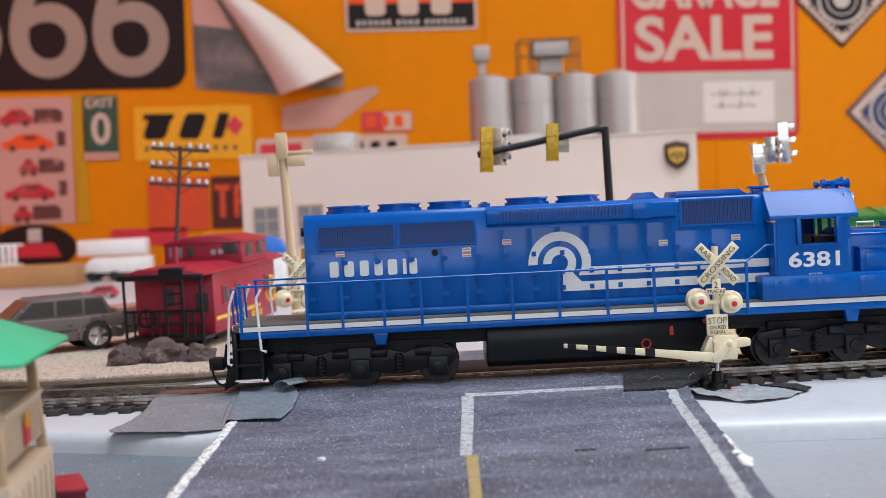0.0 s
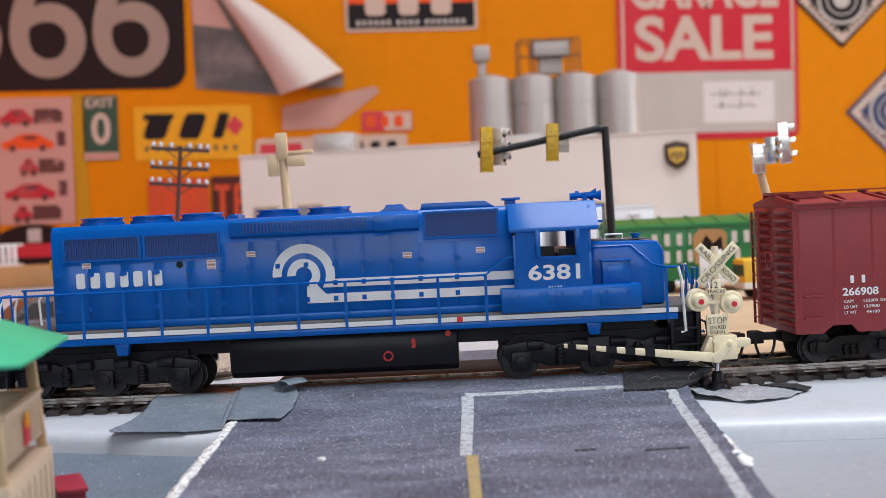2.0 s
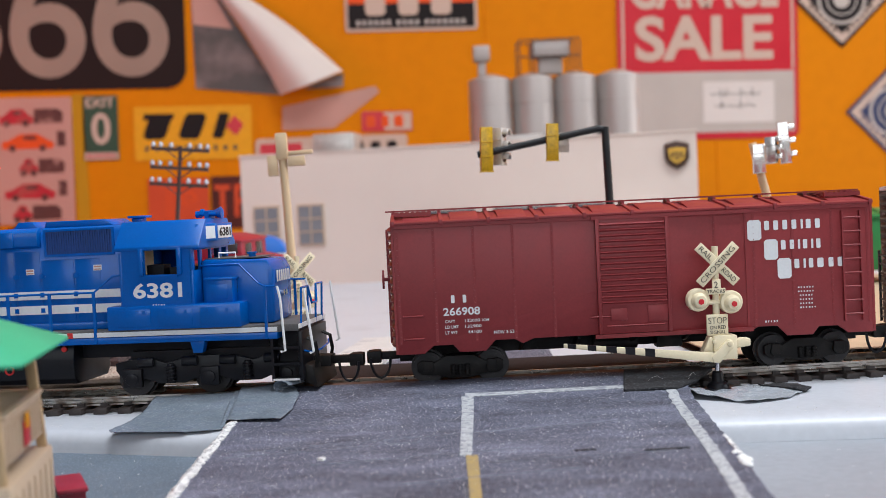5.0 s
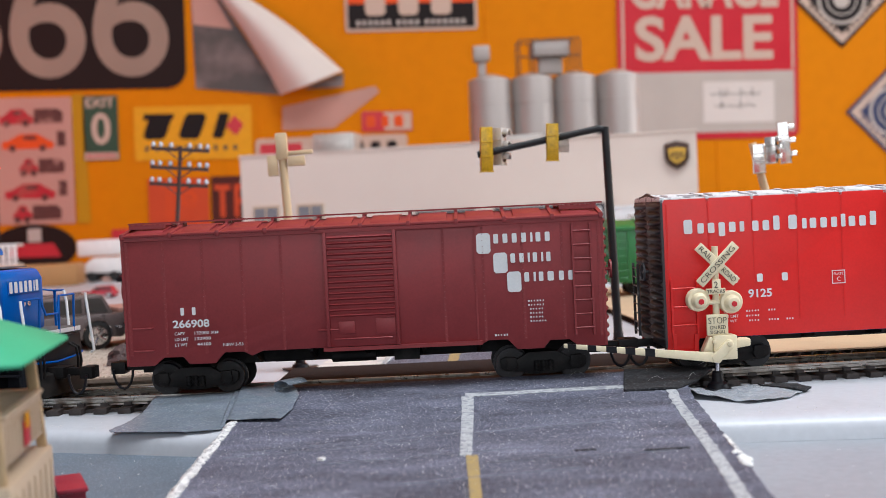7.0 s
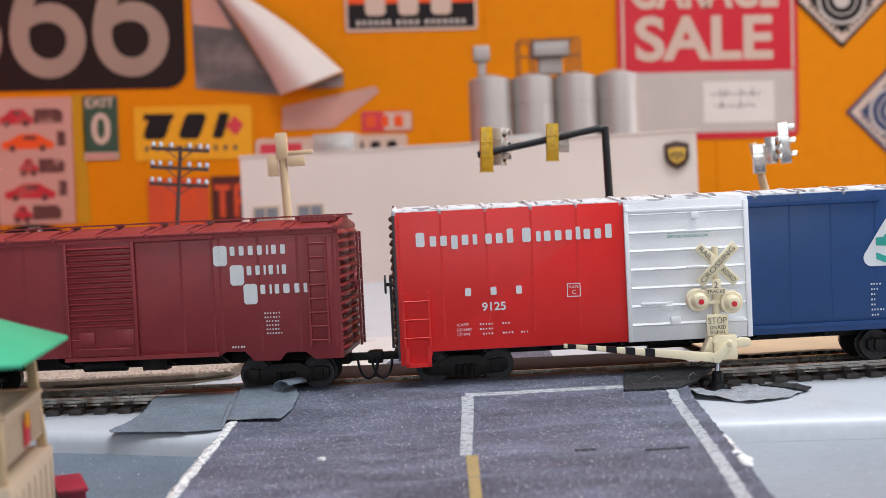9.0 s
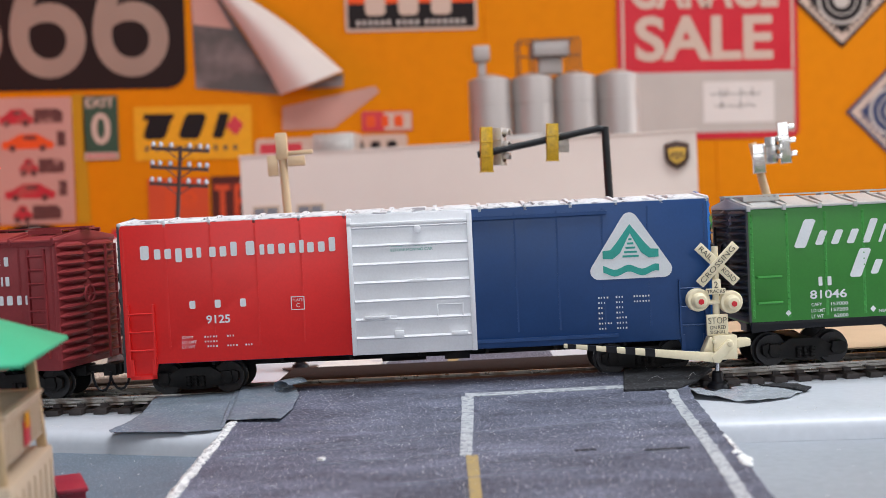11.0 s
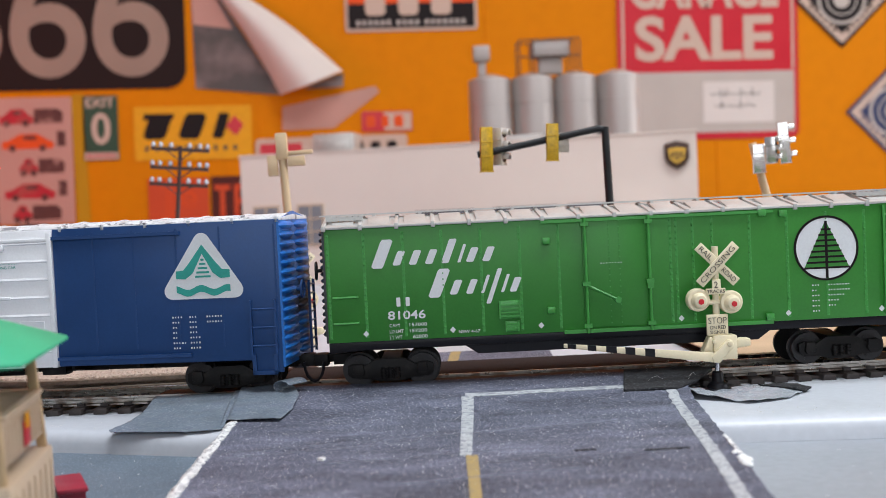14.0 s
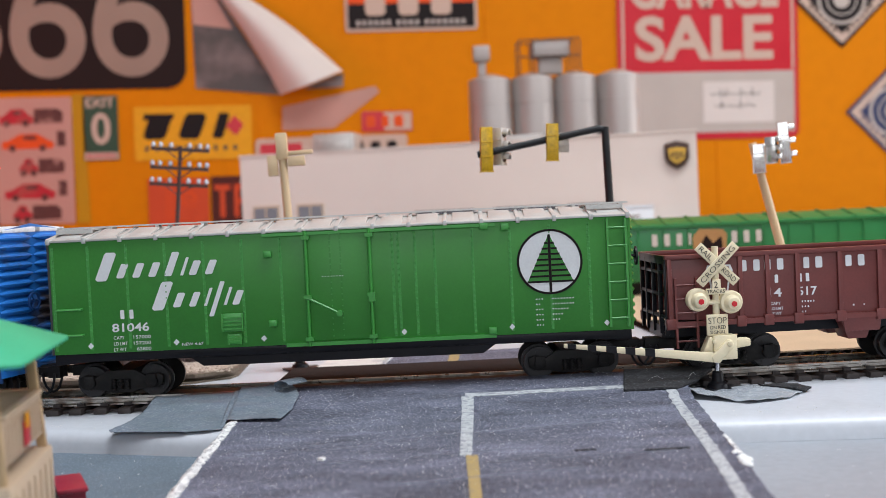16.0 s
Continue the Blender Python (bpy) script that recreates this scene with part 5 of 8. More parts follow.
def oxide_boxcar():
    t = thing("boxcar", "oxide red model boxcar with ribbed sliding door", "freight car", group="boxcars")
    L, zs, ze = 147.8, 11.2, 50.8
    h = L / 2
    wheels = []
    # body with the stepped lower edge of the side sills
    prof = [(-h, zs - 0.8), (-h + 8, zs - 0.8), (-h + 11, zs + 1.6), (-h + 17, zs + 1.6), (-h + 19, zs - 0.8), (-h + 27, zs - 0.8), (-h + 30, zs + 2.4), (-h + 36, zs + 2.4), (-h + 38.5, zs + 1), (-h + 42, zs + 2.4),
            (h - 42, zs + 2.4), (h - 38.5, zs + 1), (h - 36, zs + 2.4), (h - 30, zs + 2.4), (h - 27, zs - 0.8), (h - 19, zs - 0.8), (h - 17, zs + 1.6), (h - 11, zs + 1.6), (h - 8, zs - 0.8), (h, zs - 0.8), (h, ze), (-h, ze)]
    for s in (-1, 1):
        part("side_wall", Geo().prism(prof, "y", s * (HW - 0.9), s * HW), TUSCAN, t, bevel=0.15)
        part("eave_strip", Geo().box(-h, h, min(s * HW, s * (HW + 0.5)), max(s * HW, s * (HW + 0.5)), ze - 1.6, ze), TUSCAN, t)
    part("interior", Geo().box(-h + 0.6, h - 0.6, -HW + 0.9, HW - 0.9, zs + 2.4, ze), TUSCAN, t)
    for s in (-1, 1):
        corrugated_end(t, s * h, s, HW, zs - 0.6, ze, TUSCAN, 14)
        end_fittings(t, s * h, s, TUSCAN, zs, ze - 2)
        coupler(t, s * h, s)
    roof_ribbed(t, L, ze, HW, TUSCAN, 10)
    running_board(t, L, ze + 3.6, TUSCAN)
    seams = [-h + 1.0] + [-h + 12.2 * k for k in range(1, 5)] + [h - 12.2 * k for k in range(1, 5)] + [h - 1.0]
    rivets(t, seams, zs + 2.8, ze - 2.4, HW, TUSCAN, 1.9, 0.18)
    for s in (-1, 1):
        y = s * HW
        d = part("sliding_door", Geo().box(-11.8, 10.8, min(y, y + s * 1.0), max(y, y + s * 1.0), zs + 2.6, ze - 1.6), TUSCAN, t, bevel=0.15)
        for i in range(15):
            z = zs + 11.8 + i * 1.72
            part("door_rib", Geo().prism([(y + s * 1.0, z), (y + s * 1.75, z + 0.5), (y + s * 1.0, z + 1.0)][::s], "x", -10.6, 9.6), TUSCAN, d)
        q = Geo()
        for x in (-11.8, 9.7):
            q.box(x, x + 1.1, min(y, y + s * 1.6), max(y, y + s * 1.6), zs + 2.6, ze - 1.6)
        q.box(-8, -3, min(y, y + s * 1.5), max(y, y + s * 1.5), zs + 6.6, zs + 10.4).box(3.5, 9.6, min(y, y + s * 1.4), max(y, y + s * 1.4), zs + 6, zs + 11)
        q.tube([(-9.5, y + s * 1.5, zs + 5), (8.6, y + s * 1.5, zs + 5)], 0.3).tube([(-14.5, y + s * 1.2, zs + 8), (-7, y + s * 1.2, zs + 8)], 0.3)
        pieces("door_fitting", q, TUSCAN, d, bevel=0.1)
        tr = Geo().box(-13, 36, min(y, y + s * 1.3), max(y, y + s * 1.3), ze - 1.7, ze - 0.6).box(-13, 36, min(y, y + s * 1.4), max(y, y + s * 1.4), zs + 1.3, zs + 2.5)
        tr.box(34.6, 35.2, min(y, y + s * 0.35), max(y, y + s * 0.35), zs + 2.5, ze - 1.7)
        part("door_track", tr, TUSCAN, t)
        ladder(t, 65.0 if s < 0 else -70.6, 70.6 if s < 0 else -65.0, zs + 3, ze - 2.5, 8, y, TUSCAN, s)
        for z in (zs + 4, zs + 11):
            part("grab_iron", Geo().tube([(-h + 2, y, z), (-h + 2, y + s * 1.0, z), (-h + 8, y + s * 1.0, z), (-h + 8, y, z)], 0.28), TUSCAN, t)
    underframe(t, L - 4, zs - 4, zs + 2.4, DULL_BLACK)
    y = -HW - 0.12
    # wordmark as bars: a tall first sign, then lower ones, three lines
    for x, z, ws in ((35.5, 40.4, [1.1, 1.1, 1.1, 1.1, 0.5, 1.1, 1.1]), (40.5, 34.2, [1.1, 1, 0.5, 1, 0.5, 1]), (44.5, 28.2, [1.1, 0.5, 1, 1.4, 1.1, 1.1])):
        bars([1], x, z, y, 6.3, WHITE_PRINT, t, width=6.0, fill=0.72)
        bars(ws, x + 5.3, z + 3.0, y, 2.9, WHITE_PRINT, t, gap=0.28, width=sum(ws) * 2.55, fill=0.66)
    bars([1, -0.4, 1], -57.0, 25.7, y, 2.4, WHITE_PRINT, t, gap=0.3, width=5.4, fill=0.6)
    lettering("266908", -59.6, 21.8, y, 2.5, WHITE_PRINT, t, 11.4, bold=0.02)
    small_lines([[(0, "CAPY", 3.2), (6.2, "132000 XM", 7.4)], [(0, "LD LMT", 4.2), (6.2, "132900", 5)], [(0, "LT WT", 3.8), (6.9, "44100", 4.3)]], -59.2, 19.6, y, 1.75, 0.95, WHITE_PRINT, t)
    small_lines([[(0, "NEW 3-53", 6.2)]], -44.2, 15.6, y, 1, 0.95, WHITE_PRINT, t)
    fine_print(50.6, 25.0, y, [[(0, 6)], [(0, 6.2)], [(0.5, 5)], [(0.5, 5)], [(0.5, 5)], [(0.5, 5.4)]], WHITE_PRINT, t, 1.25, 0.7)
    fine_print(40, 14.8, y, [[(0, 4.6)]], WHITE_PRINT, t)
    trucks = [freight_truck(t, -54.6, wheels), freight_truck(t, 54.6, wheels)]
    run_on_track(t, 281.0, 54.6, trucks, wheels)


oxide_boxcar()


def tricolour_boxcar():
    t = thing("boxcar", "red, white and blue model boxcar with rounded triangle emblem", "freight car", group="boxcars")
    L, zs, ze = 181.6, 9.6, 54.2
    h = L / 2
    wheels = []
    a, b = -20.2, 18.4
    for x0, x1, m, label in ((-h, a, CAR_RED, "red painted side"), (b, h, CAR_NAVY, "navy blue painted side")):
        for s in (-1, 1):
            lo = zs + 1.4
            end = [(x0, zs - 2.6), (x0 + 9, zs - 2.6), (x0 + 10, lo), (x1, lo)] if x0 < 0 else [(x0, lo), (x1 - 10, lo), (x1 - 9, zs - 2.6), (x1, zs - 2.6)]
            part("side_wall", Geo().prism(end + [(x1, ze), (x0, ze)], "y", s * (HW - 0.9), s * HW), m, t, label, bevel=0.12)
    part("interior", Geo().box(-h + 0.6, h - 0.6, -HW + 1, HW - 1, zs + 1.2, ze), CAR_NAVY, t)
    for s in (-1, 1):
        y = s * HW
        d = part("plug_door", Geo().box(a, b, min(y - s * 0.9, y + s * 0.5), max(y - s * 0.9, y + s * 0.5), zs + 1.2, ze), CAR_WHITE, t, "white plug door with horizontal ribs", bevel=0.15)
        g = Geo()
        for i in range(7):
            z = zs + 5.8 + i * 5.7
            part("door_rib", Geo().prism([(y + s * 0.5, z), (y + s * 1.2, z + 0.5), (y + s * 0.5, z + 1.1)][::s], "x", a + 1.5, b - 1.5), CAR_WHITE, d)
        g.box(a, a + 1.3, min(y, y + s * 1.1), max(y, y + s * 1.1), zs + 1.2, ze - 1).box(b - 1.6, b, min(y, y + s * 1.3), max(y, y + s * 1.3), zs + 1.2, ze - 1).box(a, b, min(y, y + s * 1.1), max(y, y + s * 1.1), ze - 3.6, ze - 2.6)
        part("door_frame", g, CAR_WHITE, d, bevel=0.12)
        q = Geo()
        q.cyl((1.5, y, ze - 5.2), (1.5, y + s * 2, ze - 5.2), 1.2, 12).box(-1.5, 4, min(y, y + s * 1.5), max(y, y + s * 1.5), ze - 21.5, ze - 20.7)
        q.box(6.4, 6.8, min(y, y + s * 0.95), max(y, y + s * 0.95), zs + 11, zs + 16).box(14.2, 14.6, min(y, y + s * 0.95), max(y, y + s * 0.95), zs + 11, zs + 16).box(6.8, 14.2, min(y, y + s * 0.95), max(y, y + s * 0.95), zs + 11, zs + 11.4).box(6.8, 14.2, min(y, y + s * 0.95), max(y, y + s * 0.95), zs + 15.6, zs + 16).box(-10, -6, min(y, y + s * 0.9), max(y, y + s * 0.9), zs + 10.6, zs + 13.2)
        q.box(-16, -8, min(y, y + s * 1.5), max(y, y + s * 1.5), zs + 12.4, zs + 13.2).box(-7, -4, min(y, y + s * 1.7), max(y, y + s * 1.7), zs + 6, zs + 8.4).box(10.6, 15.8, min(y, y + s * 1.7), max(y, y + s * 1.7), zs + 6.2, zs + 7.4)
        pieces("door_fitting", q, CAR_WHITE, d, bevel=0.15)
        part("door_rail", Geo().box(b, 62, min(y, y + s * 1.1), max(y, y + s * 1.1), zs + 3.2, zs + 4.2), CAR_NAVY, t)
        part("door_rail", Geo().box(b, 60, min(y, y + s * 1.1), max(y, y + s * 1.1), ze - 3.4, ze - 2.3), CAR_NAVY, t)
        for x in (-h + 5.5, h - 5.5):
            m = CAR_RED if x < 0 else CAR_NAVY
            ladder(t, x - 3.9, x + 3.9, zs + 3, zs + 20, 3, y, m, s)
            part("step_box", Geo().box(x - 4, x - 2.8, min(y, y + s * 0.7), max(y, y + s * 0.7), zs - 3.2, zs + 3).box(x + 2.8, x + 4, min(y, y + s * 0.7), max(y, y + s * 0.7), zs - 3.2, zs + 3).box(x - 4, x + 4, min(y, y + s * 0.7), max(y, y + s * 0.7), zs - 3.2, zs - 2), m, t)
    for x in (-h + 1, -h + 14, -h + 28, -h + 42, -h + 56):
        for s in (-1, 1):
            part("panel_seam", Geo().box(x - 0.3, x + 0.3, min(s * HW, s * (HW + 0.1)), max(s * HW, s * (HW + 0.1)), zs + 6, ze - 1.5), CAR_RED, t)
    for x in (b + 13, b + 26, b + 40, b + 54, h - 1):
        for s in (-1, 1):
            part("panel_seam", Geo().box(x - 0.3, x + 0.3, min(s * HW, s * (HW + 0.1)), max(s * HW, s * (HW + 0.1)), zs + 6, ze - 1.5), CAR_NAVY, t)
    corrugated_end(t, -h, -1, HW, zs - 1, ze, BLACK_END, 17, "black corrugated end with pale flecks")
    corrugated_end(t, h, 1, HW, zs - 1, ze, CAR_NAVY_LIT, 15, "navy corrugated end, side light put into a brighter blue, with soot")
    end_fittings(t, -h, -1, BLACK_END, zs, zs + 24)
    end_fittings(t, h, 1, CAR_NAVY, zs, zs + 24)
    for s in (-1, 1):
        coupler(t, s * h, s)
    roof_ribbed(t, L, ze, HW - 0.6, WALK_WHITE, 13, 1.4, 0.4)
    underframe(t, L - 6, zs - 3, zs + 1.2, DULL_BLACK)
    y = -HW - 0.14
    # name as bars: six, three and nine signs
    x0, w = -84.5, 61.4
    bars([3.4, 2.5, 2.6, 2.5, 2.6, 1.8, -1.0, 2.5, 2.6, 2.5, -1.0, 3.4, 1.8, 2.6, 2.6, 2.4, 1.8, 2.6, 2.6, 2.5], x0, 43.4, y, 4.4, WHITE_PRINT, t, gap=0.3, width=w, fill=0.68,
         tops=[1, 0.72, 0.72, 0.72, 0.72, 0.72, 1, 0.72, 0.72, 1, 1, 1, 0.72, 0.72, 0.72, 0.72, 0.9, 0.72, 0.72, 1], lows=[0, 0, 0, -0.26] + [0] * 16)
    bars([1, -1.6, 1, -1.6, 1], -70.1, 27.6, y, 2.5, WHITE_PRINT, t, gap=0.3, width=18.2)
    lettering("9125", -65.1, 22.8, y, 2.6, WHITE_PRINT, t, 7.4, bold=0.02)
    small_lines([[(0, "CAPY", 3.6)], [(0, "LD LMT", 4.6)], [(0, "LT WT", 4.0)]], -73, 18.4, y, 1.5, 0.85, WHITE_PRINT, t)
    fine_print(-66, 18.5, y, [[(0, 5), (7, 3)], [(0, 5)], [(0.8, 4), (7, 4), (12.6, 3)]], WHITE_PRINT, t, 1.5, 0.8)
    sq = Geo()
    for q in ((-38.6, -34.4, 25.8, 26.05), (-38.6, -34.4, 29.75, 30.0), (-38.6, -38.35, 25.8, 30.0), (-34.65, -34.4, 25.8, 30.0)):
        sq.box(q[0], q[1], y - 0.08, y, q[2], q[3])
    mark = part("plate_mark", sq, WHITE_PRINT, t)
    lettering("PLATE", -38.0, 28.5, y, 0.75, WHITE_PRINT, mark, 3.0, name="small_print", depth=0.06)
    lettering("C", -37.0, 26.6, y, 1.3, WHITE_PRINT, mark, 1.1, name="small_print", depth=0.06)
    for text, z, w in (("CLOSE AND LOCK DOOR", 43.8, 14.0), ("BEFORE MOVING CAR", 42.4, 13.0)):
        lettering(text, -7.0, z, -HW - 0.52, 0.85, TEAL, t, w, name="small_print", depth=0.06)
    # emblem: rounded white triangle with a teal peak, bars and waves
    cx = 66.8
    tri = []
    for px, pz, r, a0, a1 in ((cx, 48.4, 2.6, 30, 150), (cx - 10.0, 33.2, 2.6, 150, 270), (cx + 10.0, 33.2, 2.6, 270, 390)):
        for k in range(7):
            an = radians(a0 + (a1 - a0) * k / 6)
            tri.append((px + r * math.cos(an), pz + r * math.sin(an)))
    part("emblem", Geo().prism(tri, "y", y - 0.12, y), WHITE_PRINT, t, "white rounded triangle emblem")
    g = Geo()
    for s in (-1, 1):
        pts = [(0, 47.4), (0, 44.6), (-3.2, 38.6), (-5.6, 36.8), (-8.6, 37.0), (-8.6, 39.4), (-6.2, 39.6), (-4.4, 41.6)]
        pts = [(cx - s * q[0] * -1, q[1]) for q in pts]
        g.prism(pts if s > 0 else pts[::-1], "y", y - 0.24, y - 0.12)
    wave = [(cx - 8.6 + i * 1.075, 34.2 + 0.7 * math.sin(i * 0.8 + 2)) for i in range(17)]
    g.prism([(x, z - 2.1) for x, z in wave] + wave[::-1], "y", y - 0.24, y - 0.12)
    for i in range(5):
        g.box(cx - 0.5 - i * 0.5, cx + 0.5 + i * 0.5, y - 0.24, y - 0.12, 42.4 - i * 1.3, 43.0 - i * 1.3)
    part("emblem_mark", g, TEAL, t, "teal peak and wave mark")
    fine_print(56.2, 24.8, y, [[(0, 4), (5.5, 3), (11, 6)], [(0, 3), (5.5, 3), (11, 6)], [(0, 2.4), (5.5, 3.4)], [(0, 2.4), (5.5, 3)], [(0, 2.4), (5.5, 4)], [(0, 4.6), (5.5, 4)], [(0, 3), (5.5, 4)]], WHITE_PRINT, t, 1.6, 0.8)
    trucks = [freight_truck(t, -70.5, wheels), freight_truck(t, 70.5, wheels)]
    run_on_track(t, 461.4, 70.5, trucks, wheels)


tricolour_boxcar()


def green_boxcar():
    t = thing("boxcar", "leaf green model boxcar with silver roof and tree emblem", "freight car", group="boxcars")
    L, zs, ze = 179.5, 15.0, 50.4
    h = L / 2
    wheels = []
    for s in (-1, 1):
        part("side_wall", Geo().box(-h, h, min(s * (HW - 0.9), s * HW), max(s * (HW - 0.9), s * HW), zs, ze), CAR_GREEN, t, bevel=0.15)
        part("side_sill", Geo().prism([(-h, zs), (-h, zs - 3.4), (-h + 12, zs - 2.6), (h - 12, zs - 2.6), (h, zs - 3.4), (h, zs)], "y", s * (HW - 1.6), s * (HW - 0.5)), BLACK, t, "black side sill", bevel=0.2)
        part("centre_skirt", Geo().prism([(-h + 38, zs), (-h + 46, zs - 5.6), (h - 46, zs - 5.6), (h - 38, zs)], "y", s * (HW - 3.4), s * (HW - 2.0)), BLACK, t)
    part("interior", Geo().box(-h + 0.6, h - 0.6, -HW + 1, HW - 1, zs - 1, ze), CAR_GREEN, t)
    corrugated_end(t, -h, -1, HW, zs, ze, BLACK_END, 16, "black corrugated end")
    corrugated_end(t, h, 1, HW, zs, ze, CAR_GREEN, 14)
    end_fittings(t, -h, -1, BLACK, zs, ze - 6)
    end_fittings(t, h, 1, BLACK, zs, ze - 6)
    for s in (-1, 1):
        coupler(t, s * h, s)
    roof_ribbed(t, L, ze, HW, SILVER_ROOF, 16, 2.8)
    running_board(t, L, ze + 3.6, SILVER_ROOF, 2.6)
    seams = [-h + 0.9] + [-h + 12.0 * k for k in range(1, 7)] + [17, 18.8, 24, 30, h - 48, h - 36.4, h - 24.2, h - 12.2, h - 0.9]
    rivets(t, seams, zs + 1.6, ze - 2.4, HW, CAR_GREEN_TRIM_GLINT, 1.75, 0.4)
    for s in (-1, 1):
        y = s * HW
        d = part("plug_door", Geo().box(-10.4, 9.5, min(y, y + s * 0.6), max(y, y + s * 0.6), zs + 1, ze - 1.4), CAR_GREEN, t, bevel=0.12)
        g = Geo()
        for x in (-9.6, 10.1):
            g.cyl((x, y + s * 1.3, zs - 0.6), (x, y + s * 1.3, ze - 0.4), 0.5, 8)
            for z in (zs + 1, zs + 14, ze - 3):
                g.box(x - 1.2, x + 1.2, min(y, y + s * 1.9), max(y, y + s * 1.9), z, z + 1.2)
        g.tube([(-9.6, y + s * 1.5, zs + 14.2), (0.0, y + s * 1.5, zs + 9.2)], 0.42).cyl((0, y, zs + 9.2), (0, y + s * 2, zs + 9.2), 1.0, 10)
        g.box(9.2, 11.2, min(y, y + s * 1.8), max(y, y + s * 1.8), zs + 12.4, zs + 14.4)
        pieces("door_fitting", g, CAR_GREEN_TRIM_GLINT, d)
        g = Geo()
        for x in (-2.2, 1.0):
            for i in range(18):
                g.cyl((x, y + s * 0.6, zs + 2.2 + i * 1.85), (x, y + s * 0.85, zs + 2.2 + i * 1.85), 0.24, 5, 0.12)
        tagged(part("rivet_seams", g, CAR_GREEN_TRIM_GLINT, d), kind="stuff")
        part("door_rail", Geo().box(-23, 49, min(y, y + s * 1.1), max(y, y + s * 1.1), ze - 1.6, ze - 0.7), CAR_GREEN_TRIM_GLINT, t)
        part("door_rail", Geo().box(-17, 48, min(y, y + s * 1.0), max(y, y + s * 1.0), zs - 0.6, zs + 0.5), CAR_GREEN_TRIM_GLINT, t)
        for x, z in ((-21.5, ze - 8), (-20.8, zs + 6), (45.5, ze - 2.5), (47, zs + 0.6), (52, ze - 3)):
            part("bracket", Geo().box(x - 1.2, x + 1.2, min(y, y + s * 1.6), max(y, y + s * 1.6), z, z + 2), CAR_GREEN_TRIM_GLINT, t, bevel=0.2)
        for z in (zs + 6, zs + 14):
            g = Geo().tube([(-h + 2, y, z), (-h + 2, y + s * 1.4, z), (-h + 9.5, y + s * 1.4, z), (-h + 9.5, y, z)], 0.36)
            part("grab_iron", g, CAR_GREEN_TRIM_GLINT, t)
        ladder(t, h - 6.4 if s < 0 else -h + 0.8, h - 0.8 if s < 0 else -h + 6.4, zs + 1, ze - 1, 6, y, CAR_GREEN_TRIM_GLINT, s)
        for x0, x1, z0, z1 in ((-36.9, -30.1, zs + 5.0, zs + 10.6), (-35.2, -30.8, zs + 1.0, zs + 4.2)):
            g = Geo()
            g.box(x0, x1, min(y, y + s * 0.7), max(y, y + s * 0.7), z0, z1)
            hatch = part("side_hatch", g, CAR_GREEN_TRIM_GLINT, t, bevel=0.08)
            for i in range(4):
                z = z0 + 0.6 + i * (z1 - z0 - 1) / 4
                part("slat", Geo().box(x0 + 0.5, x1 - 0.5, min(y, y + s * 1.1), max(y, y + s * 1.1), z, z + 0.5), CAR_GREEN_TRIM_GLINT, hatch)
            for q in (x0, x1 - 0.5):
                part("hatch_edge", Geo().box(q, q + 0.5, min(y, y + s * 1.2), max(y, y + s * 1.2), z0, z1), CAR_GREEN_TRIM_GLINT, hatch)
    underframe(t, L - 6, zs - 5.5, zs - 0.5, BLACK)
    y = -HW - 0.16
    # script name as slanted bars of the signs' own heights
    for x, z, w, ws, tops, lows in ((-75.6, 37.4, 31.5, [1, 1, 1, 1, 0.4, 1, 1], [0.6, 0.6, 0.6, 1, 0.75, 0.6, 0.6], [0] * 7),
                                    (-58.4, 27.6, 22.0, [1, 0.9, 0.4, 0.6, 0.4, 0.9], [0.6, 0.6, 0.75, 1, 0.75, 0.6], [0, 0, 0, -0.45, 0, 0])):
        bars([1], x, z, y, 8.8, WHITE_PRINT, t, slant=0.36, width=7.2, fill=0.52)
        bars(ws, x + 6.6, z + 0.7, y, 7.4, WHITE_PRINT, t, gap=0.3, slant=0.36, width=w, tops=tops, lows=lows, fill=0.62)
    bars([1, 1], -68.4, 25.4, y, 2.8, WHITE_PRINT, t, gap=0.4, width=4.9, fill=0.6)
    lettering("81046", -71.2, 21.4, y, 2.7, WHITE_PRINT, t, 11.6, bold=0.016)
    small_lines([[(0, "CAPY", 3.4), (6.2, "157000", 5.4)], [(0, "LD LMT", 4.3), (6.2, "157200", 5.4)], [(0, "LT WT", 3.8), (7.1, "62800", 4.5)]], -70.9, 19.1, y, 1.85, 1.05, WHITE_PRINT, t)
    small_lines([[(0, "NEW 4-67", 6.6)]], -49.6, 16.2, y, 1, 0.95, WHITE_PRINT, t)
    fine_print(-5, 35.6, y - 0.6, [[(0, 8)]], WHITE_PRINT, t, 1.8, 0.4)
    fine_print(60.6, 25.4, y, [[(0, 3), (5, 8)], [(0, 2), (5, 8)], [(0, 3), (5, 6)], [(0, 3), (5, 4)], [(0, 3), (5, 3)], [(0, 3)]], WHITE_PRINT, t, 1.6, 0.6)
    for x in (-h + 11.6, -h + 38.4, -24, 19.6, 53.0, 82.2):
        part("diamond_mark", Geo().prism([(x - 0.9, 17.4), (x, 16.4), (x + 0.9, 17.4), (x, 18.4)], "y", y - 0.05, y + 0.1), WHITE_PRINT, t)
    # round emblem with a plain tree shape
    c = (65.4, 37.0)
    part("emblem_disc", Geo().cyl((c[0], y + 0.1, c[1]), (c[0], y - 0.08, c[1]), 9.7, 48), WHITE_PRINT, t, "white round emblem")
    g = Geo().ring(c, 9.4, 10.1, y - 0.2, y, 0, 360, 56)
    part("emblem_rim", g, SIGN_INKY, t, "thin black ring")
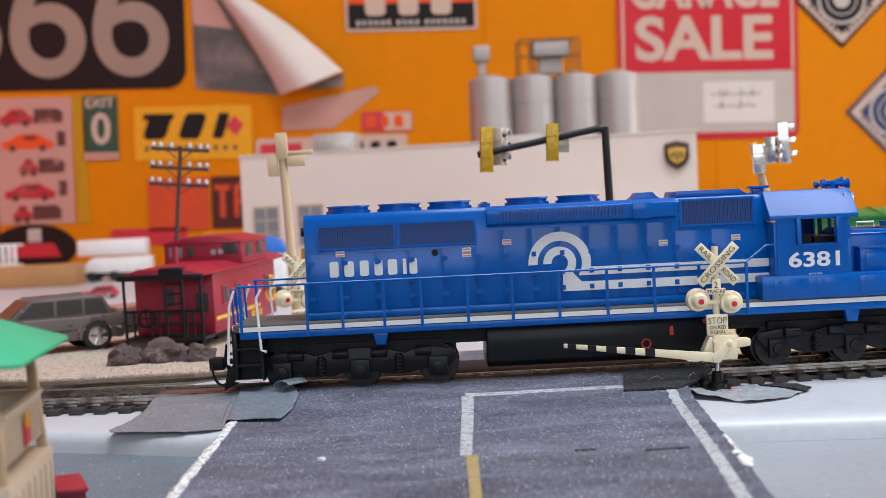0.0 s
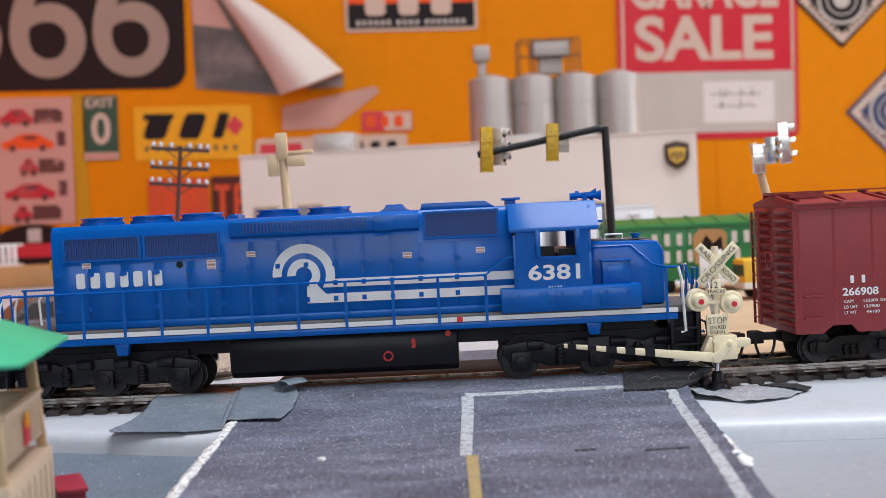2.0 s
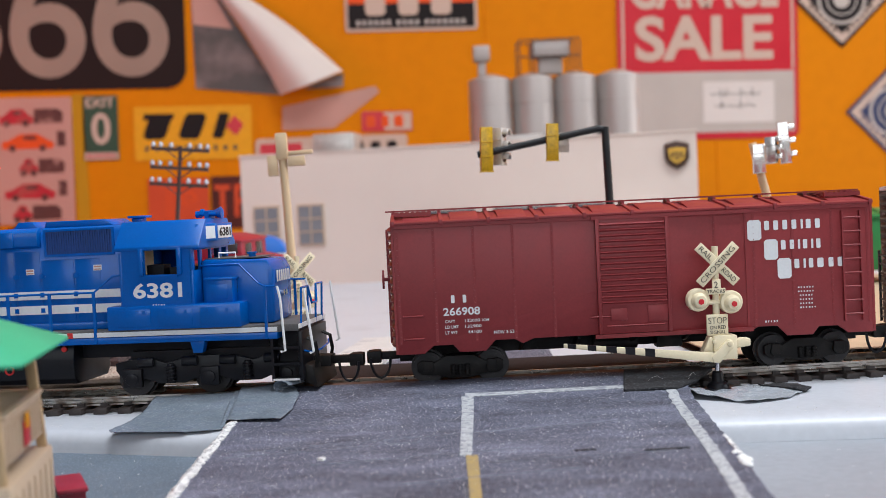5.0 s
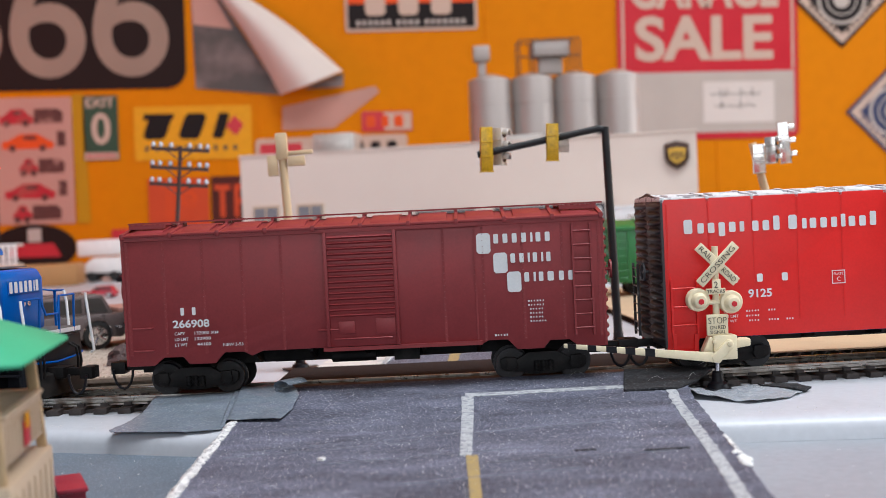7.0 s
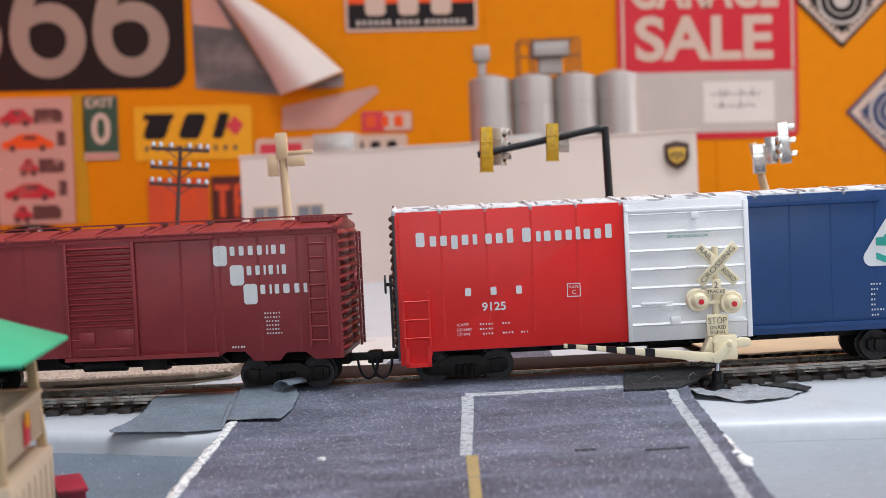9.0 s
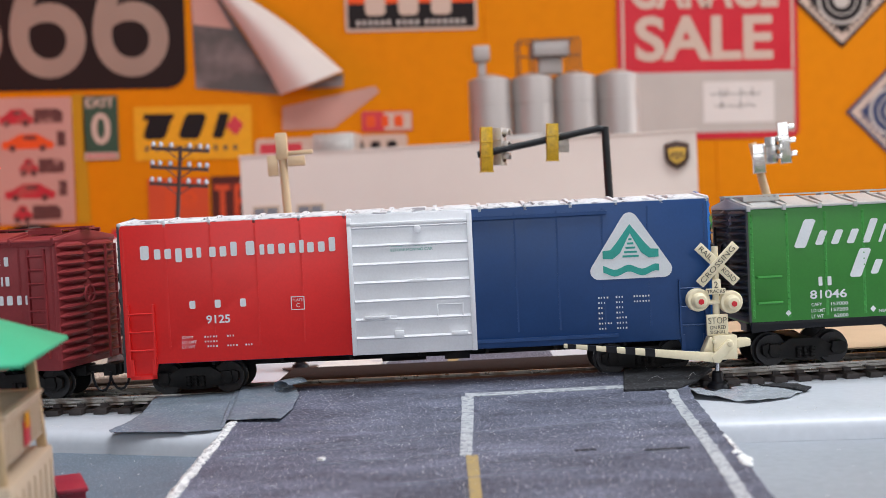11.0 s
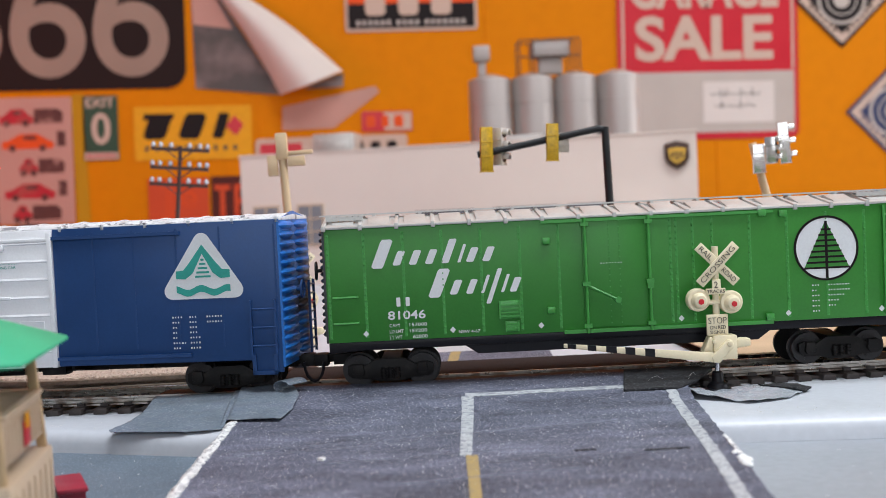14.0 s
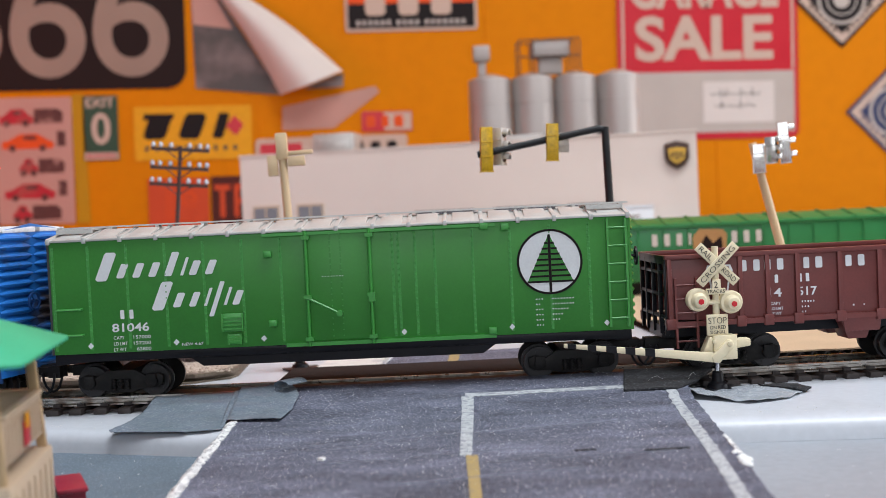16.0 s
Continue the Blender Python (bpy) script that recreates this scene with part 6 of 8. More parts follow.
    tri = Geo().prism([(c[0] - 7.2, c[1] - 6.4), (c[0] + 7.2, c[1] - 6.4), (c[0], c[1] + 8.6)], "y", y - 0.16, y - 0.08)
    part("emblem_tree", tri, CAR_GREEN, t, "green tree shape crossed by dark bars")
    part("emblem_trunk", Geo().box(c[0] - 0.42, c[0] + 0.42, y - 0.26, y - 0.16, c[1] - 9.3, c[1] + 8.4), SIGN_INKY, t, "black tree trunk bar")
    for i in range(8):
        z = c[1] - 6.4 + i * 1.7
        w = 7.1 * (1 - (z - c[1] + 6.4) / 15.2)
        for q in ((c[0] - w, c[0] - 0.45), (c[0] + 0.45, c[0] + w)):
            part("emblem_bar", Geo().box(q[0], q[1], y - 0.24, y - 0.16, z, z + 0.6), SIGN_INKY, t)
    trucks = [freight_truck(t, -71.0, wheels), freight_truck(t, 71.0, wheels)]
    run_on_track(t, 653.7, 71.0, trucks, wheels)


green_boxcar()


def hopper_car():
    t = thing("hopper_car", "maroon model hopper car with ribbed open-topped sides", "freight car")
    L, zs, zt = 107.8, 12.2, 35.9
    h = L / 2
    wheels = []
    for s in (-1, 1):
        prof = [(-h, zs + 5), (-h + 20, zs + 4), (-h + 22, zs + 3), (1, zs + 3), (1.8, zs - 1.6), (12.8, zs - 1.6), (13.6, zs + 3), (h - 22, zs + 3), (h - 20, zs + 4), (h, zs + 5), (h, zt), (-h, zt)]
        part("side_wall", Geo().prism(prof, "y", s * (HW - 1.8), s * (HW - 0.8)), HOPPER, t, bevel=0.12)
        y = s * (HW - 0.8)
        for x in (-h + 0.8, -31, -22.4, -13, 0.4, 13, 22.4, 31, h - 0.8):
            rib = part("side_rib", Geo().box(x - 0.7, x + 0.7, min(y, y + s * 1.2), max(y, y + s * 1.2), zs + 3, zt), HOPPER, t, bevel=0.15)
            part("rib_foot", Geo().box(x - 1.5, x + 1.5, min(y, y + s * 1.4), max(y, y + s * 1.4), zs + 1.8, zs + 5.2), HOPPER, rib, bevel=0.3)
        part("top_chord", Geo().box(-h - 0.6, h + 0.6, min(s * (HW - 2.2), s * (HW + 0.4)), max(s * (HW - 2.2), s * (HW + 0.4)), zt - 0.2, zt + 1.2), HOPPER, t, bevel=0.2)
        part("side_sill", Geo().box(-h, h, min(y, y + s * 0.9), max(y, y + s * 0.9), zs + 2.6, zs + 4.2), HOPPER, t)
        ladder(t, -h + 2.5 if s < 0 else h - 9, -h + 9 if s < 0 else h - 2.5, zs - 4, zt - 6, 5, y, HOPPER, s)
        for x in (7.4,):
            part("hopper_door", Geo().prism([(x - 6, zs + 3), (x + 6, zs + 3), (x + 3, zs - 4.5), (x - 3, zs - 4.5)], "y", s * 4, s * 13), HOPPER, t, bevel=0.3)
    for s in (-1, 1):
        x = s * h
        part("end_wall", Geo().prism([(x, zt), (x - s * 1.2, zt), (x - s * 20, zs + 6), (x - s * 18.6, zs + 5)][::s], "y", -HW + 1.8, HW - 1.8), HOPPER, t, "sloping end sheet", bevel=0.15)
        g = Geo().box(x - 0.6, x + 0.6, -HW + 1, HW - 1, zt - 1.6, zt + 1.0)
        for y in (-16.6, -9, 0, 9, 16.6):
            g.box(x - 0.6, x + 0.6, y - 0.6, y + 0.6, zs, zt)
        for z in (zs + 5, zs + 12, zs + 19):
            g.box(x - 0.4, x + 0.4, -16.6, 16.6, z, z + 1)
        part("end_frame", g, BLACK, t, "black end posts and rungs", bevel=0.1)
        coupler(t, x, s)
    part("end_deck", Geo().box(-h, h, -9, 9, zs - 1.5, zs + 2.4), BLACK, t)
    part("load", Geo().box(-h + 6, h - 6, -HW + 2, HW - 2, zs + 6, zt - 6), HOPPER, t)
    y = -HW + 0.68
    z = 31.0
    for x, ws in ((-30.7, [1, 1]), (-23.2, [1.2, 1.2]), (-10.8, [1, 1.2]), (2.5, [1.1, 1.2]), (16.0, [1.2, 1.2]), (29.2, [0.6, 1.2])):
        bars(ws, x, z, y - 0.1, 3.5, WHITE_PRINT, t, gap=0.25, width=7.4, fill=0.6)
    bars([1, -2.6, 1, 1], -20.0, 26.9, y, 2.6, WHITE_PRINT, t, gap=0.3, width=11.6, fill=0.6)
    lettering("14", -22.0, 22.6, y, 2.7, WHITE_PRINT, t, 4.0, bold=0.014)
    lettering("517", -12.8, 22.6, y, 2.7, WHITE_PRINT, t, 6.0, bold=0.014)
    small_lines([[(0, "CAPY", 3.2)], [(0, "LD LMT", 4.0)], [(0, "LT WT", 3.4)]], -21.6, 20.1, y, 1.6, 0.9, WHITE_PRINT, t)
    fine_print(-12.6, 20.5, y, [[(0, 6)], [(0, 3.8)], [(0, 3.4)]], WHITE_PRINT, t, 1.6, 0.8)
    fine_print(4.4, 18.6, y, [[(0, 1), (3.4, 1.6)]], WHITE_PRINT, t, 1.6, 0.8)
    k = -37.4
    part("keystone_emblem", Geo().prism([(k - 2.6, 24.6), (k + 2.6, 24.6), (k + 3.6, 31), (k + 4.4, 31.4), (k + 3.6, 33.4), (k - 3.6, 33.4), (k - 4.4, 31.4), (k - 3.6, 31)], "y", y - 0.2, y), WHITE_PRINT, t, "white keystone outline")
    part("keystone_field", Geo().prism([(k - 2.1, 25.2), (k + 2.1, 25.2), (k + 3.0, 31.2), (k + 3.4, 31.8), (k + 3.0, 32.8), (k - 3.0, 32.8), (k - 3.4, 31.8), (k - 3.0, 31.2)], "y", y - 0.3, y - 0.2), HOPPER, t)
    trucks = [freight_truck(t, -31.0, wheels), freight_truck(t, 31.0, wheels)]
    run_on_track(t, 807.6, 31.0, trucks, wheels)


hopper_car()

# ---------------- near kiosk ----------------
kiosk = thing("kiosk", "tan plastic model kiosk with jade green hip roof", "kiosk", pose(-0.0905, -0.1465, -0.0106, 0, 0, 6))
part("base_wall", Geo().box(-20.6, 20.6, -20.6, 20.6, 0, 19.8), TAN_KIOSK, kiosk, bevel=0.6)
for i in range(7):
    for s in (-1, 1):
        p = -16.5 + i * 5.5
        part("wall_rib", Geo().box(min(s * 20.6, s * 20.95), max(s * 20.6, s * 20.95), p - 0.4, p + 0.4, 1, 17.6), TAN_KIOSK, kiosk, bevel=0.12)
        part("wall_rib", Geo().box(p - 0.4, p + 0.4, min(s * 20.6, s * 20.95), max(s * 20.6, s * 20.95), 1, 17.6), TAN_KIOSK, kiosk, bevel=0.12)
for sx in (-1, 1):
    for sy in (-1, 1):
        v = [(sx * (a + d), sy * (a + e), z) for a, z in ((17.8, 19.8), (16.4, 42)) for d, e in ((0, 0), (2.0, 0), (2.0, 2.0), (0, 2.0))]
        part("corner_post", Geo().add(v, [(0, 1, 2, 3), (4, 5, 6, 7), (0, 1, 5, 4), (1, 2, 6, 5), (2, 3, 7, 6), (3, 0, 4, 7)]), OCHRE_POST, kiosk, "ochre corner post", bevel=0.3)
for s in (-1, 1):
    a, b = sorted((s * 18.0, s * 19.2))
    q = part("counter_panel", Geo().box(a, b, -18, 18, 22.6, 31.2), TAN_KIOSK, kiosk, bevel=0.3)
    r = part("counter_panel", Geo().box(-18, 18, a, b, 22.6, 31.2), TAN_KIOSK, kiosk, bevel=0.3)
    a, b = sorted((s * 19.2, s * 19.5))
    for i in range(11):
        p = -15.5 + i * 3.1
        part("panel_rib", Geo().box(a, b, p - 0.25, p + 0.25, 23.4, 30.2), TAN_KIOSK, q)
        part("panel_rib", Geo().box(p - 0.25, p + 0.25, a, b, 23.4, 30.2), TAN_KIOSK, r)
    a, b = sorted((s * 18.0, s * 19.8))
    part("panel_cap", Geo().box(a, b, -18, 18, 31.2, 32.0), TAN_KIOSK, q, bevel=0.2)
    part("panel_cap", Geo().box(-18, 18, a, b, 31.2, 32.0), TAN_KIOSK, r, bevel=0.2)
g = Geo()
r = 24.5
v = [(-r, -r, 41.2), (r, -r, 41.2), (r, r, 41.2), (-r, r, 41.2), (-r, -r, 42), (r, -r, 42), (r, r, 42), (-r, r, 42), (-3, -3, 52), (3, -3, 52), (3, 3, 52), (-3, 3, 52)]
g.add(v, [(0, 3, 2, 1), (8, 9, 10, 11)] + [(i, (i + 1) % 4, (i + 1) % 4 + 4, i + 4) for i in range(4)] + [(i + 4, (i + 1) % 4 + 4, (i + 1) % 4 + 8, i + 8) for i in range(4)])
part("roof", g, GREEN_ROOF, kiosk, "jade green hip roof", bevel=0.5)
poster = part("snack_sticker", Geo().box(19.5, 19.75, -2.2, 3.6, 23.6, 28.4), SIGN_RED, kiosk, "small red and yellow sticker", bevel=0.1)
part("sticker_top", Geo().box(19.75, 19.95, -1.4, 2.0, 27.0, 30.0), SIGN_YELLOW, poster)
bench = thing("bench", "dark red plastic bench standing beside the kiosk", "bench", pose(-0.0795, -0.087, -0.0106, 0, 0, 20))
part("seat", Geo().box(-3.5, 3.5, -9, 9, 2.4, 3.6), DARK_RED, bench, bevel=0.3)
for y in (-7, 7):
    part("leg", Geo().box(-3, 3, y - 0.6, y + 0.6, 0, 2.5), DARK_RED, bench)

# ---------------- left: card layers, gravel, stones, caboose, car ----------------
stack = thing("card_stack", "stack of ragged brown cardboard layers under the gravel", "cardboard")
for k, (z0, z1, f) in enumerate(((-4.6, -4.0, 0), (-3.9, -2.7, 3), (-2.6, -1.2, 1.5))):
    front = [(-60 - i * 6.0, 55 + max(0, i - 11) * 2.2 + max(0, 2 - i) * 4 + f + 1.8 * noise.noise((i * 0.5, k * 3.1, 0))) for i in range(36)]
    part("card_layer", Geo().prism([(-58, 260), (-58, 70)] + front + [(-275, 260)], "z", z0, z1), CARD_EDGE, stack)
g = Geo()
for i in range(7500):
    x, y = random.uniform(-270, -60), 58 + 190 * random.random() ** 1.6
    if y < 60 + max(0, -126 - x) * 0.37:
        continue
    r = random.uniform(0.35, 1.0)
    g.add([(x - r, y, -1.3), (x, y - r, -1.3), (x + r, y, -1.3), (x, y + r, -1.3), (x + r * 0.2, y, -1.3 + r * random.uniform(0.5, 1.3))], [(0, 1, 4), (1, 2, 4), (2, 3, 4), (3, 0, 4), (3, 2, 1, 0)])
tagged(part("gravel", g, GRAVEL), "fine tan gravel strewn over the cardboard", "gravel", kind="stuff")
structure("gravel_bed", Geo().prism([(-59, 74), (-66, 61.5), (-126, 61.5), (-275, 117), (-275, 258), (-59, 258)][::-1], "z", -1.25, -0.9), GRAVEL, "tan gravel bed beside the siding", "gravel bed")


def stone(x, y, z, sx, sy, sz, seed, label):
    bm = bmesh.new()
    bmesh.ops.create_icosphere(bm, subdivisions=3, radius=1.0)
    for v in bm.verts:
        c = v.co.copy()
        d = 1 + 0.55 * noise.noise(c * 1.3 + Vector((seed, 0, 0))) + 0.25 * noise.noise(c * 3.5 + Vector((0, seed, 0))) + 0.1 * noise.noise(c * 9 + Vector((0, 0, seed)))
        v.co = Vector((c.x * sx * d, c.y * sy * d, max(c.z * sz * d, -sz * 0.45)))
        v.co = Vector((x, y, z + sz * 0.45)) * MM + v.co * MM
    me = bpy.data.meshes.new("stone")
    bm.to_mesh(me)
    bm.free()
    me.materials.append(STONE)
    me.shade_smooth()
    me.set_sharp_from_angle(angle=radians(22))
    return tagged(new("stone", me), label, "stone", group="stones before the caboose")


stone(-107, 96, -1.2, 6.9, 5.6, 5.3, 1.0, "brown-grey stone on the gravel before the caboose")
stone(-91, 98, -1.2, 8.6, 6.2, 6.2, 4.0, "larger brown-grey stone on the gravel")
stone(-76.5, 96, -1.2, 6.6, 5.6, 4.7, 9.0, "small brown-grey stone on the gravel")

cab = thing("caboose", "crimson model caboose with black end railings and ladder", "caboose", pose(-0.0952, 0.1516, -0.001, 0, -2.0, 74) @ Matrix.Scale(1.09, 4))
part("body", Geo().box(0, 68, -17.5, 17.5, 5, 30), CABOOSE_RED, cab, bevel=0.4)
part("roof", Geo().prism([(-19, 29.8), (19, 29.8), (19, 30.6), (10, 33), (-10, 33), (-19, 30.6)], "x", -11, 78), CABOOSE_RED, cab, bevel=0.3)
part("cupola", Geo().prism([(-18.2, 31), (18.2, 31), (18.2, 40.6), (-18.2, 40.6)], "x", 30, 58), CABOOSE_RED, cab, bevel=0.3)
part("cupola_roof", Geo().prism([(-18.8, 40.2), (18.8, 40.2), (18.8, 40.9), (8, 43.2), (-8, 43.2), (-18.8, 40.9)], "x", 29.4, 59), CABOOSE_RED, cab, bevel=0.3)
for x in (34, 46):
    part("cupola_window", Geo().box(x, x + 7, -18.4, -18.1, 34, 39.4), GLASS_DARK, cab, bevel=0.1)
# The two paler panes have the white light on their glass painted in.
for y, w, z, m in ((-16.4, 7, 35.4, GLASS_DARK), (9.6, 2.6, 34.4, PANE), (13.0, 2.6, 34.4, PANE), (4, 3.4, 34.4, GLASS_DARK)):
    part("cupola_window", Geo().box(29.7, 30.1, y, y + w, z, z + 4.6), m, cab, bevel=0.1)
for x in (8, 22, 54):
    w = part("side_window", Geo().box(x, x + 6, -17.9, -17.4, 16, 24), CABOOSE_RED, cab, bevel=0.1)
    part("pane", Geo().box(x + 0.8, x + 5.2, -18.0, -17.85, 16.8, 23.2), GLASS_DARK, w)
door = part("end_door", Geo().box(-0.8, 0, -2.5, 6.5, 6, 26), CABOOSE_RED, cab, bevel=0.2)
part("door_window", Geo().box(-1.0, -0.8, -0.5, 4.5, 17, 24), GLASS_DARK, door)
part("end_window", Geo().box(-0.3, 0, -15, -9.5, 14, 22), GLASS_DARK, cab)
part("roof_edge", Geo().box(-12.2, -11, -18.6, 18.6, 28.6, 30.8), BLACK, cab, "black roof edge over the platform", bevel=0.2)
part("ladder_head", Geo().box(-12, -7, -9.6, 0.4, 30.6, 33.4), BLACK, cab, bevel=0.3)
part("stripe", Geo().box(1, 48, -17.8, -17.5, 10.4, 11.8), YELLOW, cab, "yellow side stripe")
g = Geo().ring((61, 17), 5.2, 6.2, -17.9, -17.5, 0, 360, 26).box(60.4, 61.6, -17.9, -17.5, 11, 23).box(55.2, 66.8, -17.9, -17.5, 16.4, 17.6)
part("round_emblem", g, YELLOW, cab, "yellow ring emblem with a cross")
bars([1, 1, 1, 1], 38, 6.6, -17.6, 2.8, YELLOW, cab, gap=0.3, width=12)
part("platform", Geo().box(-11, 0, -17, 17, 4, 5.4), BLACK, cab)
g = Geo()
for y in (-16.5, -13, -10, 2, 5.5, 13, 16.5):
    g.cyl((-10.4, y, 5), (-10.4, y, 16), 0.5, 6)
g.tube([(-10.4, -16.5, 16), (-10.4, 16.5, 16)], 0.6).tube([(-10.4, -16.5, 10.5), (-10.4, 16.5, 10.5)], 0.4)
for y in (-16.8, 16.8):
    g.cyl((-10.4, y, 2), (-10.4, y, 30), 0.6, 6)
part("end_railing", g, BLACK, cab, "black end railing")
g = Geo()
for y in (-9.2, -1.8):
    g.cyl((-11.2, y, 4), (-11.2, y, 33), 0.6, 6)
for i in range(7):
    g.cyl((-11.2, -9.2, 7 + i * 4), (-11.2, -1.8, 7 + i * 4), 0.45, 6)
part("roof_ladder", g, BLACK, cab)
w = Geo().ring((0, 0), 3.2, 4.0, -0.4, 0.4, seg=20).tube([(-3.6, 0, 0), (3.6, 0, 0)], 0.3).tube([(0, 0, -3.6), (0, 0, 3.6)], 0.3)
part("brake_wheel", w.turned(turn(-12, 6.5, 13.5, 0, 0, 90)), BLACK, cab)
part("rear_lamps", Geo().cyl((29.9, -9, 36.5), (28.6, -9, 36.5), 1.4, 10).cyl((29.9, -5.6, 36.5), (28.6, -5.6, 36.5), 1.4, 10), CHROME, cab)
part("chimney", Geo().cyl((20, 8, 32), (20, 8, 40), 1.3, 10), CABOOSE_RED, cab)
for x in (14, 54):
    g = Geo().box(x - 12, x + 12, -12, 12, 2.5, 5)
    for k in (-8, 8):
        for s in (-1, 1):
            g.cyl((x + k, s * 6.5, 4.4), (x + k, s * 9.5, 4.4), 4.4, 16)
    part("truck", g, DULL_BLACK, cab)
part("siding_rail", Geo().box(-14, 82, -9.4, -8.2, -0.3, 0.2).box(-14, 82, 8.2, 9.4, -0.3, 0.2), STEEL, cab)


def toy_car(at, label, paint, group=""):
    t = thing("toy_car", label, "toy car", at, group=group)
    low = [(-28, 4), (28, 4), (29, 8), (27.5, 11.2), (14, 12.6), (-26, 12.8), (-28.6, 10)]
    part("body", Geo().prism(low, "y", -11, 11), paint, t, bevel=0.9)
    top = [(-25, 12.4), (13, 12.4), (4.5, 19.4), (-21, 19.8)]
    part("cabin", Geo().prism(top, "y", -9.8, 9.8), paint, t, bevel=0.7)
    for s in (-1, 1):
        for q in ([(-22.6, 13.4), (-14.5, 13.4), (-14.5, 18.6), (-20.4, 18.6)], [(-13.2, 13.4), (-4.4, 13.4), (-4.4, 18.6), (-13.2, 18.6)], [(-3.2, 13.4), (9.4, 13.4), (4.0, 18.6), (-3.2, 18.6)]):
            part("side_window", Geo().prism(q, "y", s * 9.8, s * 10.05), GLASS_DARK, t)
        part("roof_rail", Geo().tube([(-19, s * 8.4, 19.9), (3, s * 8.4, 19.6)], 0.4), paint, t)
        part("bumper_strip", Geo().box(-27, 27, min(s * 11, s * 11.4), max(s * 11, s * 11.4), 7.2, 8.2), CHROME, t)
    part("windscreen", Geo().prism([(12.6, 12.9), (13.0, 12.9), (5.0, 19.2), (4.6, 19.2)], "y", -8.4, 8.4), GLASS_DARK, t)
    for x in (-18, 18):
        for s in (-1, 1):
            w = part("wheel", Geo().cyl((x, s * 8.2, 5.2), (x, s * 11.6, 5.2), 5.2, 22), RUBBER, t, "black tyre", bevel=0.4)
            g = Geo().cyl((x, s * 11.4, 5.2), (x, s * 11.9, 5.2), 3.5, 20)
            for k in range(5):
                a = 2 * math.pi * k / 5
                g.tube([(x, s * 12.1, 5.2), (x + 3 * math.cos(a), s * 12.0, 5.2 + 3 * math.sin(a))], 0.5)
            part("rim", g, CHROME, w, "silver five-spoke rim")
    for y in (-7.5, 7.5):
        part("headlight", Geo().box(28.2, 29.2, y - 2, y + 2, 8.6, 10.6), CHROME, t, bevel=0.2)
    return t


pickup = toy_car(pose(-0.158, 0.157, -0.001, 0, 0, 212) @ Matrix.Scale(1.25, 4), "brown-silver toy pick-up truck on the gravel", SUV)
part("load_bed", Geo().prism([(-27, 4.6), (-44, 5.4), (-44.6, 12.4), (-26, 12.8)], "y", -10.8, 10.8), SUV, pickup, bevel=0.7)
part("bed_cover", Geo().box(-43.8, -26.4, -9.8, 9.8, 12.6, 14.6), PINK, pickup, "pale pink-white bed cover", bevel=0.6)
for s in (-1, 1):
    part("wheel_arch", Geo().ring((-18, 5.2), 5.6, 6.8, s * 10.9, s * 11.7, -6, 186, 20), SUV, pickup)
toy_car(pose(-0.238, 0.60, -0.0047, 0, 0, 175) @ Matrix.Scale(0.5, 4), "small red toy car on the white board", TOY_RED)
t = thing("toy_truck", "blue and white toy truck with a rounded roof", "toy truck", pose(-0.0855, 0.46, -0.0047))
part("cab_body", Geo().box(-14, 14, -14, 14, 8, 36), TOY_WHITE, t, bevel=2.0)
part("roof", Geo().prism([(15 * math.cos(radians(a)), 34.5 + 12.5 * math.sin(radians(a))) for a in range(0, 181, 12)], "y", -15, 15), TOY_BLUE, t, "rounded blue roof", bevel=1.2)
part("window", Geo().box(-10, 6, -14.4, -13.9, 22, 33), GLASS_DARK, t)
for x in (-8, 8):
    part("wheel", Geo().cyl((x, -15, 6), (x, 15, 6), 6, 18), RUBBER, t)

# white toy lorry and the wooden board far behind
t = thing("toy_lorry", "white plastic toy lorry on the white board", "toy lorry", pose(-0.292, 0.90, -0.0047))
part("box_body", Geo().box(-38, 34, -14, 14, 28, 45), TOY_WHITE, t, bevel=1.5)
part("flat_bed", Geo().prism([(-38, 10), (38, 8), (38, 26), (-22, 26), (-30, 20)], "y", -14, 14), TOY_WHITE, t, bevel=2)
for x in (-24, 0, 26):
    part("wheel", Geo().cyl((x, -14.5, 5.5), (x, 14.5, 5.5), 5.5, 16), RUBBER, t)
part("chassis", Geo().box(-36, 36, -8, 8, 5, 10), BLACK, t)
tagged(part("wood_plank", Geo().box(-540, -318, 830, 870, -4.6, 18), WOOD, bevel=2), "orange-brown wooden plank lying on the board", "plank")
t = thing("slatted_crate", "white slatted toy crate on the wooden plank", "crate", pose(-0.395, 0.85, 0.0181))
part("floor", Geo().box(-30, 16, -10, 10, 0, 2), TOY_WHITE, t)
for i in range(8):
    part("slat", Geo().box(-30 + i * 6, -26 + i * 6, -10.5, -9.5, 0, 20), TOY_WHITE, t, bevel=0.4)
part("top_bar", Geo().box(-31, 17, -11, 11, 20, 23), TOY_WHITE, t, bevel=0.5)
for z in (177, 134):
    tagged(part("indicator_lamp", Geo().lathe((-480, 1097, z), [(4.4, -2), (4.4, 2), (3.2, 5), (0.8, 6.4)], 14), GLOW_RED), "small red glowing indicator lamp", "lamp")
tagged(part("lamp_stand", Geo().cyl((-480, 1097, -4.6), (-480, 1097, 175), 1.6, 8), MAST), "thin dark stand carrying red indicator lamps", "stand")

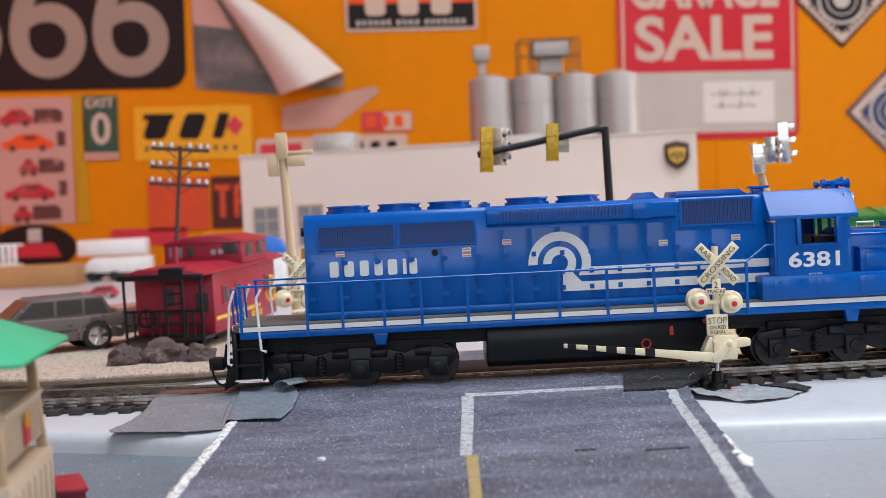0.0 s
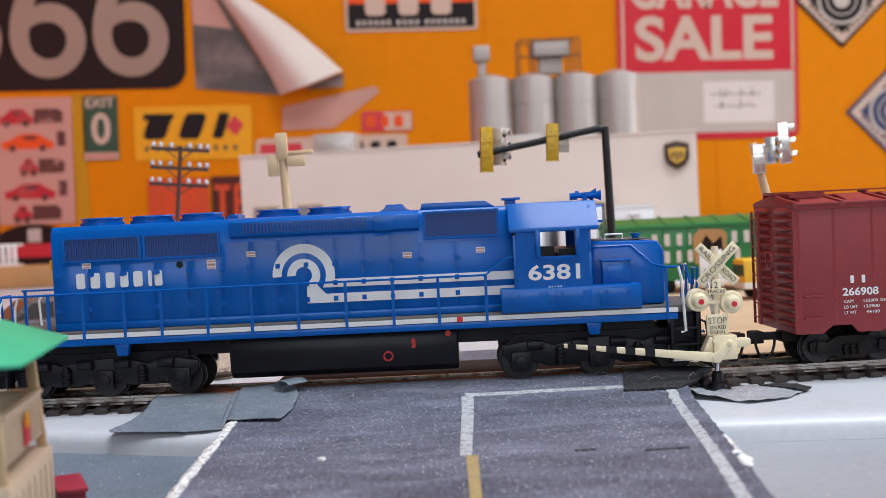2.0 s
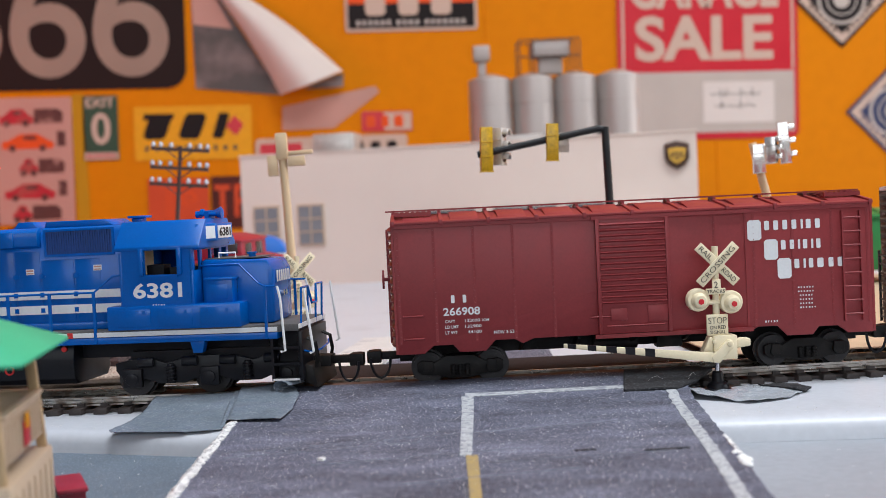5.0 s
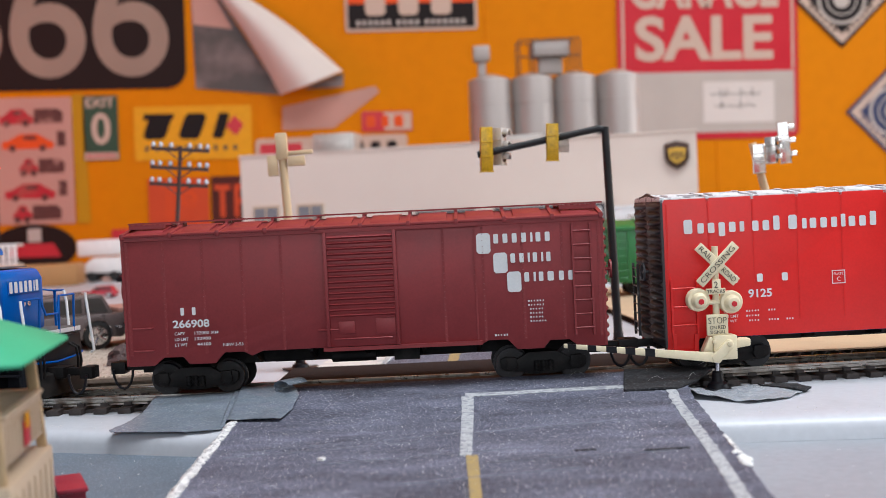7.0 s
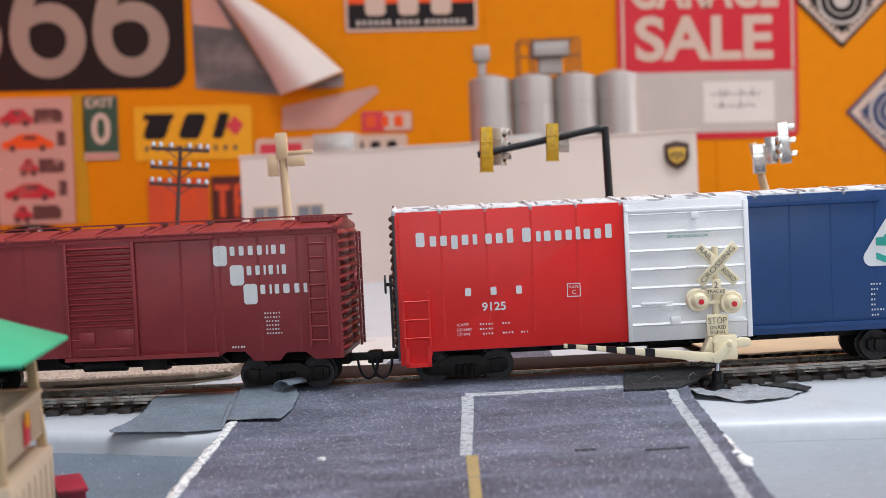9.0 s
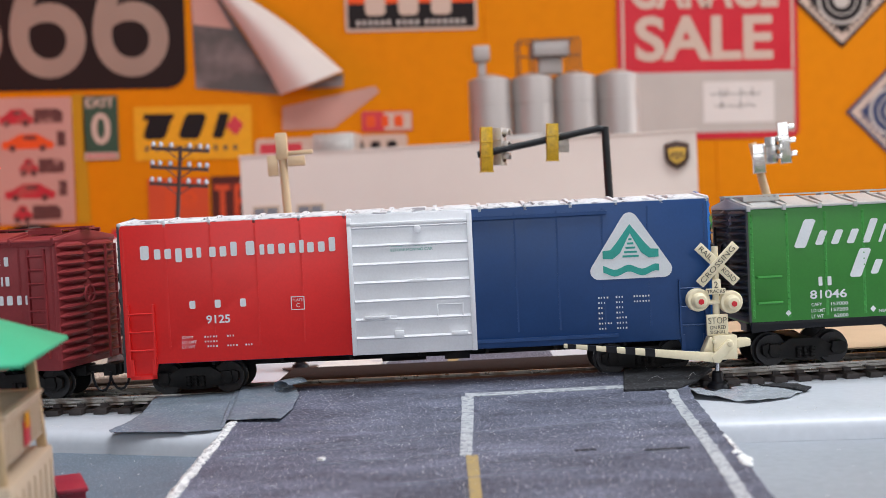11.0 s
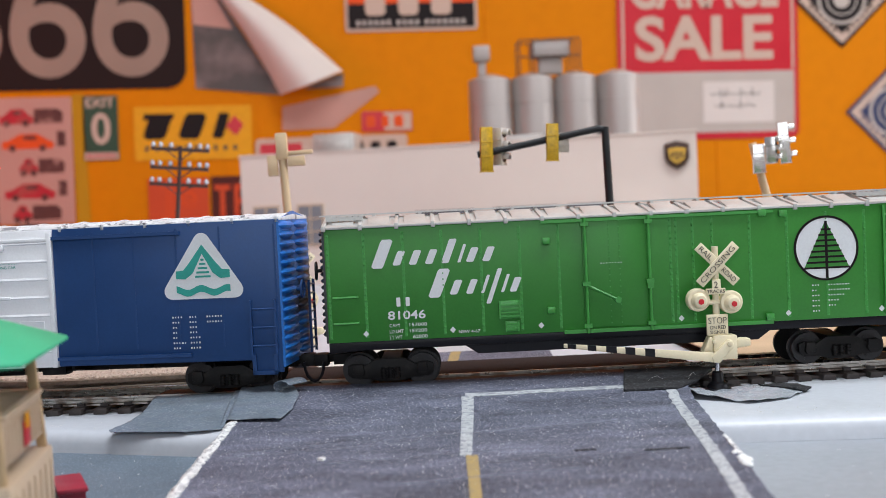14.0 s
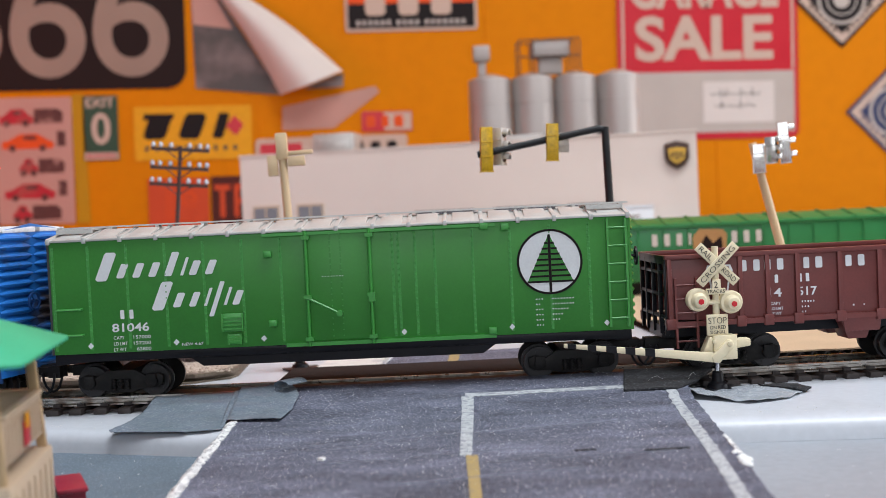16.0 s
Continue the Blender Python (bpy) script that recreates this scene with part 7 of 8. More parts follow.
# ---------------- poles and signals behind the train ----------------
t = thing("utility_pole", "dark brown utility pole with three insulator crossarms", "utility pole", pose(-0.1175, 0.262, -0.0047, 0, 5.5, 0))
part("pole", Geo().cyl((0, 0, 0), (0, 0, 101), 1.5, 10, 1.0), POLE_BROWN, t)
for z in (99, 89, 80):
    arm = part("crossarm", Geo().box(-15.5, 15.5, -0.8, 0.8, z - 1, z + 0.8), POLE_BROWN, t)
    part("brace", Geo().tube([(-7, -1, z - 0.6), (0, -1, z - 6), (7, -1, z - 0.6)], 0.4), POLE_BROWN, arm)
    for x in (-14.5, -10.5, -5, 5, 10.5, 14.5):
        part("insulator", Geo().lathe((x, 0, z + 0.8), [(0.5, 0), (1.3, 0.5), (1.2, 1.6), (0.8, 2.6), (0.3, 3)], 10), INSULATOR, arm, "glassy white insulator")


def traffic_head(parent, x, y, z, shell, lamps=3, rz=0.0, h=19.0, lean=3.0):
    g = Geo().box(-2.4, 2.4, -2.0, 2.2, -h / 2, h / 2)
    for i in range(lamps):
        c = h / 2 - h / lamps * (i + 0.5)
        g.ring((0, c), 1.6, 2.2, -4.6, -2.0, -10, 190, 14)
        g.box(-2.7, 2.7, -2.2, 2.4, c - h / lamps * 0.5 - 0.2, c - h / lamps * 0.5 + 0.2)
    hd = part("signal_head", g, shell, parent, bevel=0.25, at=pose(x * MM, y * MM, z * MM, 0, lean, 0) @ pose(0, 0, 0, 0, 0, rz))
    for i in range(lamps):
        c = h / 2 - h / lamps * (i + 0.5)
        part("lens", Geo().cyl((0, -2.0, c), (0, -2.4, c), 1.5, 12), GLASS_DARK, hd)


t = thing("traffic_light_mast", "black traffic light mast with yellow signal heads", "traffic light", pose(0.0937, 0.10, -0.0047, 0, -1.2, 0))
part("base", Geo().lathe((0, 0, 0), [(4, 0), (4, 1), (2.4, 2.4), (1.9, 6)], 12), MAST, t)
part("mast", Geo().cyl((0, 0, 0), (0, 0, 90), 1.8, 12, 1.6), MAST, t)
part("mast_arm", Geo().tube([(0.6, 0, 88.6), (-3, 0, 89.4), (-52.8, 0, 82.0)], 1.45, 10), MAST, t)
traffic_head(t, -49.4, -2.4, 83.8, SIG_YELLOW, rz=184, h=18)
traffic_head(t, -43.4, 3.0, 85.0, SIG_SILVER, rz=60, h=15)
traffic_head(t, -22.4, -2.4, 85.0, SIG_YELLOW, rz=176, h=15)
traffic_head(t, -17.4, 3.2, 84.6, SIG_SILVER, rz=180, h=7)
t = thing("signal_pole", "beige plastic pole carrying signal heads beyond the road", "signal pole", pose(-0.0374, 0.112, -0.0075, 0, -2.2, 0))
part("pole", Geo().cyl((0, 0, 0), (0, 0, 96), 2.0, 12, 1.7), BEIGE_POLE, t)
part("cap", Geo().box(-2.4, 2.4, -2.4, 2.4, 86, 97), BEIGE_POLE, t, bevel=0.6)
part("side_arm", Geo().box(2, 12.5, -2, 2, 87.5, 89.2).box(2, 9, -2.2, 2.2, 83, 87), BEIGE_POLE, t, bevel=0.3)
part("left_box", Geo().box(-6.4, -2.2, -2, 2, 79.5, 88), BEIGE_POLE, t, bevel=0.4)
t = thing("signal_pole", "beige plastic pole with silver traffic signal cluster", "signal pole", pose(0.1745, 0.11, -0.0015, 0, -13.5, 0))
part("pole", Geo().cyl((0, 0, 0), (0, 0, 80), 2.1, 12, 1.6), BEIGE_POLE, t)
traffic_head(t, 0.5, -1.2, 73, TOY_CHROME, rz=170, h=12, lean=12)
traffic_head(t, 6.6, -1.5, 75, TOY_CHROME, rz=60, h=11, lean=12)
traffic_head(t, 12.4, -2.2, 76.5, TOY_CHROME, rz=75, h=17, lean=9)
part("bracket", Geo().tube([(0, 0, 77), (14.5, 0, 79)], 0.7), TOY_CHROME, t)

# ---------------- green hopper wagon and yellow van beyond the tracks ----------------
t = thing("covered_hopper", "bright green model covered hopper with ribbed roof", "freight car", pose(0.1325, 0.318, -0.0015))
part("body", Geo().box(0, 210, -18, 18, 8, 40), BN_GREEN, t, bevel=0.4)
part("roof", Geo().prism([(-19, 39), (19, 39), (19, 41), (0, 45), (-19, 41)], "x", -1, 211), BN_GREEN, t, bevel=0.3)
for i in range(14):
    part("roof_rib", Geo().prism([(-19.3, 40.4), (19.3, 40.4), (19.3, 41.6), (0, 45.8), (-19.3, 41.6)], "x", i * 16.1 - 0.7, i * 16.1 + 0.7), BN_GREEN, t)
    if i:
        part("side_rib", Geo().box(i * 15 - 0.6, i * 15 + 0.6, -18.9, -18, 9, 39), BN_GREEN, t)
ladder(t, 2, 9, 9, 39, 7, -18, BN_GREEN)
g = Geo()
for y in (-12, 12):
    g.box(-2.2, -1.4, y - 4, y - 3, 8, 42).box(-2.2, -1.4, y + 3, y + 4, 8, 42)
    for i in range(7):
        g.cyl((-2, y - 4, 11 + i * 5), (-2, y + 4, 11 + i * 5), 0.45, 6)
part("end_ladder", g, BN_GREEN, t)
bars([1, 1, 1, 0.4, 0.9, -1, -1, 1, 1, 1], 23, 28.6, -18.95, 7.0, PAPER, t, gap=0.4, width=67, fill=0.62)
bars([1, 1, 0.9, 1, -1, -1, -1, 1], 23, 18.6, -18.95, 7.0, PAPER, t, gap=0.4, width=54, fill=0.62)
part("tan_patch", Geo().prism([(48, 17), (66, 17), (67.5, 34), (65, 37), (51, 37.6), (47, 33)], "y", -19.2, -18.8), WOOD, t, "torn tan patch")
part("patch_marks", Geo().prism([(52, 19), (58, 21), (62, 18), (65, 24), (64, 33), (59, 29), (55, 34), (50.5, 27)], "y", -19.4, -19.2), SIGN_BLACK, t)
for x in (24, 186):
    g = Geo().box(x - 13, x + 13, -12, 12, 4, 8)
    for k in (-10, 10):
        g.cyl((x + k, -9, 4.6), (x + k, -6, 4.6), 4.6, 14).cyl((x + k, 6, 4.6), (x + k, 9, 4.6), 4.6, 14)
    part("truck", g, DULL_BLACK, t)
t = thing("toy_van", "yellow toy van with white lower band", "toy van", pose(0.213, 0.244, -0.0015))
part("body", Geo().prism([(-24, 6), (18, 6), (18, 22), (-24, 22)], "y", -10, 10), YELLOW, t, bevel=1.4)
part("lower_band", Geo().box(-24.2, 18.2, -10.3, 10.3, 6.4, 9.6), TOY_WHITE, t)
part("cab_window", Geo().box(-24.4, -20, -9, 9, 13, 19), GLASS_DARK, t)
for x in (-14, 10):
    for s in (-1, 1):
        part("wheel", Geo().cyl((x, s * 8, 4), (x, s * 10.6, 4), 4, 16), RUBBER, t)
t = thing("paper_tag", "magenta diamond tag beside the yellow van", "tag", pose(0.231, 0.225, -0.0014))
part("stake", Geo().cyl((0, 0, 0), (0, 0, 8), 0.5, 6), POLE_BROWN, t)
part("card", Geo().prism([(-8.6, 12), (0, 3.6), (8.6, 12), (0, 20.5)], "y", -0.3, 0.3), PINK_TAG, t)
part("tag_bars", Geo().box(-4, 2, -0.45, -0.3, 12.6, 13.8).box(-2, 3.6, -0.45, -0.3, 9.6, 10.8), SIGN_INK, t)
t = thing("sign_board", "white plastic sign board on a post beyond the tracks", "sign", pose(0.166, 0.215, -0.0015))
part("post", Geo().cyl((0, 0, 0), (0, 0, 14), 0.8, 8), MAST, t)
part("panel", Geo().box(-6, 6, -0.6, 0.6, 10, 29), TOY_WHITE, t, bevel=1.0)

# ---------------- depot building with docked trailers ----------------
D = pose(-0.1235, 0.65, -0.0047, 0, 0, -13.0)
t = thing("depot_building", "cream-white flat-roofed model depot with dock doors", "building", D)
zt = 113.6
part("front_wall", Geo().prism([(0, 0), (150, 0), (150, 58), (318, 58), (318, 0), (390, 0), (390, zt), (0, zt)], "y", 0, 4), BUILDING, t)
part("dock_sill", Geo().box(150, 318, 0, 4, 0, 6), BUILDING, t)
for a, b in ((150, 155), (205, 222), (274, 283), (314, 318)):
    part("dock_pier", Geo().box(a, b, 0.2, 4, 6, 58), BUILDING, t)
part("side_wall", Geo().box(0, 4, 4, 160, 0, zt), BUILDING, t)
part("side_wall", Geo().box(386, 390, 4, 160, 0, zt), BUILDING, t)
part("rear_wall", Geo().box(4, 386, 156, 160, 0, zt), BUILDING, t)
part("roof", Geo().box(4, 386, 4, 156, zt - 8, zt - 5), WALKWAY, t)
part("parapet_cap", Geo().box(-0.8, 390.8, -0.8, 4.6, zt, zt + 1.4), BUILDING, t)
for x0, x1 in ((10, 34), (50, 74)):
    w = part("window", Geo().box(x0, x1, -1.2, 0, 34, 70), TRIM_TAN, t, "tan framed window")
    for i in range(2):
        for j in range(3):
            a, b = x0 + 1.4 + i * 11.2, 35.4 + j * 11.4
            part("pane", Geo().box(a, a + 9.6, -1.6, -1.2, b, b + 10), PANE, w)
for a, b in ((155, 205), (222, 274), (283, 314)):
    d = part("dock_seal", Geo().box(a, a + 6, -2, 3, 6, 58).box(b - 6, b, -2, 3, 6, 58).box(a, b, -2, 3, 52, 59), DOCK, t, "dark grey dock seal")
    part("dock_door", Geo().box(a + 6, b - 6, 3, 4, 6, 52), PAPER, d)
    part("door_band", Geo().box(a + 6, b - 6, 2.7, 3, 42, 52), SIGN_ORANGE, d)
e = part("shield_emblem", Geo().prism([(364, 104), (374, 106.5), (384, 104), (384, 92), (381, 87), (374, 83), (367, 87), (364, 92)][::-1], "y", -3, 0), EMBLEM_BROWN, t, "brown and gold shield emblem", bevel=0.6)
part("shield_field", Geo().prism([(367, 100), (374, 101), (381, 100), (379.5, 91), (374, 88), (368.5, 91)][::-1], "y", -3.6, -3), EMBLEM_GOLD, e)
part("shield_bars", Geo().box(369.5, 371.5, -4, -3.6, 92, 98).box(373, 375, -4, -3.6, 90.5, 98).box(376.5, 378.5, -4, -3.6, 92, 98), EMBLEM_BROWN, e)
part("roof_unit", Geo().box(55, 92, 40, 70, zt - 5, zt + 19).box(60, 88, 38.5, 40, zt, zt + 14), SIG_SILVER, t, "grey rooftop unit", bevel=1)
part("roof_unit", Geo().box(215, 260, 40, 70, zt - 5, zt + 8), SIG_SILVER, t, bevel=1)


def trailer(x, length, label, paint, group="docked trailers"):
    t = thing("trailer", label, "trailer", D @ pose(x * MM, 0, 0), group=group)
    part("box", Geo().box(-15.5, 15.5, -length, -3, 14, 55.5), paint, t, bevel=0.8)
    pieces("door_bar", Geo().box(-15.8, 15.8, -length - 0.6, -length + 1, 13.4, 15.4).box(-15.8, 15.8, -length - 0.6, -length + 1, 54, 56), paint, t)
    part("maker_bar", Geo().box(-5, 5, -length - 0.9, -length, 47, 48.6), SIGN_GREY, t)
    part("undercarriage", Geo().box(-10, 10, -length + 4, -10, 8, 14), BLACK, t)
    for y in (-length + 14, -length + 26):
        for s in (-1, 1):
            part("wheel", Geo().cyl((s * 9, y, 6), (s * 14.5, y, 6), 6, 16), RUBBER, t)
    part("bumper", Geo().box(-14, 14, -length - 0.4, -length + 0.8, 4, 7), BLACK, t)


trailer(212, 66, "light grey model trailer backed to the depot", TRAILER_GREY)
trailer(253, 70, "white model trailer backed to the depot", TRAILER)
trailer(296, 70, "white model trailer beside others at the depot", TRAILER)
trailer(338, 70, "white model trailer standing along the depot wall", TRAILER)
toy_car(pose(0.03, 0.50, -0.0047, 0, 0, 80), "black toy pick-up parked before the depot", SIGN_INKY)

# ---------------- silos ----------------
t = thing("silo_block", "four aluminium model silos with head houses on top", "silo", pose(-0.0034, 0.8, -0.0026))
for i in range(4):
    x = 116 + i * 43.4
    s = part("silo", Geo().lathe((x, 0, 0), [(21.4, 0), (21.4, 184), (20.6, 186), (6, 191), (1, 191.4)], 40), SILO, t)
    for z in (40, 80, 120, 160):
        part("band", Geo().lathe((x, 0, z), [(21.4, 0), (21.8, 0.6), (21.4, 1.2)], 40), SILO, s)
h = part("head_house", Geo().box(101, 117, -8, 8, 205, 220).box(105, 113, -5, 5, 188, 205), SILO, t, bevel=0.6)
h = part("head_house", Geo().box(160, 197, -12, 12, 206, 222).box(166, 190, -8, 8, 189, 206), SILO, t, "grey sheet-metal head house", bevel=0.8)
for x in (146, 160, 198, 207):
    for y in (-13, 13):
        part("gantry_post", Geo().cyl((x, y, 187), (x, y, 223), 0.8, 6), POLE_BROWN, h)
for y, z in ((-13, 223), (-13, 206), (13, 223)):
    part("gantry_rail", Geo().tube([(146, y, z), (207, y, z)], 0.8), POLE_BROWN, h)

# ---------------- wall signs ----------------
WALL = 1.1996


def sign(name, label, cx, cz, w, h, material, category="sign", corner=0.0, ry=1.3, thick=1.6, category_group=""):
    t = thing(name, label, category, pose(cx * MM, WALL, cz * MM, 0, ry, 0), group=category_group)
    if corner:
        pts = []
        for sx, sz, a in ((1, -1, -90), (1, 1, 0), (-1, 1, 90), (-1, -1, 180)):
            for k in range(6):
                b = radians(a + 18 * k)
                pts.append((sx * (w / 2 - corner) + corner * math.cos(b), sz * (h / 2 - corner) + corner * math.sin(b)))
        g = Geo().prism(pts, "y", -thick, 0)
    else:
        g = Geo().box(-w / 2, w / 2, -thick, 0, -h / 2, h / 2)
    part("panel", g, material, t)
    return t


t = sign("number_sign", "dark sign with large cream numerals on the wall", -420, 345, 335, 214, SIGN_BLACK, corner=26)
lettering("6", 46, -91, -1.7, 172, SIGN_DARK_CREAM, t, 100, bold=0.006, depth=0.6)
lettering("6", -63, -91, -1.7, 172, SIGN_DARK_CREAM, t, 100, bold=0.006, depth=0.6)
lettering("3", -165, -91, -1.7, 172, SIGN_DARK_CREAM, t, 92, bold=0.006, depth=0.6)
# curled poster
t = thing("curled_poster", "grey photo poster curling off the wall", "poster", pose(0, WALL, 0))
part("print", Geo().prism([(-243, 430), (-243, 233), (-128, 219), (-228, 390), (-228, 430)], "y", -1.2, 0), PHOTO, t)
part("sky_band", Geo().prism([(-242, 430), (-242, 318), (-190, 310), (-227, 385), (-227, 430)], "y", -1.7, -1.2), PINK, t)
v, f = [], []
N = 16
apex, low, tip = Vector((-228, 0, 384)), Vector((-129, 0, 217)), Vector((-46, 0, 246))
for i in range(N + 1):
    u = i / N
    for j in range(N + 1):
        w = j / N
        a = apex.lerp(low, u) + Vector((6 * math.sin(math.pi * u), 0, 0))
        b = apex.lerp(tip, u) + Vector((5, 0, 9)) * math.sin(math.pi * u)
        p = a.lerp(b, w)
        v.append((p.x, -2 - (4 + 50 * u) * math.sin(math.pi * min(w * 0.75 + 0.14, 1)), p.z - 5 * u * math.sin(math.pi * w)))
for i in range(N):
    for j in range(N):
        k = i * (N + 1) + j
        f.append((k, k + 1, k + N + 2, k + N + 1))
top = len(v)
v += [(x, y + 0.5, z + 0.2) for x, y, z in v]
f += [tuple(reversed([i + top for i in q])) for q in f]
part("curl", Geo().add(v, f), PAPER, t, "white back of the curled corner")
part("curl_edge", Geo().prism([(-100, 224), (-46, 226), (-45, 244), (-60, 240)], "y", -14, -12), PHOTO, t, "dark print inside the roll")
t = sign("head_service_sticker", "black, orange and white sticker on the wall", 50, 327, 178, 58, SIGN_CREAM, "sticker", 4, 1.0)
part("field", Geo().box(-85, 85, -2.0, -1.6, -25, 26), SIGN_INKY, t)
part("orange_top", Geo().box(-85, 85, -2.3, -2.0, 8, 26), SIGN_ORANGE, t)
bars([4, 4, 4], -62, -8, -2.3, 44, SIGN_CREAM, t, gap=0.8, width=126, depth=0.4)
bars([1] * 6 + [-0.5] + [1] * 4 + [-0.5] + [1] * 7, -74, -21, -2.1, 7, SIGN_GREY, t, gap=0.3, width=148, depth=0.3)
t = sign("exit_sign", "small green exit sign with a white numeral", -371.5, 186, 46, 86, SIGN_GREEN, corner=2)
lettering("EXIT", -19, 27, -1.7, 13, SIGN_CREAM, t, 38, bold=0.02, depth=0.3)
lettering("0", -12, -22, -1.7, 42, SIGN_CREAM, t, 25, bold=0.02, depth=0.3)
part("lower_band", Geo().box(-22, 22, -2.0, -1.6, -42, -33), SIGN_CREAM, t)
bars([1] * 7, -19, -40, -2.0, 5, SIGN_RED, t, gap=0.3, width=38, depth=0.2)
t = sign("wordmark_sticker", "yellow sticker with heavy black slanted bars", -250, 174, 156, 72, SIGN_YELLOW, "sticker", 3)
bars([4.6, 4.4, 2.2], -66, -8, -1.7, 34, SIGN_INKY, t, gap=0.5, slant=0.26, width=112, depth=0.3, fill=0.72)
part("top_bar", Geo().prism([(-66, 18), (-26, 18), (-24, 26), (-64, 26)], "y", -2.05, -1.6), SIGN_INKY, t)
part("red_diamond", Geo().prism([(44, 8), (57, -5), (68, 9), (56, 22)], "y", -2.2, -1.6), SIGN_RED, t)
bars([1] * 10, -64, -24, -1.7, 7, SIGN_INK, t, gap=0.9, width=124, depth=0.3)
t = sign("vehicle_poster", "pale poster with rows of red vehicles", -462, 146, 104, 168, PINK, "poster")
for k, (z, x0, x1, tone, nose) in enumerate(((58, -42, 0, PRINT_RED, 40), (25, -40, 26, SIGN_ORANGE, 0), (-8, -18, 4, PRINT_RED, 40), (-41, -38, 26, PRINT_RED, 0), (-70, -28, -6, PRINT_RED, 34))):
    w = x1 - x0
    body = [(x0, z - 9), (x1, z - 9), (x1 + 2, z - 1), (x1 - w * 0.12, z + 4), (x1 - w * 0.3, z + 11), (x0 + w * 0.35, z + 11), (x0 + w * 0.15, z + 3), (x0 - 1, z)]
    car = part("printed_car", Geo().prism(body, "y", -1.9, -1.6), tone, t)
    part("printed_window", Geo().prism([(x0 + w * 0.4, z + 3), (x1 - w * 0.3, z + 3), (x1 - w * 0.36, z + 8.5), (x0 + w * 0.44, z + 8.5)], "y", -2.1, -1.9), PRINT_BROWN, car)
    for q in (0.2, 0.8):
        part("printed_wheel", Geo().cyl((x0 + w * q, -1.9, z - 8), (x0 + w * q, -2.1, z - 8), 4.6, 14), PRINT_BROWN, car)
    if nose:
        part("printed_trailer", Geo().prism([(x1 + 2, z - 9), (nose, z - 8), (nose + 1, z + 5), (nose - 6, z + 11), (x1 + 3, z + 11)], "y", -2.0, -1.6), PRINT_BROWN, car)
    else:
        part("printed_box", Geo().box(32, 43, -2.0, -1.6, z - 6, z + 14), PRINT_BROWN, car)
tagged(part("yellow_strip", Geo().box(-408, -392, 1198, 1199.6, 60, 232), MUSTARD), "narrow yellow strip on the wall", "strip")
t = sign("sale_sign", "red and grey-white sale sign on the wall", 453, 262, 250, 256, SIGN_RED, corner=12)
part("lower_field", Geo().box(-119, 119, -2.0, -1.6, -119, -36), SIGN_GREY, t)
part("border_line", Geo().box(-119, -115.5, -2.0, -1.6, -34, 128).box(115.5, 119, -2.0, -1.6, -34, 128), SIGN_CREAM, t)
lettering("SALE", -100, -21, -1.7, 62, SIGN_CREAM, t, 190, bold=0.03, depth=0.4)
lettering("GARAGE", -106, 50, -1.7, 52, SIGN_CREAM, t, 204, bold=0.036, depth=0.4)
n = part("paper_note", Geo().box(-8, 90, -2.6, -2.0, -106, -50), PAPER, t)
g = Geo()
for r, z in ((0, -68), (1, -84)):
    x = 2 + r * 6
    while x < 72 - r * 8:
        w = random.uniform(3, 8)
        k = random.uniform(-3, 3)
        g.prism([(x, z + k), (x + w, z - k), (x + w, z - k + 1.8), (x, z + k + 1.8)], "y", -2.8, -2.6)
        if random.random() < 0.5:
            g.box(x + w * 0.4, x + w * 0.4 + 1.4, -2.8, -2.6, z - 3, z + 8)
        x += w + 2
part("scrawl", g, SIGN_INK, n)
for cx, cz, m, rim, label in ((641, 317, SIGN_INKY, SIGN_CREAM, "black and grey diamond-shaped sign"), (708, 161, SIGN_NAVY, SIGN_CREAM, "navy blue diamond-shaped sign with pale rim")):
    t = thing("diamond_sign", label, "sign", pose(cx * MM, WALL, cz * MM, 0, 1.3, 0), group="diamond signs")
    part("panel", Geo().prism([(0, -66), (66, 0), (0, 66), (-66, 0)], "y", -1.6, 0), m, t)
    part("rim", Geo().prism([(0, -60), (60, 0), (0, 60), (-60, 0)], "y", -1.9, -1.6), rim, t)
    part("field", Geo().prism([(0, -47), (47, 0), (0, 47), (-47, 0)], "y", -2.2, -1.9), m, t)
    for k in (-135, -45):
        bars([1] * 6, -26, -38.6, -1.9, 4.4, m, t, gap=0.4, width=52, depth=0.3, at=pose(0, 0, 0, 0, 45 if k == -45 else -45, 0))
    part("ring", Geo().ring((0, 0), 30, 34, -2.5, -2.2, 0, 360, 40).ring((0, 0), 20, 22, -2.5, -2.2, 0, 360, 32), SIGN_GREY, t)
    part("centre", Geo().cyl((0, -2.2, 0), (0, -2.4, 0), 12, 24), SIGN_GREY, t)
tagged(part("paper_pennant", Geo().prism([(-131, 172), (-62, 172), (2, 218), (-4, 226), (-129, 203)], "y", 1198.2, 1199.6), PINK), "pale pink paper pennant stuck on the wall", "paper")
t = sign("filter_sticker", "small red and white sticker on the wall", 10, 178, 68, 27, SIGN_RED, "sticker", 2)
part("white_half", Geo().box(-4, 33, -2.0, -1.6, -12, 12), SIGN_CREAM, t)
bars([2, 1.6, 2], -28, -8, -2.0, 16, SIGN_ORANGE, t, gap=0.5, width=54, depth=0.2)
t = sign("racing_panel", "faded red panel with a slanted numeral on the wall", -274, 79, 80, 70, PANEL_RED, "panel")
lettering("19", -16, -20, -1.7, 42, SIGN_ORANGE, t, 44, bold=0.02, depth=0.3)
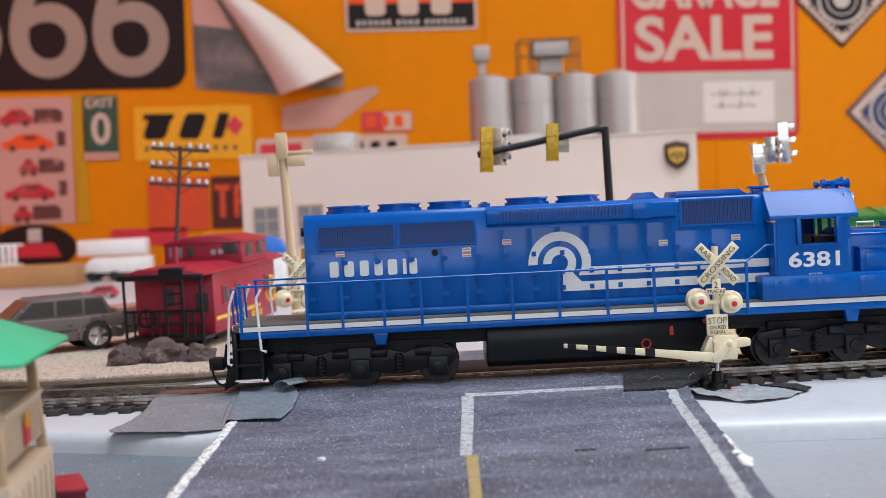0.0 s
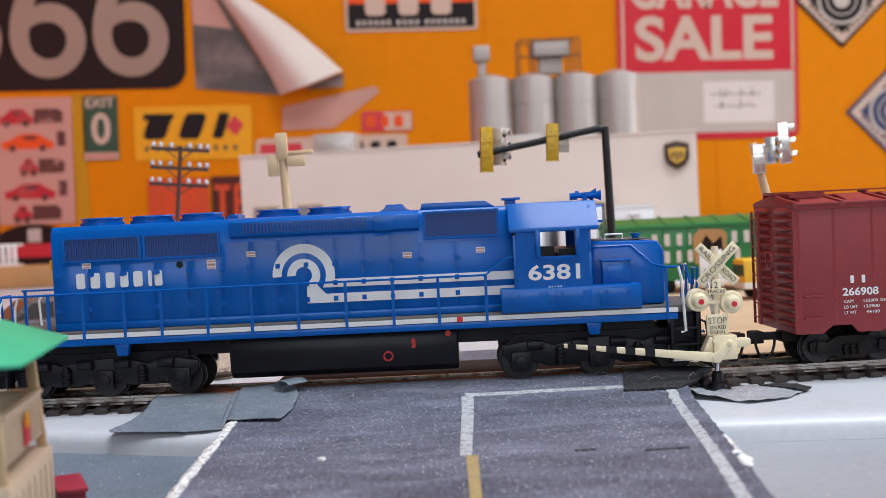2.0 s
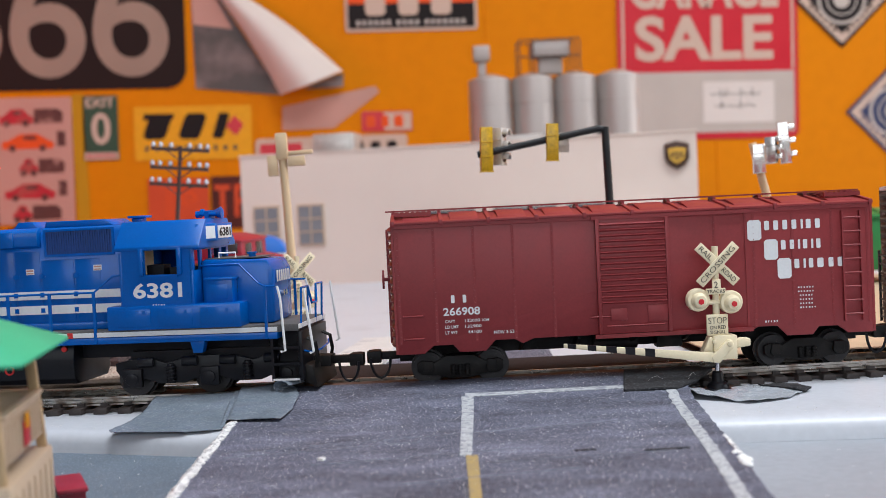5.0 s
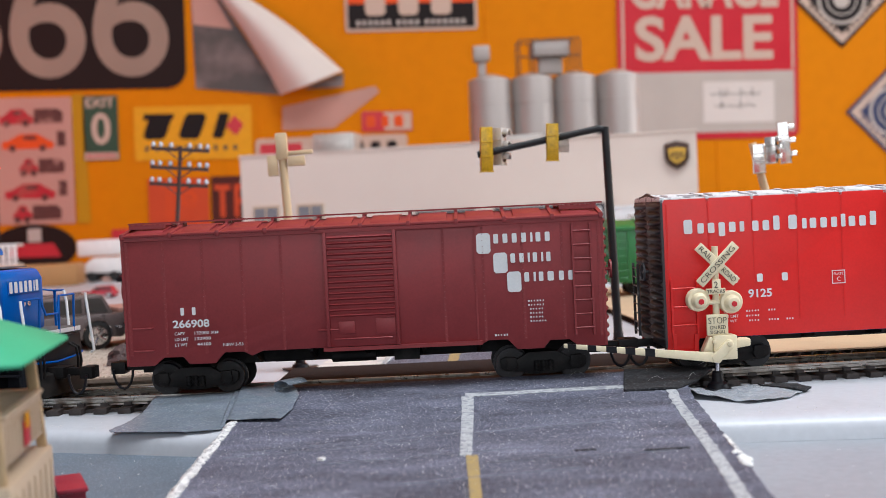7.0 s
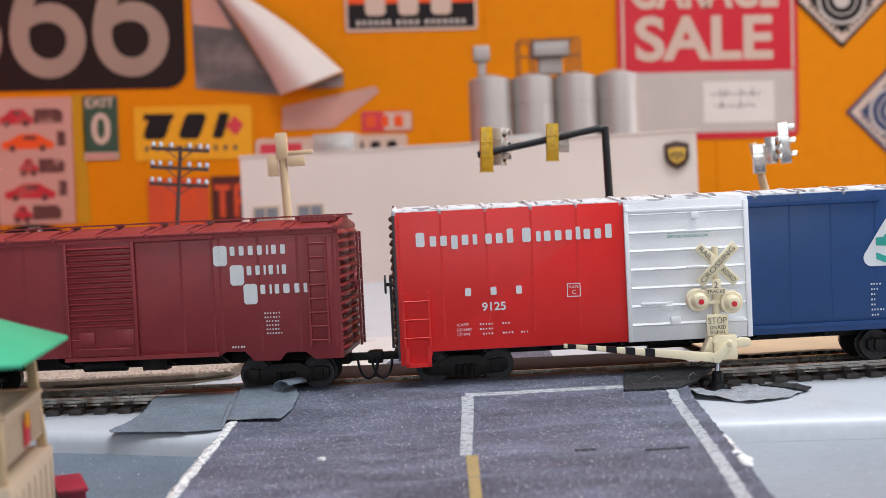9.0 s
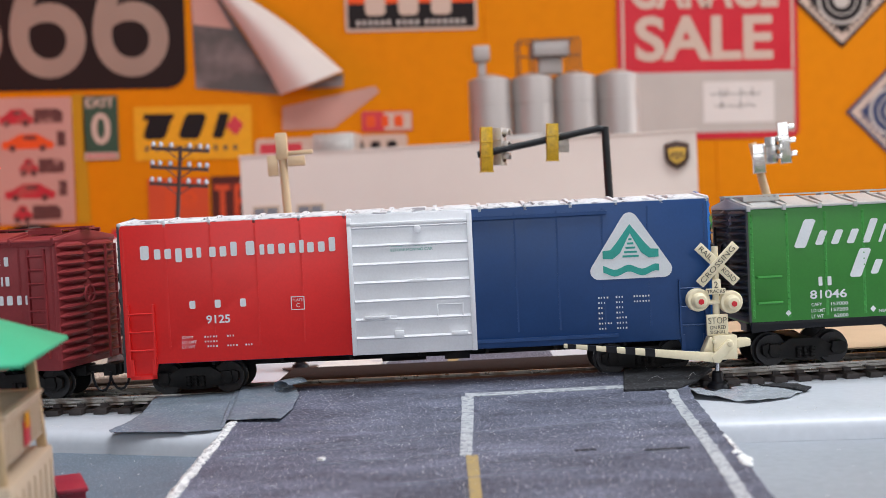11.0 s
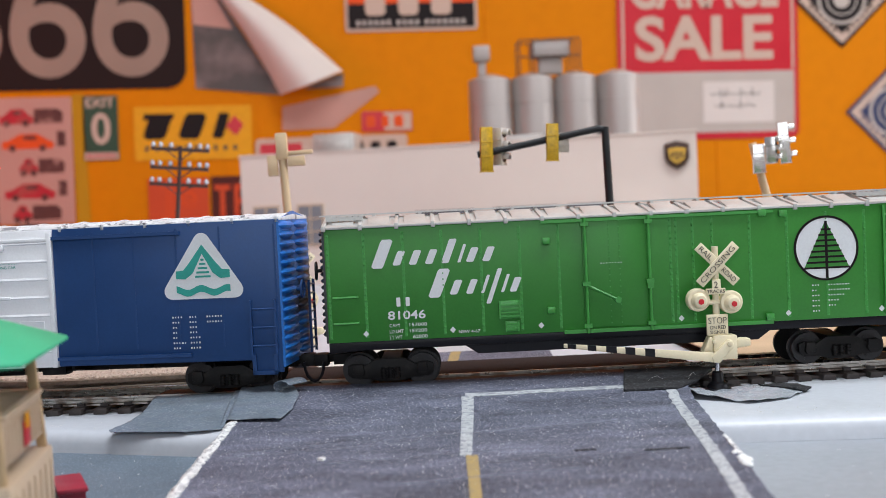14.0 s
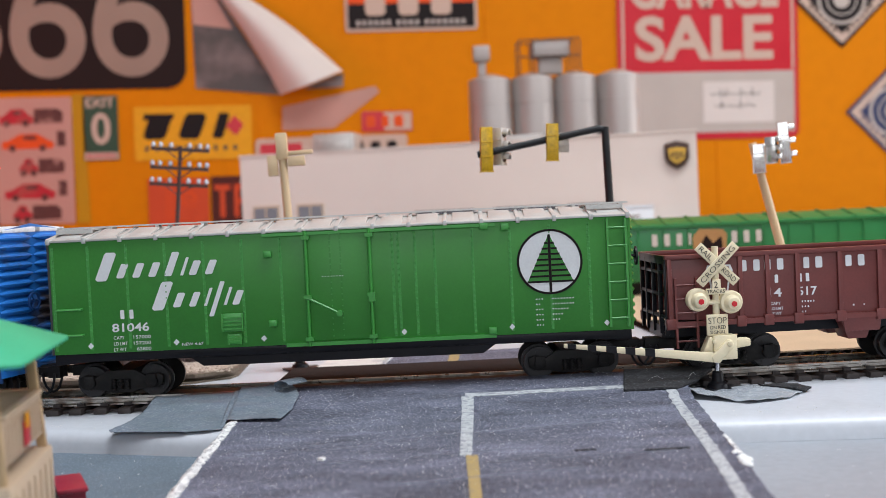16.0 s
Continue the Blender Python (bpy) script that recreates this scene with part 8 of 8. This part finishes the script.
lettering("19", -14, -20, -2.0, 42, PANEL_RED, t, 42, bold=-0.012, depth=0.3)
t = sign("dark_panel", "dark brown panel with red bars on the wall", -207, 79, 46, 70, PANEL_BROWN, "panel")
part("top_bar", Geo().box(-19, 2, -2, -1.6, 16, 24).box(-12, -5, -2, -1.6, -20, 16), PANEL_RED, t)
part("side_bar", Geo().box(7, 13, -2, -1.6, -20, 24).box(13, 21, -2, -1.6, 16, 24).box(13, 21, -2, -1.6, -2, 5), PANEL_RED, t)
t = sign("long_sticker", "long white sticker with red and dark bars", -66, 138, 204, 46, SIGN_CREAM, "sticker", 6, 0.3)
part("red_block", Geo().box(-96, -40, -2, -1.6, -16, 16), SIGN_RED, t)
bars([2, 2, 2], 30, -12, -1.7, 26, SIGN_INKY, t, gap=0.6, width=62, depth=0.3)
t = thing("oval_sticker", "dark oval racing sticker low on the wall", "sticker", pose(-0.468, WALL, 0.03, 0, 1.3, 0))
g = Geo()
g.prism([(56 * math.cos(radians(a)), 32 * math.sin(radians(a))) for a in range(0, 360, 10)], "y", -1.6, 0)
part("panel", g, SIGN_BLACK, t)
part("red_shape", Geo().prism([(-36, -12), (36, -12), (26, 6), (-26, 6)], "y", -2.0, -1.6), SIGN_RED, t)
part("pale_shape", Geo().box(-8, 10, -2.0, -1.6, 8, 26), SIGN_GREY, t)
t = sign("red_strip_sticker", "red strip sticker low on the wall", -315, 38, 100, 22, SIGN_RED, "sticker", 3)
t = sign("brown_sticker", "brown and yellow sticker low on the wall", -205, 22, 80, 36, SIGN_YELLOW, "sticker", 2)
part("dark_shape", Geo().box(-14, 10, -2, -1.6, -10, 14), SIGN_BLACK, t)

# ---------------- movement ----------------
RUN = [(0, 0), (0.5, -20.3), (1, -40.0), (1.5, -60.2), (2, -80.6), (2.5, -100.7), (3, -120.7), (3.5, -141.2), (4, -160.5), (6.5, -265.8), (7, -286.7), (7.5, -307.2), (8, -326.5), (8.5, -346.8), (9, -367.3), (11.5, -473.4), (12, -496.0), (12.5, -517.8), (13, -540.1), (13.5, -561.4), (14, -582.4), (14.5, -603.7), (15, -626.2), (15.5, -648.6), (16, -667.7)]


# play in the couplings, car by car: (time, millimetres)
PLAY = {1: [(0, 0), (2.2, 0), (3, -1.2), (3.5, -2.5), (4, -2.6), (6.5, -0.8), (16, -0.8)], 2: [(0, 2.0), (6.5, 2.0), (7, 1.6), (8, 0.7), (9, 0), (16, 0)]}


def shift(t):
    """How far the train has come along the track at t seconds, glided between the known times."""
    i = max(k for k in range(len(RUN) - 1) if RUN[k][0] <= t + 1e-6)
    (ta, a), (tb, b) = RUN[i], RUN[i + 1]
    before = RUN[i - 1] if i else (ta - 0.5, a + 20)
    after = RUN[i + 2] if i + 2 < len(RUN) else (tb + 0.5, b - 20)
    va = (b - before[1]) / (tb - before[0])
    vb = (after[1] - a) / (after[0] - ta)
    h = tb - ta
    u = (t - ta) / h
    return a * (2 * u**3 - 3 * u**2 + 1) + va * h * (u**3 - 2 * u**2 + u) + b * (3 * u**2 - 2 * u**3) + vb * h * (u**3 - u**2)


def motions():
    fine = [i / 10 for i in range(161)]
    for i, (car, s0, bolster, trucks, wheels) in enumerate(TRAIN):
        rows, swing = [], [[], []]
        play = PLAY.get(i, [(0, 0)])
        for t in fine[::2]:
            s = s0 + shift(t) + float(np.interp(t, [p[0] for p in play], [p[1] for p in play]))
            xa, ya, aa = along(s - bolster)
            xb, yb, ab = along(s + bolster)
            yaw = math.atan2(yb - ya, xb - xa)
            rows.append((t, pose((xa + xb) / 2 * MM, (ya + yb) / 2 * MM, 0, 0, 0, math.degrees(yaw))))
            for k, (x, a) in enumerate(((-bolster, aa), (bolster, ab))):
                swing[k].append((t, pose(x * MM, 0, 0, 0, 0, math.degrees(a - yaw))))
        walk(car, rows)
        for k in (0, 1):
            walk(trucks[k], swing[k])
        for ob, r, x in wheels:
            walk(ob, [(t, pose(x * MM, 0, r * MM, 0, math.degrees(shift(t) / r), 0)) for t in fine])


motions()
